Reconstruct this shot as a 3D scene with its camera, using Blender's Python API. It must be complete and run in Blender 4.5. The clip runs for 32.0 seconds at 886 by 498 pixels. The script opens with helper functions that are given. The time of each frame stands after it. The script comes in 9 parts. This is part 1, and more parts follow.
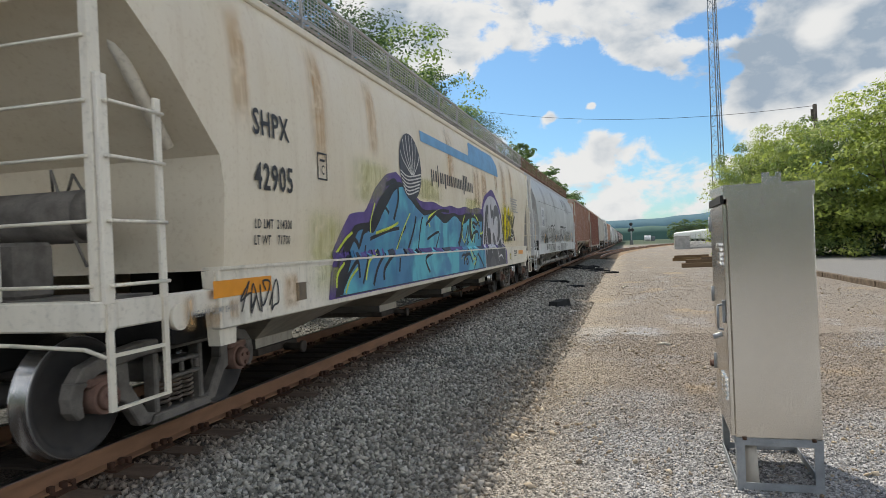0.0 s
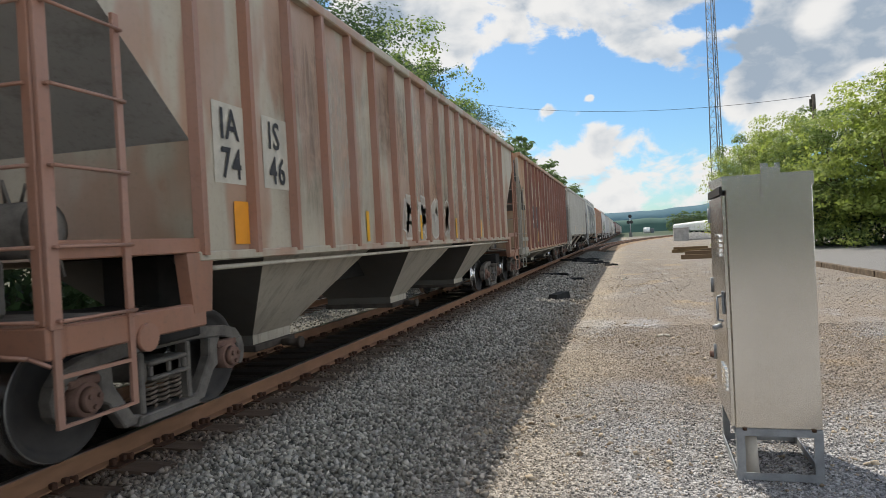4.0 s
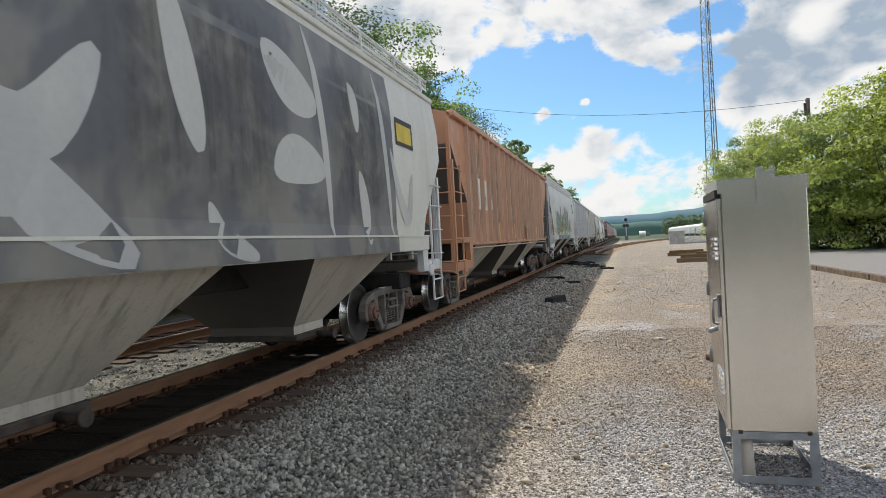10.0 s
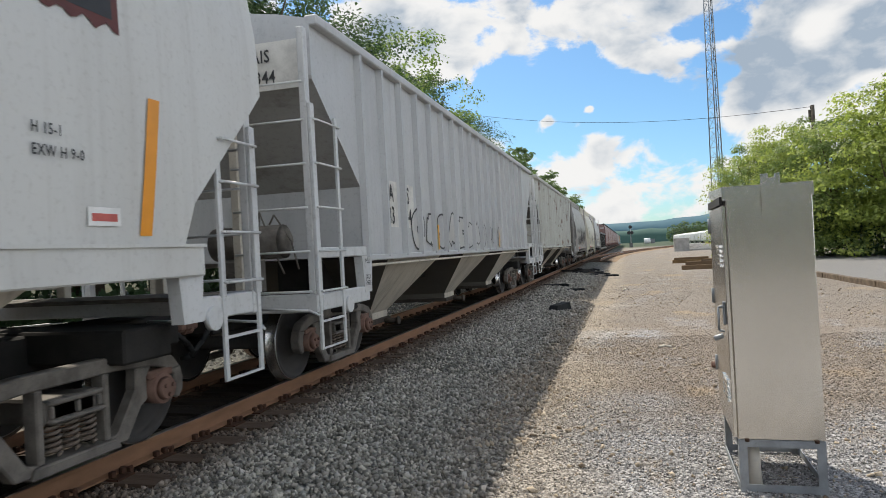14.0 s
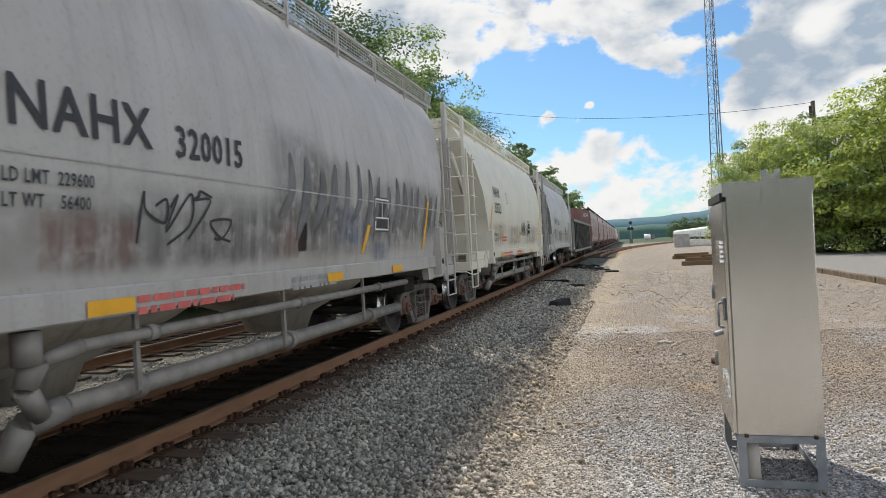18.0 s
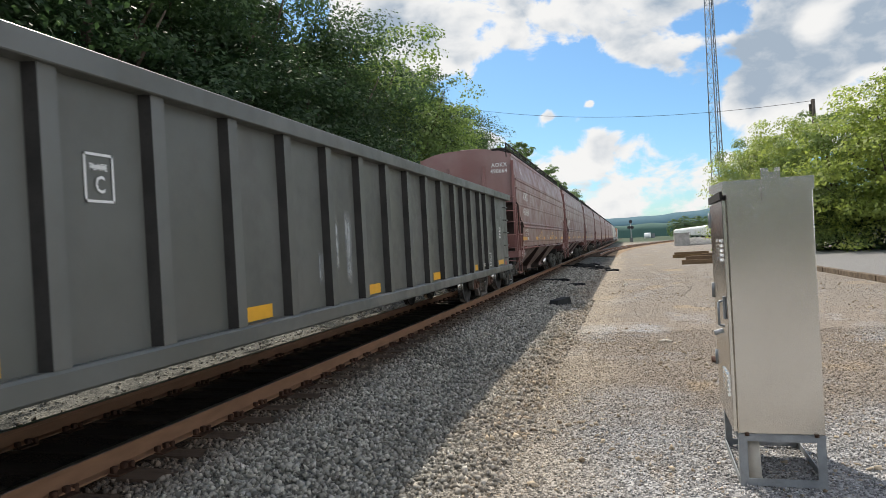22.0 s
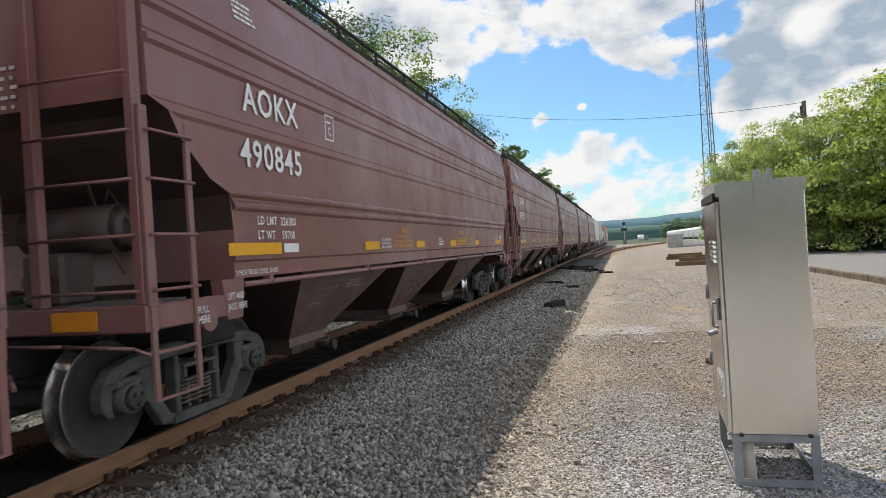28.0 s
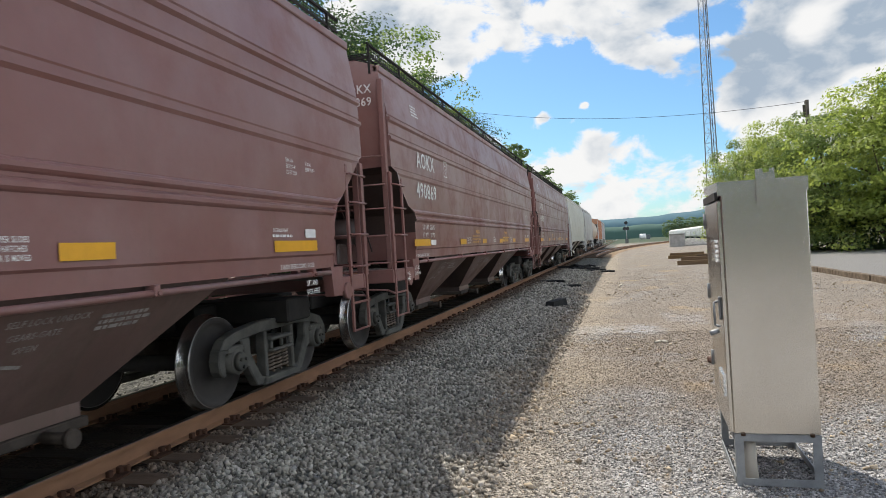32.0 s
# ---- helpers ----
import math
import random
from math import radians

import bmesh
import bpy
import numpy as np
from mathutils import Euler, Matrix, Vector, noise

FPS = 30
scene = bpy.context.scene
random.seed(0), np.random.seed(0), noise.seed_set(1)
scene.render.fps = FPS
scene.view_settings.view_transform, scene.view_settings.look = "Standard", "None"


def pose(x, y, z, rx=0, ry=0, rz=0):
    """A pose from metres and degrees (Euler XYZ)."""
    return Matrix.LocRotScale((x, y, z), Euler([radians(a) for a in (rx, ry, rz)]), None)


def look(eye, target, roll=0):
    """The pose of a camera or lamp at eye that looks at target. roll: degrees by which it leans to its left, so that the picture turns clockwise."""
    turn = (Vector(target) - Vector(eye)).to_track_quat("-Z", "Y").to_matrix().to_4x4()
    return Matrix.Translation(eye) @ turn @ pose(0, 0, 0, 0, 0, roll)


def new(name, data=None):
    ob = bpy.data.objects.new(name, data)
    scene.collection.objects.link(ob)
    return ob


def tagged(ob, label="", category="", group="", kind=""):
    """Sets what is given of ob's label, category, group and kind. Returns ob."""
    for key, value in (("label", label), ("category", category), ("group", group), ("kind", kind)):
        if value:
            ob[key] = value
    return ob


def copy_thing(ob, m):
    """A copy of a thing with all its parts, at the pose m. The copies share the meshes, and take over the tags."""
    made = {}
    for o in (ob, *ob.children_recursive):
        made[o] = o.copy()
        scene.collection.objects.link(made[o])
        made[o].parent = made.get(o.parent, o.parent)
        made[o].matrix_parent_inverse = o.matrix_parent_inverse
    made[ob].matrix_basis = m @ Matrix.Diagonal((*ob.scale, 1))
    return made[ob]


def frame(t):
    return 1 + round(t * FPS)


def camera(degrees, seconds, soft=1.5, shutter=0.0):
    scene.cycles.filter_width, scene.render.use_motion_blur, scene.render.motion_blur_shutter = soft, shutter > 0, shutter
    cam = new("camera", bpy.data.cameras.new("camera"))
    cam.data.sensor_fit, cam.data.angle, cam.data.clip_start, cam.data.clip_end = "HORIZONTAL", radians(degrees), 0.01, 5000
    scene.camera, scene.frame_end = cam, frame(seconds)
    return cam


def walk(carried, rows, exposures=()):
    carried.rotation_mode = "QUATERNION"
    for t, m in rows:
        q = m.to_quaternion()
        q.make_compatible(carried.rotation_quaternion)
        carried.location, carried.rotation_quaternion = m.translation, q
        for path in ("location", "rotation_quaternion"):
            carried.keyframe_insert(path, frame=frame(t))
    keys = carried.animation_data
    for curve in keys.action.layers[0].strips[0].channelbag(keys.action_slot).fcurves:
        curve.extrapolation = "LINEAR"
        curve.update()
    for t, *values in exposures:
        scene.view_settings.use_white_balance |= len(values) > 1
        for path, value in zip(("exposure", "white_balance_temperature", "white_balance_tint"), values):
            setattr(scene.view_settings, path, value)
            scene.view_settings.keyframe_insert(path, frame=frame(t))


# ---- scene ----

# ---- camera: a phone held at the trackside, swaying a little ----
EYE = (0.0, 0.0, 1.46)          # above the rail tops, which lie at z = 0
SECONDS = 32.0
cam = camera(66.75, SECONDS, 0.7, 0.05)


def held(yaw, pitch, lean):
    return pose(*EYE, 0, 0, yaw) @ pose(0, 0, 0, 90 + pitch) @ pose(0, 0, 0, 0, 0, -lean)


SWAY = [(0, 15.39, -0.20, 2.44), (0.5, 15.40, -0.16, 2.46), (1, 15.42, -0.16, 2.61), (1.5, 15.37, -0.15, 2.72), (2, 15.31, -0.16, 2.86), (2.5, 15.34, -0.27, 2.86), (3, 15.28, -0.52, 2.80), (3.5, 15.30, -0.63, 2.89), (5.5, 15.45, -0.98, 3.03), (6, 15.44, -0.94, 3.09), (6.5, 15.51, -0.87, 3.09), (7, 15.45, -0.70, 3.19), (7.5, 15.36, -0.44, 3.07), (8, 15.28, -0.38, 2.90), (8.5, 15.22, -0.32, 3.05), (9, 15.16, -0.41, 3.12), (9.5, 15.04, -0.49, 2.89), (10, 15.01, -0.44, 3.01), (10.5, 14.95, -0.39, 2.85), (11, 14.92, -0.17, 2.72), (11.5, 15.05, -0.01, 2.72), (12, 15.07, -0.04, 2.89), (12.5, 15.16, -0.18, 2.98), (13, 15.25, -0.10, 3.24), (13.5, 15.17, 0.09, 3.39), (14, 15.35, 0.21, 3.08), (14.5, 15.45, 0.19, 3.06), (16.5, 14.82, 0.02, 3.05), (17, 14.98, -0.06, 3.14), (17.5, 15.08, -0.12, 3.19), (18, 15.37, -0.14, 3.06), (18.5, 15.43, -0.15, 3.10), (19, 15.38, -0.12, 3.13), (19.5, 15.38, -0.15, 2.86), (20, 15.37, -0.13, 2.96), (20.5, 15.39, -0.15, 2.97), (21, 15.45, -0.17, 3.01), (21.5, 15.42, -0.18, 3.10), (22, 15.39, -0.21, 3.18), (22.5, 15.36, -0.23, 3.12), (23, 15.31, -0.03, 3.26), (23.5, 15.20, 0.12, 3.19), (24, 15.15, 0.20, 3.16), (24.5, 15.24, 0.29, 3.20), (25, 15.23, 0.18, 3.40), (25.5, 15.30, 0.20, 3.52), (27.5, 14.89, 0.06, 3.46), (28, 14.87, 0.05, 3.59), (28.5, 14.88, 0.07, 3.74), (29, 14.96, 0.12, 3.72), (29.5, 14.94, 0.23, 3.71), (30, 14.93, 0.23, 3.65), (30.5, 14.94, 0.13, 3.67), (31, 15.01, -0.04, 3.31), (31.5, 15.03, -0.06, 3.47), (32, 15.03, -0.06, 3.46)]
walk(cam, [(t, held(a, b, c)) for t, a, b, c in SWAY], [(0, .58, 6800, 8), (3.5, .62, 6850, 9), (6, .76, 6850, 9), (9, .74, 6850, 9), (14, .72, 6850, 9), (20, .73, 6850, 9), (SECONDS, .76, 6800, 9)])

# ---- sun and sky ----
SUN_AZ, SUN_EL = radians(-30), radians(46)       # azimuth from +y towards +x


def sun_and_sky():
    lamp = bpy.data.lights.new("sun", "SUN")
    lamp.energy, lamp.angle, lamp.color = 3.5, radians(0.55), (1.0, 0.95, 0.87)
    ob = new("sun", lamp)
    to_sun = Vector((math.sin(SUN_AZ) * math.cos(SUN_EL), math.cos(SUN_AZ) * math.cos(SUN_EL), math.sin(SUN_EL)))
    ob.matrix_world = look(to_sun * 50, (0, 0, 0))
    world = bpy.data.worlds.new("sky")
    scene.world = world
    world.use_nodes = True
    nt = world.node_tree
    nt.nodes.clear()
    N, L = nt.nodes.new, nt.links.new
    sky = N("ShaderNodeTexSky")
    sky.sky_type, sky.sun_disc = "NISHITA", False
    sky.sun_elevation, sky.sun_rotation = SUN_EL, SUN_AZ
    sky.air_density, sky.dust_density, sky.ozone_density = 1.0, 0.6, 1.6
    co = N("ShaderNodeTexCoord")
    # the direction, laid out on a flat cloud layer
    sep = N("ShaderNodeSeparateXYZ"); L(co.outputs["Generated"], sep.inputs[0])

    def m(op, a, b=None, c=None, clamp=False):
        n = N("ShaderNodeMath"); n.operation, n.use_clamp = op, clamp
        for k, v in enumerate((a, b, c)):
            if v is None:
                continue
            if isinstance(v, (int, float)):
                n.inputs[k].default_value = v
            else:
                L(v, n.inputs[k])
        return n.outputs[0]
    # heaped clouds: noise over the direction, squeezed upright; a second sample towards the sun shades their far sides
    squash = N("ShaderNodeVectorMath"); squash.operation = "MULTIPLY"
    L(co.outputs["Generated"], squash.inputs[0]); squash.inputs[1].default_value = (1, 1, 1.55)
    toward = N("ShaderNodeVectorMath"); toward.operation = "ADD"
    L(squash.outputs[0], toward.inputs[0]); toward.inputs[1].default_value = (to_sun.x * .022, to_sun.y * .01, to_sun.z * .034)

    def puffs(src, scale, detail, rough):
        n = N("ShaderNodeTexNoise"); L(src.outputs[0], n.inputs["Vector"])
        n.inputs["Scale"].default_value, n.inputs["Detail"].default_value, n.inputs["Roughness"].default_value = scale, detail, rough
        n.inputs["Distortion"].default_value = .25
        return n
    n1 = puffs(squash, 11.0, 12, .57)
    n1b = puffs(toward, 11.0, 6, .50)
    n2 = puffs(squash, 26.0, 8, .55)
    # cloud banks and clear gaps: azimuth, elevation, widths in degrees, weight
    az = m("MULTIPLY", m("ARCTAN2", sep.outputs[0], sep.outputs[1]), 57.2958)
    el = m("MULTIPLY", m("ARCSINE", sep.outputs[2]), 57.2958)
    total = n1.outputs[0]
    for a, e, wa, we, k in CLOUD_BANKS:
        da = m("DIVIDE", m("SUBTRACT", az, a), wa)
        de = m("DIVIDE", m("SUBTRACT", el, e), we)
        r2 = m("ADD", m("MULTIPLY", da, da), m("MULTIPLY", de, de))
        total = m("MULTIPLY_ADD", m("EXPONENT", m("MULTIPLY", r2, -1.0)), k, total)
    cover = N("ShaderNodeMapRange"); cover.clamp = True
    cover.interpolation_type = "SMOOTHSTEP"
    L(total, cover.inputs[0])
    cover.inputs[1].default_value, cover.inputs[2].default_value = 0.47, 0.58
    deep_total = m("ADD", m("SUBTRACT", total, n1.outputs[0]), n1b.outputs[0])
    for a, e, wa, we, k in GREY_BANKS:
        da = m("DIVIDE", m("SUBTRACT", az, a), wa)
        de = m("DIVIDE", m("SUBTRACT", el, e), we)
        r2 = m("ADD", m("MULTIPLY", da, da), m("MULTIPLY", de, de))
        deep_total = m("MULTIPLY_ADD", m("EXPONENT", m("MULTIPLY", r2, -1.0)), k, deep_total)
    thick = N("ShaderNodeMapRange"); L(deep_total, thick.inputs[0])
    thick.interpolation_type = "SMOOTHSTEP"
    thick.inputs[1].default_value, thick.inputs[2].default_value = 0.50, 0.84
    shade = m("MULTIPLY", thick.outputs[0], m("MULTIPLY_ADD", n2.outputs[0], 1.7, 0.10), clamp=True)
    mixc = N("ShaderNodeMix"); mixc.data_type = "RGBA"
    L(shade, mixc.inputs[0])
    mixc.inputs[6].default_value, mixc.inputs[7].default_value = (9.8, 10.0, 10.4, 1), (4.1, 5.1, 6.5, 1)
    # clouds away from the sun show their lit faces
    sunward = m("ADD", m("ADD", m("MULTIPLY", sep.outputs[0], to_sun.x), m("MULTIPLY", sep.outputs[1], to_sun.y)), m("MULTIPLY", sep.outputs[2], to_sun.z))
    face = N("ShaderNodeMapRange"); L(sunward, face.inputs[0])
    face.inputs[1].default_value, face.inputs[2].default_value, face.inputs[3].default_value, face.inputs[4].default_value = -.6, .52, 3.3, .58
    lit = N("ShaderNodeVectorMath"); lit.operation = "SCALE"
    L(mixc.outputs[2], lit.inputs[0]); L(face.outputs[0], lit.inputs[3])
    deep = N("ShaderNodeVectorMath"); deep.operation = "MULTIPLY"
    L(sky.outputs[0], deep.inputs[0]); deep.inputs[1].default_value = (.44, .66, .84)
    mix = N("ShaderNodeMix"); mix.data_type = "RGBA"
    L(cover.outputs[0], mix.inputs[0]); L(deep.outputs[0], mix.inputs[6]); L(lit.outputs[0], mix.inputs[7])
    bg = N("ShaderNodeBackground"); bg.inputs[1].default_value = 0.095
    L(mix.outputs[2], bg.inputs[0])
    out = N("ShaderNodeOutputWorld"); L(bg.outputs[0], out.inputs[0])


CLOUD_BANKS = [(-2, 12, 20, 10, -0.042), (-18.6, 18, 4.5, 4.5, 0.208), (-13, 16.5, 2.8, 3.2, 0.176), (-4.5, 19.5, 7, 1.3, 0.128), (1, 15.4, 2.4, 1.3, 0.136), (4, 18, 3.2, 2.2, 0.112), (-8.6, 13.2, 2.6, 2.6, -0.24), (-4.2, 12.8, 4, 1.9, -0.208), (1.2, 10.6, 4.2, 1.7, -0.24), (-2.4, 11.0, 0.55, 0.45, 0.24), (-6.0, 10.3, 0.8, 0.5, 0.24), (-6.4, 6.6, 2.4, 2.0, 0.10), (-2.0, 6.9, 2.6, 1.7, 0.12), (1.9, 4.8, 3.2, 2.0, 0.11), (-1.5, 3.2, 6, 1.6, 0.08), (11, 13, 5.5, 4.2, 0.20), (17, 13, 5, 5, 0.19), (13, 8.2, 4, 2, 0.128), (6.2, 7.6, 1.6, 1.2, -0.128), (17, 4, 4, 2, -0.16)]
GREY_BANKS = [(11, 13, 5, 3.5, .12), (18, 15.5, 3, 2.5, .10), (8.4, 12.0, 2.8, 2.4, .22), (10.5, 15, 2.2, 3, .14), (15.5, 11.6, 3.2, 1.3, .22), (14.8, 14.8, 2.2, 1.3, -.40), (18, 10.4, 1.6, .8, -.3), (12.5, 8.4, 4, 1.2, -.30), (-16, 17, 6, 5, -.10), (0, 5, 8, 3, -.10), (2.5, 16.8, 2, 1.5, .06)]
sun_and_sky()

# ---- materials ----


class Mat:
    """A small builder for node materials."""

    def __init__(self, name):
        self.mat = bpy.data.materials.new(name)
        self.mat.use_nodes = True
        self.nt = self.mat.node_tree
        self.bsdf = self.nt.nodes["Principled BSDF"]
        self.co = None

    def node(self, kind, **kw):
        n = self.nt.nodes.new(kind)
        for k, v in kw.items():
            n.inputs[k.replace("_", " ")].default_value = v
        return n

    def link(self, a, b):
        self.nt.links.new(a, b)

    def coords(self, which="Object"):
        if self.co is None:
            self.co = self.nt.nodes.new("ShaderNodeTexCoord")
        return self.co.outputs[which]

    def noise(self, scale, detail=4, rough=0.55, stretch=None, which="Object", distortion=0.0):
        n = self.node("ShaderNodeTexNoise", Scale=scale, Detail=detail, Roughness=rough, Distortion=distortion)
        src = self.coords(which)
        if stretch:
            mp = self.node("ShaderNodeMapping", Scale=stretch)
            self.link(src, mp.inputs[0])
            src = mp.outputs[0]
        self.link(src, n.inputs["Vector"])
        return n.outputs[0]

    def ramp(self, fac, lo, hi):
        n = self.nt.nodes.new("ShaderNodeMapRange")
        n.clamp = True
        n.interpolation_type = "SMOOTHSTEP"
        n.inputs[1].default_value, n.inputs[2].default_value = lo, hi
        self.link(fac, n.inputs[0])
        return n.outputs[0]

    def mix(self, fac, a, b, mode="MIX"):
        n = self.nt.nodes.new("ShaderNodeMix")
        n.data_type, n.blend_type = "RGBA", mode
        for k, v in ((0, fac), (6, a), (7, b)):
            if isinstance(v, (int, float)):
                n.inputs[k].default_value = v
            elif isinstance(v, tuple):
                n.inputs[k].default_value = (*v, 1)
            else:
                self.link(v, n.inputs[k])
        return n.outputs[2]

    def math(self, op, a, b=0.0):
        n = self.nt.nodes.new("ShaderNodeMath")
        n.operation = op
        for k, v in enumerate((a, b)):
            if isinstance(v, (int, float)):
                n.inputs[k].default_value = v
            else:
                self.link(v, n.inputs[k])
        return n.outputs[0]

    def done(self, color, rough=0.6, metal=0.0, bump=None, strength=0.3, dist=0.01):
        if isinstance(rough, (int, float)) and rough > .65:      # dusty surfaces hardly shine
            self.bsdf.inputs["Specular IOR Level"].default_value = .15
        for key, v in (("Base Color", color), ("Roughness", rough), ("Metallic", metal)):
            if isinstance(v, tuple):
                self.bsdf.inputs[key].default_value = (*v, 1)
            elif isinstance(v, (int, float)):
                self.bsdf.inputs[key].default_value = v
            else:
                self.link(v, self.bsdf.inputs[key])
        if bump is not None:
            b = self.node("ShaderNodeBump", Strength=strength, Distance=dist)
            self.link(bump, b.inputs["Height"])
            self.link(b.outputs[0], self.bsdf.inputs["Normal"])
        return self.mat


def plain(name, color, rough=0.6, metal=0.0, vary=0.25, scale=3.0, which="Object"):
    """Paint or metal with mottling at two scales."""
    m = Mat(name)
    big = m.noise(scale, 4, which=which)
    fine = m.noise(scale * 14, 3, which=which)
    dark = tuple(c * (1 - vary) for c in color)
    c = m.mix(m.ramp(big, .35, .7), color, dark)
    c = m.mix(m.math("MULTIPLY", m.ramp(fine, .5, .75), vary), c, tuple(c_ * .5 for c_ in color))
    return m.done(c, m.math("MULTIPLY_ADD", fine, .2) if False else rough, metal, fine, .08, .004)


def car_paint(name, color, rust=0.25, fade=0.3, streak=0.5, dirt=(0.10, 0.08, 0.06), rusty=(0.17, 0.07, 0.03), rough=0.42, patch=None, patch_amount=0.0):
    """Weathered car paint: faded patches, vertical streaks at two widths, rust, road dirt."""
    m = Mat(name)
    # every piece takes its own stretch of the weathering
    oi = m.nt.nodes.new("ShaderNodeObjectInfo")
    away = m.nt.nodes.new("ShaderNodeVectorMath")
    away.operation = "ADD"
    m.link(m.coords(), away.inputs[0])
    m.link(m.math("MULTIPLY", oi.outputs["Random"], 83.0), away.inputs[1])
    m.co = None
    src = away.outputs[0]
    m.coords = lambda which="Object": src
    big = m.noise(0.55, 5)
    broad = m.noise(1.0, 5, .6, (1, 1.1, .16))
    run = m.noise(2.2, 5, .65, (1, 2.6, 0.10))
    fine = m.noise(22, 4, .6)
    spots = m.noise(1.7, 8, .68)
    pale = tuple(c + (0.72 - c) * fade * .5 for c in color)
    c = m.mix(m.ramp(big, .38, .68), color, pale)
    if patch:
        c = m.mix(m.math("MULTIPLY", m.ramp(m.noise(.9, 3, .5, (1, 1.6, .5)), .55 - .25 * patch_amount, .62 - .2 * patch_amount), .9), c, patch)
    c = m.mix(m.math("MULTIPLY", m.ramp(broad, .42, .80), streak * .75), c, dirt)
    c = m.mix(m.math("MULTIPLY", m.ramp(run, .48, .76), streak), c, dirt)
    c = m.mix(m.math("MULTIPLY", m.ramp(spots, .72 - .35 * rust, .82 - .30 * rust), min(1, rust * 1.8)), c, rusty)
    c = m.mix(m.math("MULTIPLY", m.ramp(fine, .50, .78), .30), c, dirt)
    return m.done(c, m.mix(m.ramp(spots, .4, .7), (rough,) * 3, (min(1, rough + .25),) * 3), 0.0, fine, .10, .006)


def stain_film(name, color, amount=.8, ragged=1.0):
    """A see-through run of dirt or rust: thick in the middle, ragged at its edges."""
    m = Mat(name)
    tc = m.nt.nodes.new("ShaderNodeTexCoord")
    sep = m.nt.nodes.new("ShaderNodeSeparateXYZ")
    m.link(tc.outputs["Generated"], sep.inputs[0])
    run = m.noise(2.4, 6, .7, (1, 3.2, .14))
    spots = m.noise(5, 6, .65)
    def hump(v, k):
        d = m.math("ABSOLUTE", m.math("SUBTRACT", v, .5))
        return m.math("SUBTRACT", 1.0, m.ramp(d, .5 - k, .5))
    a = m.math("MULTIPLY", hump(sep.outputs[1], .35), hump(sep.outputs[2], .25))
    a = m.math("MULTIPLY", a, m.ramp(run, .5 - .22 * ragged, .55 + .24 * ragged))
    a = m.math("MULTIPLY", a, m.math("MULTIPLY", m.ramp(spots, .2, .6), amount))
    mat = m.done(m.mix(spots, color, tuple(v * .8 for v in color)), .75)
    m.link(a, m.bsdf.inputs["Alpha"])
    return mat

# ---- small mesh helpers ----


def part(name, bm, material, parent=None, label="", smooth=False):
    """Links a bmesh as one mesh object, under a thing or under a part."""
    me = bpy.data.meshes.new(name)
    bm.normal_update()
    bm.to_mesh(me)
    bm.free()
    if smooth:
        me.shade_smooth()
    for mt in (material if isinstance(material, (list, tuple)) else [material]):
        me.materials.append(mt)
    ob = new(name, me)
    ob.parent = parent
    return tagged(ob, label)


def again(ob, m, parent=None):
    """Another part on the same mesh."""
    o = new(ob.name.split(".")[0], ob.data)
    o.parent = parent or ob.parent
    o.matrix_basis = m
    return tagged(o, ob.get("label", ""))


def box(bm, x0, x1, y0, y1, z0, z1, bev=0.0, mat=0):
    r = bmesh.ops.create_cube(bm, size=1, matrix=Matrix.LocRotScale(((x0 + x1) / 2, (y0 + y1) / 2, (z0 + z1) / 2), None, (abs(x1 - x0), abs(y1 - y0), abs(z1 - z0))))
    vs = r["verts"]
    fs = {f for v in vs for f in v.link_faces}
    for f in fs:
        f.material_index = mat
    if bev:
        es = list({e for v in vs for e in v.link_edges})
        got = bmesh.ops.bevel(bm, geom=es, offset=bev, segments=1, affect="EDGES", profile=0.5)
        for f in got["faces"]:
            f.material_index = mat


def rod(bm, a, b, r, n=8, r2=None, mat=0):
    """A round bar from a to b."""
    a, b = Vector(a), Vector(b)
    d = b - a
    m = Matrix.Translation((a + b) / 2) @ d.to_track_quat("Z", "Y").to_matrix().to_4x4()
    g = bmesh.ops.create_cone(bm, cap_ends=True, segments=n, radius1=r, radius2=r if r2 is None else r2, depth=d.length, matrix=m)
    for v in g["verts"]:
        for f in v.link_faces:
            f.material_index = mat
            f.smooth = len(f.verts) == 4


def bent(bm, pts, r, n=6):
    for a, b in zip(pts, pts[1:]):
        rod(bm, a, b, r, n)


def plate(bm, pts, axis, lo, hi, mat=0):
    """A polygon given in the two other axes, extruded from lo to hi along axis."""
    def at(p, w):
        p = list(p)
        p.insert("xyz".index(axis), w)
        return p
    a = [bm.verts.new(at(p, lo)) for p in pts]
    b = [bm.verts.new(at(p, hi)) for p in pts]
    fs = [bm.faces.new(a), bm.faces.new(b[::-1])]
    n = len(pts)
    for i in range(n):
        fs.append(bm.faces.new((a[i], b[i], b[(i + 1) % n], a[(i + 1) % n])))
    for f in fs:
        f.material_index = mat
    bmesh.ops.recalc_face_normals(bm, faces=fs)


def loft(bm, rings, closed=True, caps=True, mat=0, smooth=False):
    vs = [[bm.verts.new(p) for p in ring] for ring in rings]
    fs = []
    n = len(vs[0])
    for a, b in zip(vs, vs[1:]):
        for i in range(n if closed else n - 1):
            j = (i + 1) % n
            fs.append(bm.faces.new((a[i], a[j], b[j], b[i])))
            fs[-1].smooth = smooth
    if caps:
        fs.append(bm.faces.new(vs[0][::-1]))
        fs.append(bm.faces.new(vs[-1]))
    for f in fs:
        f.material_index = mat
    bmesh.ops.recalc_face_normals(bm, faces=fs)


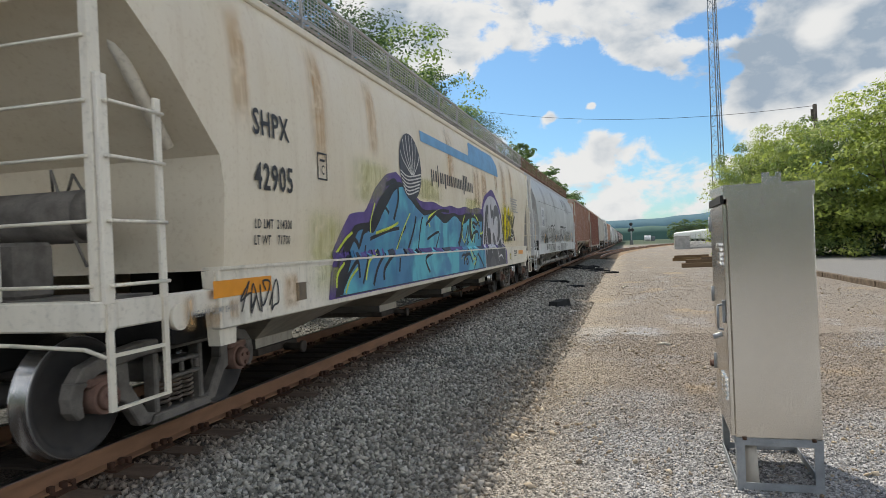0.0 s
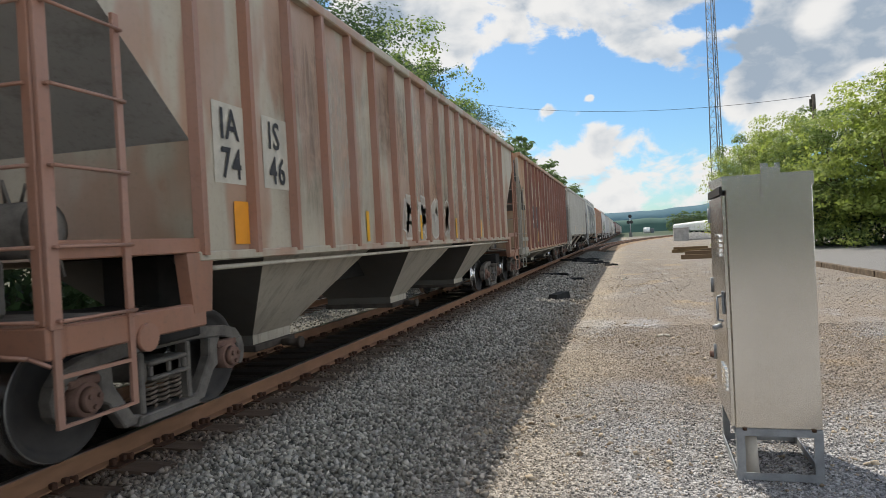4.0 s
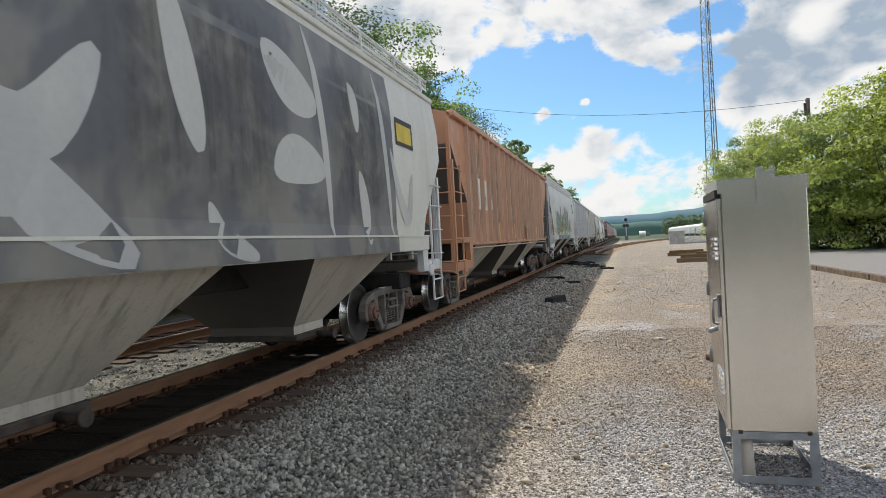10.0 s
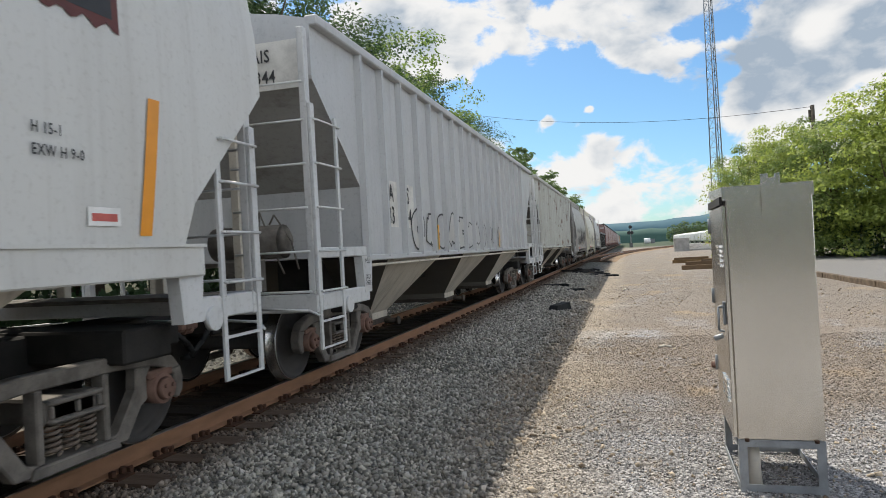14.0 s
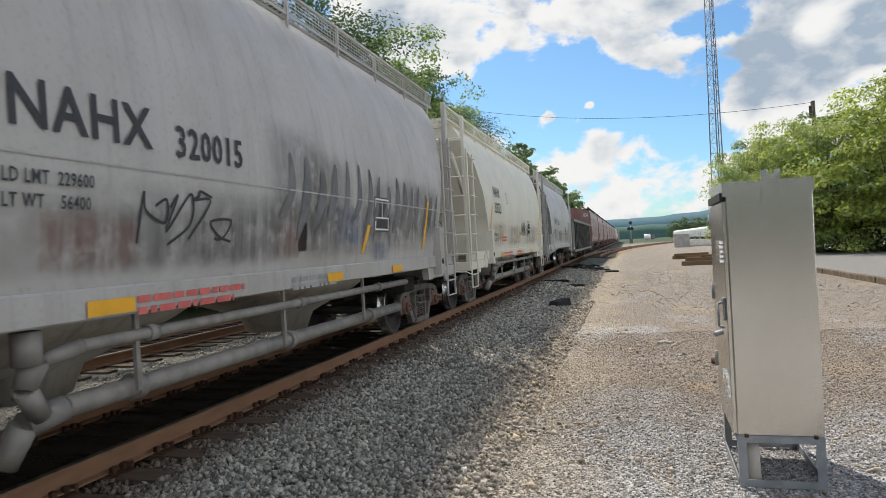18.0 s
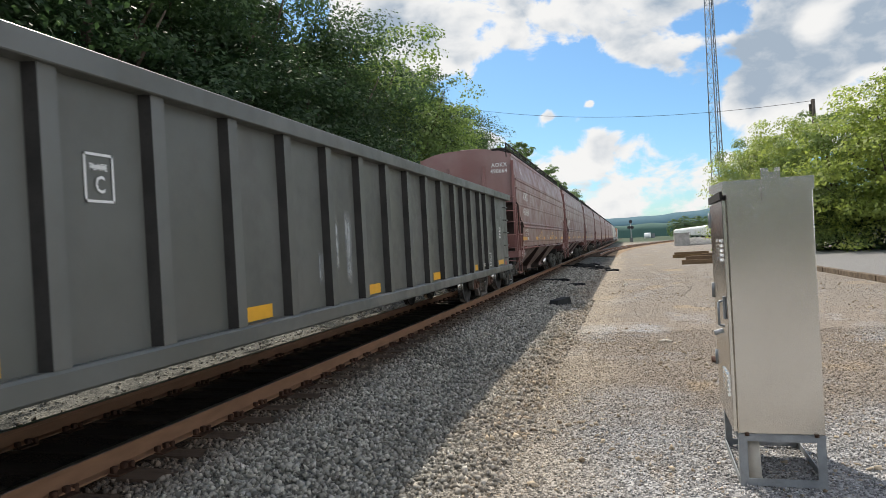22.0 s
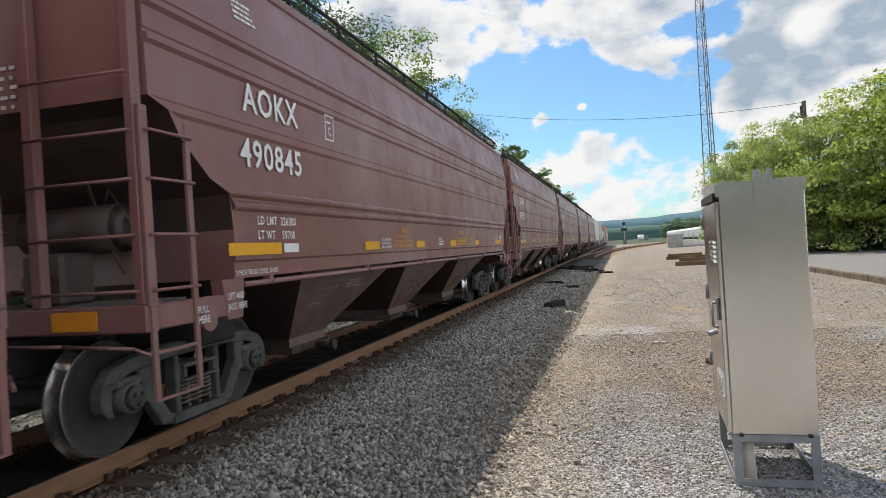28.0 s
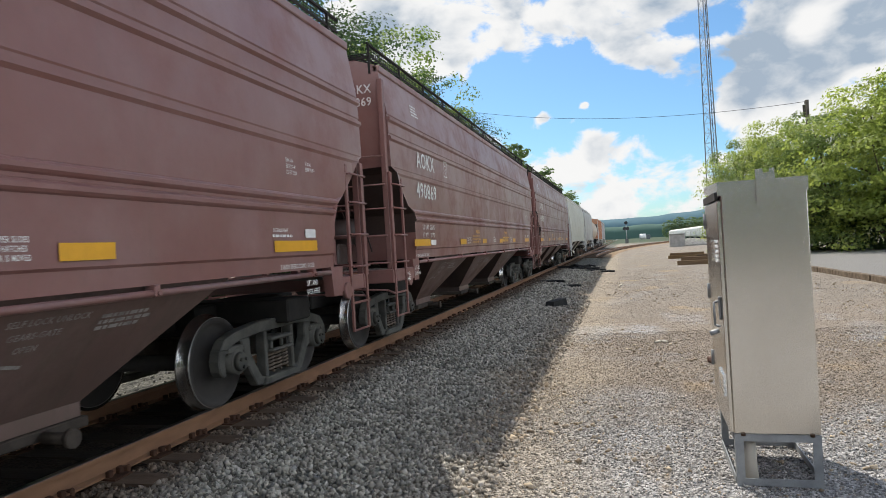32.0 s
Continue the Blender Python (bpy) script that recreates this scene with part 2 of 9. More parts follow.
def lathe(bm, profile, m, n=36, mat=0):
    """profile of (along, radius), turned round the x axis of m."""
    rings = []
    for k in range(n):
        a = 2 * math.pi * k / n
        rings.append([bm.verts.new(m @ Vector((s, r * math.cos(a), r * math.sin(a)))) for s, r in profile])
    fs = []
    for k in range(n):
        a, b = rings[k], rings[(k + 1) % n]
        for i in range(len(profile) - 1):
            fs.append(bm.faces.new((a[i], a[i + 1], b[i + 1], b[i])))
    for f in fs:
        f.material_index, f.smooth = mat, True
    bmesh.ops.recalc_face_normals(bm, faces=fs)


def empty(name, m=None):
    ob = new(name)
    ob.empty_display_size = 0.2
    if m is not None:
        ob.matrix_basis = m
    return ob


def quick_mesh(name, co, tri_or_quad, material):
    """A mesh from numpy arrays."""
    me = bpy.data.meshes.new(name)
    n, k = tri_or_quad.shape
    me.vertices.add(len(co)); me.vertices.foreach_set("co", co.astype(np.float32).ravel())
    me.loops.add(n * k); me.loops.foreach_set("vertex_index", tri_or_quad.astype(np.int32).ravel())
    me.polygons.add(n); me.polygons.foreach_set("loop_start", np.arange(0, n * k, k, dtype=np.int32))
    me.update(calc_edges=True)
    me.validate()
    me.materials.append(material)
    return me


# ---- plan of the ground ----
TRACK_X = -4.82        # middle of the track that the train runs on
FAR_X = -9.1           # middle of the track behind it
GROUND = -0.32         # the gravel yard


def ground_z(x, y):
    """Height of the ground sheet; arrays or numbers."""
    x, y = np.asarray(x, float), np.asarray(y, float)
    bed = np.clip((x + 1.5) / -1.7, 0, 1)                    # ballast shoulder, from the yard up to the sleepers
    bed = bed * bed * (3 - 2 * bed)
    z = GROUND + 0.11 * bed
    left = np.clip((-11.5 - x) / 6, 0, 1)
    z = z + 0.5 * left
    near = np.clip(1 - np.hypot(x, y) / 70, 0, 1)
    z = z + near * (.010 * np.sin(x * 1.7 + 1.9 * np.sin(y * .43 + .6 * x)) + .008 * np.sin(y * .9 + 2.2 * np.sin(x * .7 + .31 * y)) + .005 * np.sin(3.1 * x + 2.3 * y + 1.5 * np.sin(y * 1.3)))
    road = np.clip((x - 7.30) / 0.06, 0, 1)
    return z + 0.09 * road * np.clip((60 - y) / 6, 0, 1) * (y > -400) - 0.5 * np.clip((np.hypot(x, y) - 400) / 400, 0, 1)


def yard_tones(m, pebble, edge, y):
    """Which of the yard's soils lies where: tan chips by the ballast, grey crushed stone, brown earth."""
    grey = m.mix(pebble, (.115, .115, .118), (.50, .497, .497))
    tan = m.mix(pebble, (.17, .138, .100), (.52, .445, .345))
    brown = m.mix(pebble, (.150, .122, .098), (.32, .272, .225))
    pale = m.mix(pebble, (.175, .153, .130), (.29, .258, .222))
    strip = m.math("SUBTRACT", 1.0, m.ramp(edge, -1.0, .05))
    far = m.ramp(m.math("ADD", y, m.math("MULTIPLY", m.math("SUBTRACT", m.noise(.3, 4), .5), 16.0)), 13, 19)
    c = m.mix(m.ramp(m.noise(.42, 6, .65), .32, .46), grey, brown)
    c = m.mix(m.math("MULTIPLY", far, .75), c, pale)
    c = m.mix(m.math("MULTIPLY", m.ramp(m.noise(.8, 5, .6, (1, .45, 1)), .55, .66), .35), c, grey)
    c = m.mix(m.math("MULTIPLY", m.ramp(m.noise(1.6, 6, .7), .52, .68), .45), c, brown)
    close = m.math("SUBTRACT", 1.0, m.ramp(m.math("ADD", y, m.math("MULTIPLY", m.math("SUBTRACT", m.noise(.7, 4), .5), 5.0)), 5.6, 8.4))
    c = m.mix(m.math("MULTIPLY", close, .88), c, grey)
    ochre = m.math("MULTIPLY", m.ramp(m.noise(.55, 5, .6, (1, .6, 1)), .58, .66), .55)
    c = m.mix(ochre, c, m.mix(pebble, (.26, .19, .115), (.46, .355, .235)))
    return m.mix(m.math("MULTIPLY", strip, .6), c, tan)


def ground_material():
    m = Mat("gravel_yard")
    sep = m.nt.nodes.new("ShaderNodeSeparateXYZ")
    m.link(m.coords("Object"), sep.inputs[0])
    x, y = sep.outputs[0], sep.outputs[1]
    stones = m.nt.nodes.new("ShaderNodeTexVoronoi")
    stones.inputs["Scale"].default_value = 42
    m.link(m.coords("Object"), stones.inputs["Vector"])
    sep2 = m.nt.nodes.new("ShaderNodeSeparateColor")
    m.link(stones.outputs["Color"], sep2.inputs[0])
    wob = m.noise(.6, 4)
    patch = m.noise(.33, 6, .6)
    fine = m.noise(55, 4, .7)
    pebble = m.math("ADD", m.math("MULTIPLY", m.ramp(sep2.outputs[0], .05, .95), .8), m.math("MULTIPLY", m.math("SUBTRACT", fine, .3), .5))
    edge = m.math("ADD", x, m.math("MULTIPLY", m.math("SUBTRACT", wob, .5), 1.6))
    yard = m.ramp(edge, -2.1, -.9)
    ballast = m.mix(pebble, (.018, .018, .016), (.22, .215, .19))
    c = m.mix(yard, ballast, yard_tones(m, pebble, edge, y))
    # brown dust close to the rails, darkened for the shade under the train
    rusty = m.math("MULTIPLY", m.math("SUBTRACT", 1.0, m.ramp(m.math("ABSOLUTE", m.math("ADD", x, -TRACK_X)), .9, 1.75)), .97)
    c = m.mix(rusty, c, m.mix(pebble, (.020, .014, .010), (.085, .050, .032)))
    # shade under the train painted along the track centre as greasy black
    bed_shade = m.math("MULTIPLY", m.math("SUBTRACT", 1.0, m.ramp(m.math("ADD", m.math("ABSOLUTE", m.math("ADD", x, -TRACK_X)), m.math("MULTIPLY", m.math("SUBTRACT", wob, .5), .4)), .45, .72)), .7)
    c = m.mix(bed_shade, c, m.mix(pebble, (.010, .009, .008), (.032, .027, .022)))
    road = m.math("MULTIPLY", m.ramp(x, 7.3, 7.36), m.math("SUBTRACT", 1.0, m.ramp(y, 54, 60)))
    c = m.mix(road, c, m.mix(fine, (.15, .147, .143), (.27, .262, .255)))
    # far ground: grass and scrub
    far = m.ramp(m.math("ADD", y, m.math("MULTIPLY", m.math("SUBTRACT", patch, .5), 60.0)), 150, 240)
    c = m.mix(far, c, m.mix(patch, (.035, .058, .036), (.075, .095, .055)))
    woods = m.ramp(m.math("ADD", m.math("MULTIPLY", x, -1.0), wob), 11.6, 13)
    c = m.mix(woods, c, m.mix(fine, (.03, .035, .015), (.09, .085, .045)))
    h = m.math("ADD", m.math("MULTIPLY", stones.outputs["Distance"], -1.0), m.math("MULTIPLY", fine, .25))
    return m.done(c, .95, 0, h, .8, .02)


def build_ground():
    def steps(lo, hi, near, fine):
        out, p = [0.0], 0.0
        while p < hi:
            p += max(fine, (abs(p) - near) * .16 + fine)
            out.append(p)
        neg, p = [], 0.0
        while p > lo:
            p -= max(fine, (abs(p) - near) * .16 + fine)
            neg.append(p)
        return np.array(sorted(neg) + out)
    xs = np.unique(np.concatenate([steps(-2600, 2600, 12, .14), [7.30, 7.36, -1.5, -3.2]]))
    ys = steps(-2600, 2600, 22, .22)
    X, Y = np.meshgrid(xs, ys)
    Z = ground_z(X, Y)
    co = np.stack([X.ravel(), Y.ravel(), Z.ravel()], 1)
    nx, ny = len(xs), len(ys)
    i = (np.arange(ny - 1)[:, None] * nx + np.arange(nx - 1)[None]).ravel()
    me = quick_mesh("ground", co, np.stack([i, i + 1, i + nx + 1, i + nx], 1), ground_material())
    me.shade_smooth()
    tagged(new("ground", me), "packed gravel yard with crushed grey stone beside the track", "ground", kind="structure")


def stone_material():
    m = Mat("crushed_stone")
    geo = m.nt.nodes.new("ShaderNodeNewGeometry")
    r = geo.outputs["Random Per Island"]
    sep = m.nt.nodes.new("ShaderNodeSeparateXYZ")
    m.link(m.coords("Object"), sep.inputs[0])
    edge = m.math("ADD", sep.outputs[0], m.math("MULTIPLY", m.math("SUBTRACT", m.noise(.6, 4), .5), 1.6))
    yard = m.ramp(edge, -2.0, -1.1)
    tone = m.math("POWER", r, 1.2)
    c = m.mix(tone, (.115, .108, .092), (.49, .46, .395))
    c = m.mix(yard, c, yard_tones(m, tone, edge, sep.outputs[1]))
    odd = m.math("MULTIPLY", m.ramp(m.math("FRACT", m.math("MULTIPLY", r, 37.0)), .90, .96), yard)
    c = m.mix(m.math("MULTIPLY", odd, .6), c, (.50, .38, .26))
    odd = m.ramp(m.math("FRACT", m.math("MULTIPLY", r, 53.0)), .93, .97)
    c = m.mix(m.math("MULTIPLY", odd, .6), c, (.60, .57, .52))
    rail = m.math("MULTIPLY", m.math("SUBTRACT", 1.0, m.ramp(m.math("ABSOLUTE", m.math("ADD", sep.outputs[0], -TRACK_X)), 1.0, 1.9)), .85)
    c = m.mix(rail, c, m.mix(r, (.035, .022, .015), (.14, .08, .048)))
    f = m.noise(60, 3)
    c = m.mix(m.math("MULTIPLY", f, .3), c, (.16, .15, .135))
    return m.done(c, .9, 0, f, .3, .004)


def scatter_stones(name, label, spots, sizes, seed, mt, sink=.35, squash=.7, chips=False, heave=0.0):
    """Loose stones as one mesh: broken, angular lumps or chips."""
    rng = np.random.default_rng(seed)
    n = len(spots)
    if chips:
        corners = np.array([[1, .2, -.5], [-.7, .8, -.5], [-.5, -.9, -.4], [.1, .1, .9]], float)
        faces = np.array([[0, 1, 3], [1, 2, 3], [2, 0, 3], [0, 2, 1]])
    else:
        corners = np.array([[1, 0, 0], [-1, 0, 0], [0, 1, 0], [0, -1, 0], [0, 0, 1], [0, 0, -1]], float)
        faces = np.array([[0, 2, 4], [2, 1, 4], [1, 3, 4], [3, 0, 4], [2, 0, 5], [1, 2, 5], [3, 1, 5], [0, 3, 5]])
    k = len(corners)
    v = corners[None] * (.75 + .5 * rng.random((n, k, 1))) + (rng.random((n, k, 3)) - .5) * .7
    v[:, :, 2] *= squash
    ax = rng.normal(size=(n, 3)); ax /= np.linalg.norm(ax, axis=1)[:, None]
    an = rng.random(n) * 6.28
    c, s = np.cos(an)[:, None, None], np.sin(an)[:, None, None]
    k = ax[:, None, :]
    v = v * c + np.cross(np.broadcast_to(k, v.shape), v) * s + k * (v * k).sum(2, keepdims=True) * (1 - c)
    v *= (sizes / 2)[:, None, None]
    base = ground_z(spots[:, 0], spots[:, 1]) + sizes * (.5 - sink) * .7 + heave * (rng.random(n) - .55)
    v += np.stack([spots[:, 0], spots[:, 1], base], 1)[:, None]
    f = (faces[None] + len(corners) * np.arange(n)[:, None, None]).reshape(-1, 3)
    me = quick_mesh(name, v.reshape(-1, 3), f, mt)
    return tagged(new(name, me), label, "gravel", kind="stuff")


SPILLS = ((-1.85, 10.5, .22, .13, 600), (-2.9, 11.9, .20, .30, 350))       # middle, spread, count


def build_stones():
    rng = np.random.default_rng(5)
    mt = stone_material()

    def field(x0, x1, y0, y1, per):
        n = int((x1 - x0) * (y1 - y0) * per)
        return np.stack([x0 + (x1 - x0) * rng.random(n), y0 + (y1 - y0) * rng.random(n)], 1)
    a = field(-4.0, -1.0, 2.4, 9, 1900)
    b = field(-4.0, -1.0, 9, 20, 700)
    c = field(-4.0, -1.2, 20, 44, 150)
    c2 = field(-7.6, -5.6, -4, 40, 60)
    d = np.concatenate([a, b, c, c2])
    # loose edge towards the yard, kept off the rails
    rail = np.abs(d[:, 0] - TRACK_X)
    off = np.abs((d[:, 1] - 4.42) / .53 - np.round((d[:, 1] - 4.42) / .53)) * .53     # from the nearest sleeper's middle
    d = d[(rail > .88) & ((rail > 1.27) | (off > .15)) & ((d[:, 0] < -1.5) | (rng.random(len(d)) < .35))]
    far = np.clip((d[:, 1] - 8) / 20, 0, 1)
    scatter_stones("ballast_stones", "angular crushed grey ballast stones along the track", d, (.028 + .040 * rng.random(len(d)) ** 1.6) * (1 + 1.0 * far), 1, mt, squash=.82, heave=.045)
    a = field(-1.9, 3.6, 2.4, 9.5, 4000)
    a = a[rng.random(len(a)) < np.clip(1.0 - (a[:, 1] - 4.6) / 4.6, 0, 1)]
    b = field(-1.8, 5, 4.8, 13, 1300)
    b = b[rng.random(len(b)) < np.clip((b[:, 1] - 4.8) / 2, 0, 1) * np.clip(1.25 - np.maximum(b[:, 1] - 7, 0) / 9, 0, 1)]
    a = np.concatenate([a, b])
    b = field(-1.8, 7, 11, 48, 150)
    b = b[rng.random(len(b)) < np.clip(1.1 - (b[:, 1] - 11) / 30, 0, 1) ** 1.6]
    d = np.concatenate([a, b])
    scatter_stones("yard_gravel", "small loose pale gravel on the packed yard", d, (.010 + .028 * rng.random(len(d)) ** 3) + .008 * np.clip(d[:, 1] - 5, 0, 24) / 9, 2, mt, sink=.40, chips=True)
    # larger tan and brown stones strewn in loose bands over the yard
    stray = Mat("tan_stray_stone")
    geo = stray.nt.nodes.new("ShaderNodeNewGeometry")
    c = stray.mix(geo.outputs["Random Per Island"], (.17, .125, .085), (.56, .47, .35))
    strewn = stray.done(stray.mix(stray.math("MULTIPLY", stray.noise(50, 3), .4), c, (.25, .20, .15)), .9, 0, stray.noise(60, 3), .3, .004)
    d = np.concatenate([field(-1.7, 4.5, 3.2, 12, 26), field(-1.8, 6.5, 12, 30, 7), field(-1.75, -.7, 3.5, 16, 40)])
    d = d[np.sin(d[:, 1] * 1.3 + 2 * np.sin(d[:, 0] * 1.1)) + np.sin(d[:, 0] * 2.3 + d[:, 1] * .6) + rng.random(len(d)) * 1.6 > .9]
    scatter_stones("stray_stones", "larger tan and brown stones strewn over the gravel", d, .028 + .055 * rng.random(len(d)) ** 2, 7, strewn, sink=.30, squash=.62)
    # pale stone dust spilled at the foot of the ballast
    pale = plain("pale_stone_chips", (.60, .58, .54), .9, 0, .25, 30)
    d = np.concatenate([np.stack([cx + sx * rng.normal(size=k), cy + sy * rng.normal(size=k)], 1) for cx, cy, sx, sy, k in SPILLS])
    scatter_stones("spilled_chips", "pale crushed chips spilled over the foot of the ballast", d, .012 + .016 * rng.random(len(d)), 8, pale, sink=.2, chips=True, heave=.02)


# ---- the tracks ----


def rail_profile():
    return [(-.070, -.172), (.070, -.172), (.070, -.160), (.012, -.145), (.010, -.045), (.036, -.036), (.037, -.008), (.028, 0), (-.028, 0), (-.037, -.008), (-.036, -.036), (-.010, -.045), (-.012, -.145), (-.070, -.160)]


def build_tracks():
    steel = Mat("rail_steel")
    sep = steel.nt.nodes.new("ShaderNodeSeparateXYZ")
    steel.link(steel.coords("Object"), sep.inputs[0])
    top = steel.ramp(sep.outputs[2], -.006, -.002)
    n = steel.noise(9, 5, .6, (1, .25, 1))
    rust = steel.mix(n, (.125, .060, .030), (.285, .148, .080))
    steel_mat = steel.done(steel.mix(top, rust, (.42, .38, .34)), steel.mix(top, (.85,) * 3, (.28,) * 3), top, n, .2, .003)
    tie = Mat("old_sleeper_wood")
    grain = tie.noise(14, 5, .65, (.15, 1, 1))
    oi = tie.nt.nodes.new("ShaderNodeObjectInfo")
    c = tie.mix(grain, (.045, .032, .024), (.150, .103, .074))
    c = tie.mix(tie.math("MULTIPLY", oi.outputs["Random"], .40), c, (.075, .054, .040))
    # oily black between the rails, standing in for shade under the train
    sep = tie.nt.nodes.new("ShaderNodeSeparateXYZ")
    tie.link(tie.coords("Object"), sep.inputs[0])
    oily_shade = tie.math("SUBTRACT", 1.0, tie.ramp(tie.math("ADD", tie.math("ABSOLUTE", sep.outputs[0]), tie.math("MULTIPLY", tie.math("SUBTRACT", tie.noise(3.0, 4), .5), .5)), .45, .70))
    c = tie.mix(tie.math("MULTIPLY", oily_shade, .8), c, (.016, .014, .012))
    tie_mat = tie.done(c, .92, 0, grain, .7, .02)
    iron = plain("rusty_fastenings", (.075, .038, .024), .85, 0, .4, 6)

    def rails(parent, xc, y0, y1):
        for sx in (-1, 1):
            bm = bmesh.new()
            ys = [y0, -10, 0, 10, 30, 60, 120, y1]
            loft(bm, [[(sx * .7545 + px, y, pz) for px, pz in rail_profile()] for y in ys])
            ob = part("rail", bm, steel_mat, parent)
            ob.matrix_basis = pose(xc, 0, 0)
    track = tagged(empty("track"), "rusty rails on worn wooden sleepers in ballast", "railway track", kind="structure")
    far = tagged(empty("track"), "second line of rusty rails behind the train", "railway track", kind="structure")
    rails(track, TRACK_X, -120, 620)
    rails(far, FAR_X, -120, 620)

    def tie_mesh(seed):
        r = random.Random(seed)
        bm = bmesh.new()
        w = .115
        L = 1.30
        pts = []
        for i in range(9):
            x = -L + 2 * L * i / 8
            j = lambda a: (r.random() - .5) * a
            pts.append([(x, -w + j(.012), -.36), (x, w + j(.012), -.36), (x + j(.01), w + j(.02), -.182 + j(.012)), (x + j(.01), j(.05), -.180 + j(.012)), (x + j(.01), -w + j(.02), -.182 + j(.012))])
        pts[0] = [(p[0] + r.random() * .05, p[1] * .96, p[2] - .006) for p in pts[0]]
        loft(bm, pts)
        return bm
    spots = []
    y = 4.42 - .53 * 18
    while y < 66:
        spots.append(y)
        y += .53
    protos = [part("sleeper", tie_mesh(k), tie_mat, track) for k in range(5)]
    bm = bmesh.new()
    for sx in (-1, 1):
        c = sx * .7545
        box(bm, c - .17, c + .17, -.095, .095, -.184, -.168)
    for o in (-.085, .085):
        for sx in (-1, 1):
            c = sx * .7545
            for dy in (-.055, .055):
                box(bm, c + o - .022, c + o + .022, dy - .024, dy + .024, -.168, -.118, .006)
    plates = part("tie_plate", bm, iron, protos[0])
    # rail anchors clipped under the rail beside the sleepers
    bm = bmesh.new()
    for sx in (-1, 1):
        c = sx * .7545
        box(bm, c - .105, c + .105, .118, .158, -.20, -.140, .006)
        rod(bm, (c + .03, .134, -.165), (c + .11, .134, -.135), .013, 6)
    anchor = part("rail_anchor", bm, iron, protos[0])
    r = random.Random(7)
    for k, y in enumerate(spots):
        m = pose(TRACK_X + (r.random() - .5) * .06, y, 0, 0, 0, (r.random() - .5) * 1.6)
        if k < 5:
            t = protos[k]
            t.matrix_basis = m
        else:
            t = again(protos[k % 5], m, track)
        if k:
            again(plates, pose(0, 0, 0), t)
            again(anchor, pose(0, 0, 0), t)

    def joined(name, xc, ys, parent):
        me = bpy.data.meshes.new(name)
        bm = bmesh.new()
        for yy in ys:
            box(bm, xc - 1.3, xc + 1.3, yy - .115, yy + .115, -.36, -.18)
        bm.to_mesh(me); bm.free()
        me.materials.append(tie_mat)
        ob = new(name, me)
        ob.parent = parent
        tagged(ob, kind="stuff")
    joined("far_sleepers", TRACK_X, [66.2 + .53 * k for k in range(150)], track)
    joined("far_sleepers", FAR_X, [-12 + .53 * k for k in range(200)], far)
    # the yard lead that swings off to the right far ahead
    lead = tagged(empty("track"), "rusty siding curving away across the yard", "railway track", kind="structure")

    def curve(s):
        u = s / 110
        return (-3.2 + 15.5 * u * u * (1.2 - .2 * u), 62 + s * .98)
    for g in (-.7545, .7545):
        bm = bmesh.new()
        rings = []
        for k in range(45):
            x, y = curve(k * 3.4)
            x2, y2 = curve(k * 3.4 + 1)
            t = math.atan2(x2 - x, y2 - y)
            rings.append([(x + math.cos(t) * (g + px), y - math.sin(t) * (g + px), pz) for px, pz in rail_profile()])
        loft(bm, rings)
        part("rail", bm, steel_mat, lead)
    bm = bmesh.new()
    for k in range(0, 280):
        x, y = curve(k * .54)
        box(bm, x - 1.3, x + 1.3, y - .115, y + .115, -.36, -.18)
    tagged(part("far_sleepers", bm, tie_mat, lead), kind="stuff")
    bm = bmesh.new()
    rings = []
    for k in range(45):
        x, y = curve(k * 3.4)
        rings.append([(x - 2.4, y, -.36), (x - 1.5, y, -.20), (x + 1.5, y, -.20), (x + 2.4, y, -.36)])
    loft(bm, rings, closed=False, caps=False)
    part("ballast_bed", bm, plain("brown_ballast", (.30, .21, .13), .95, 0, .45, 2), lead)


# ---- the cabinet beside the track ----


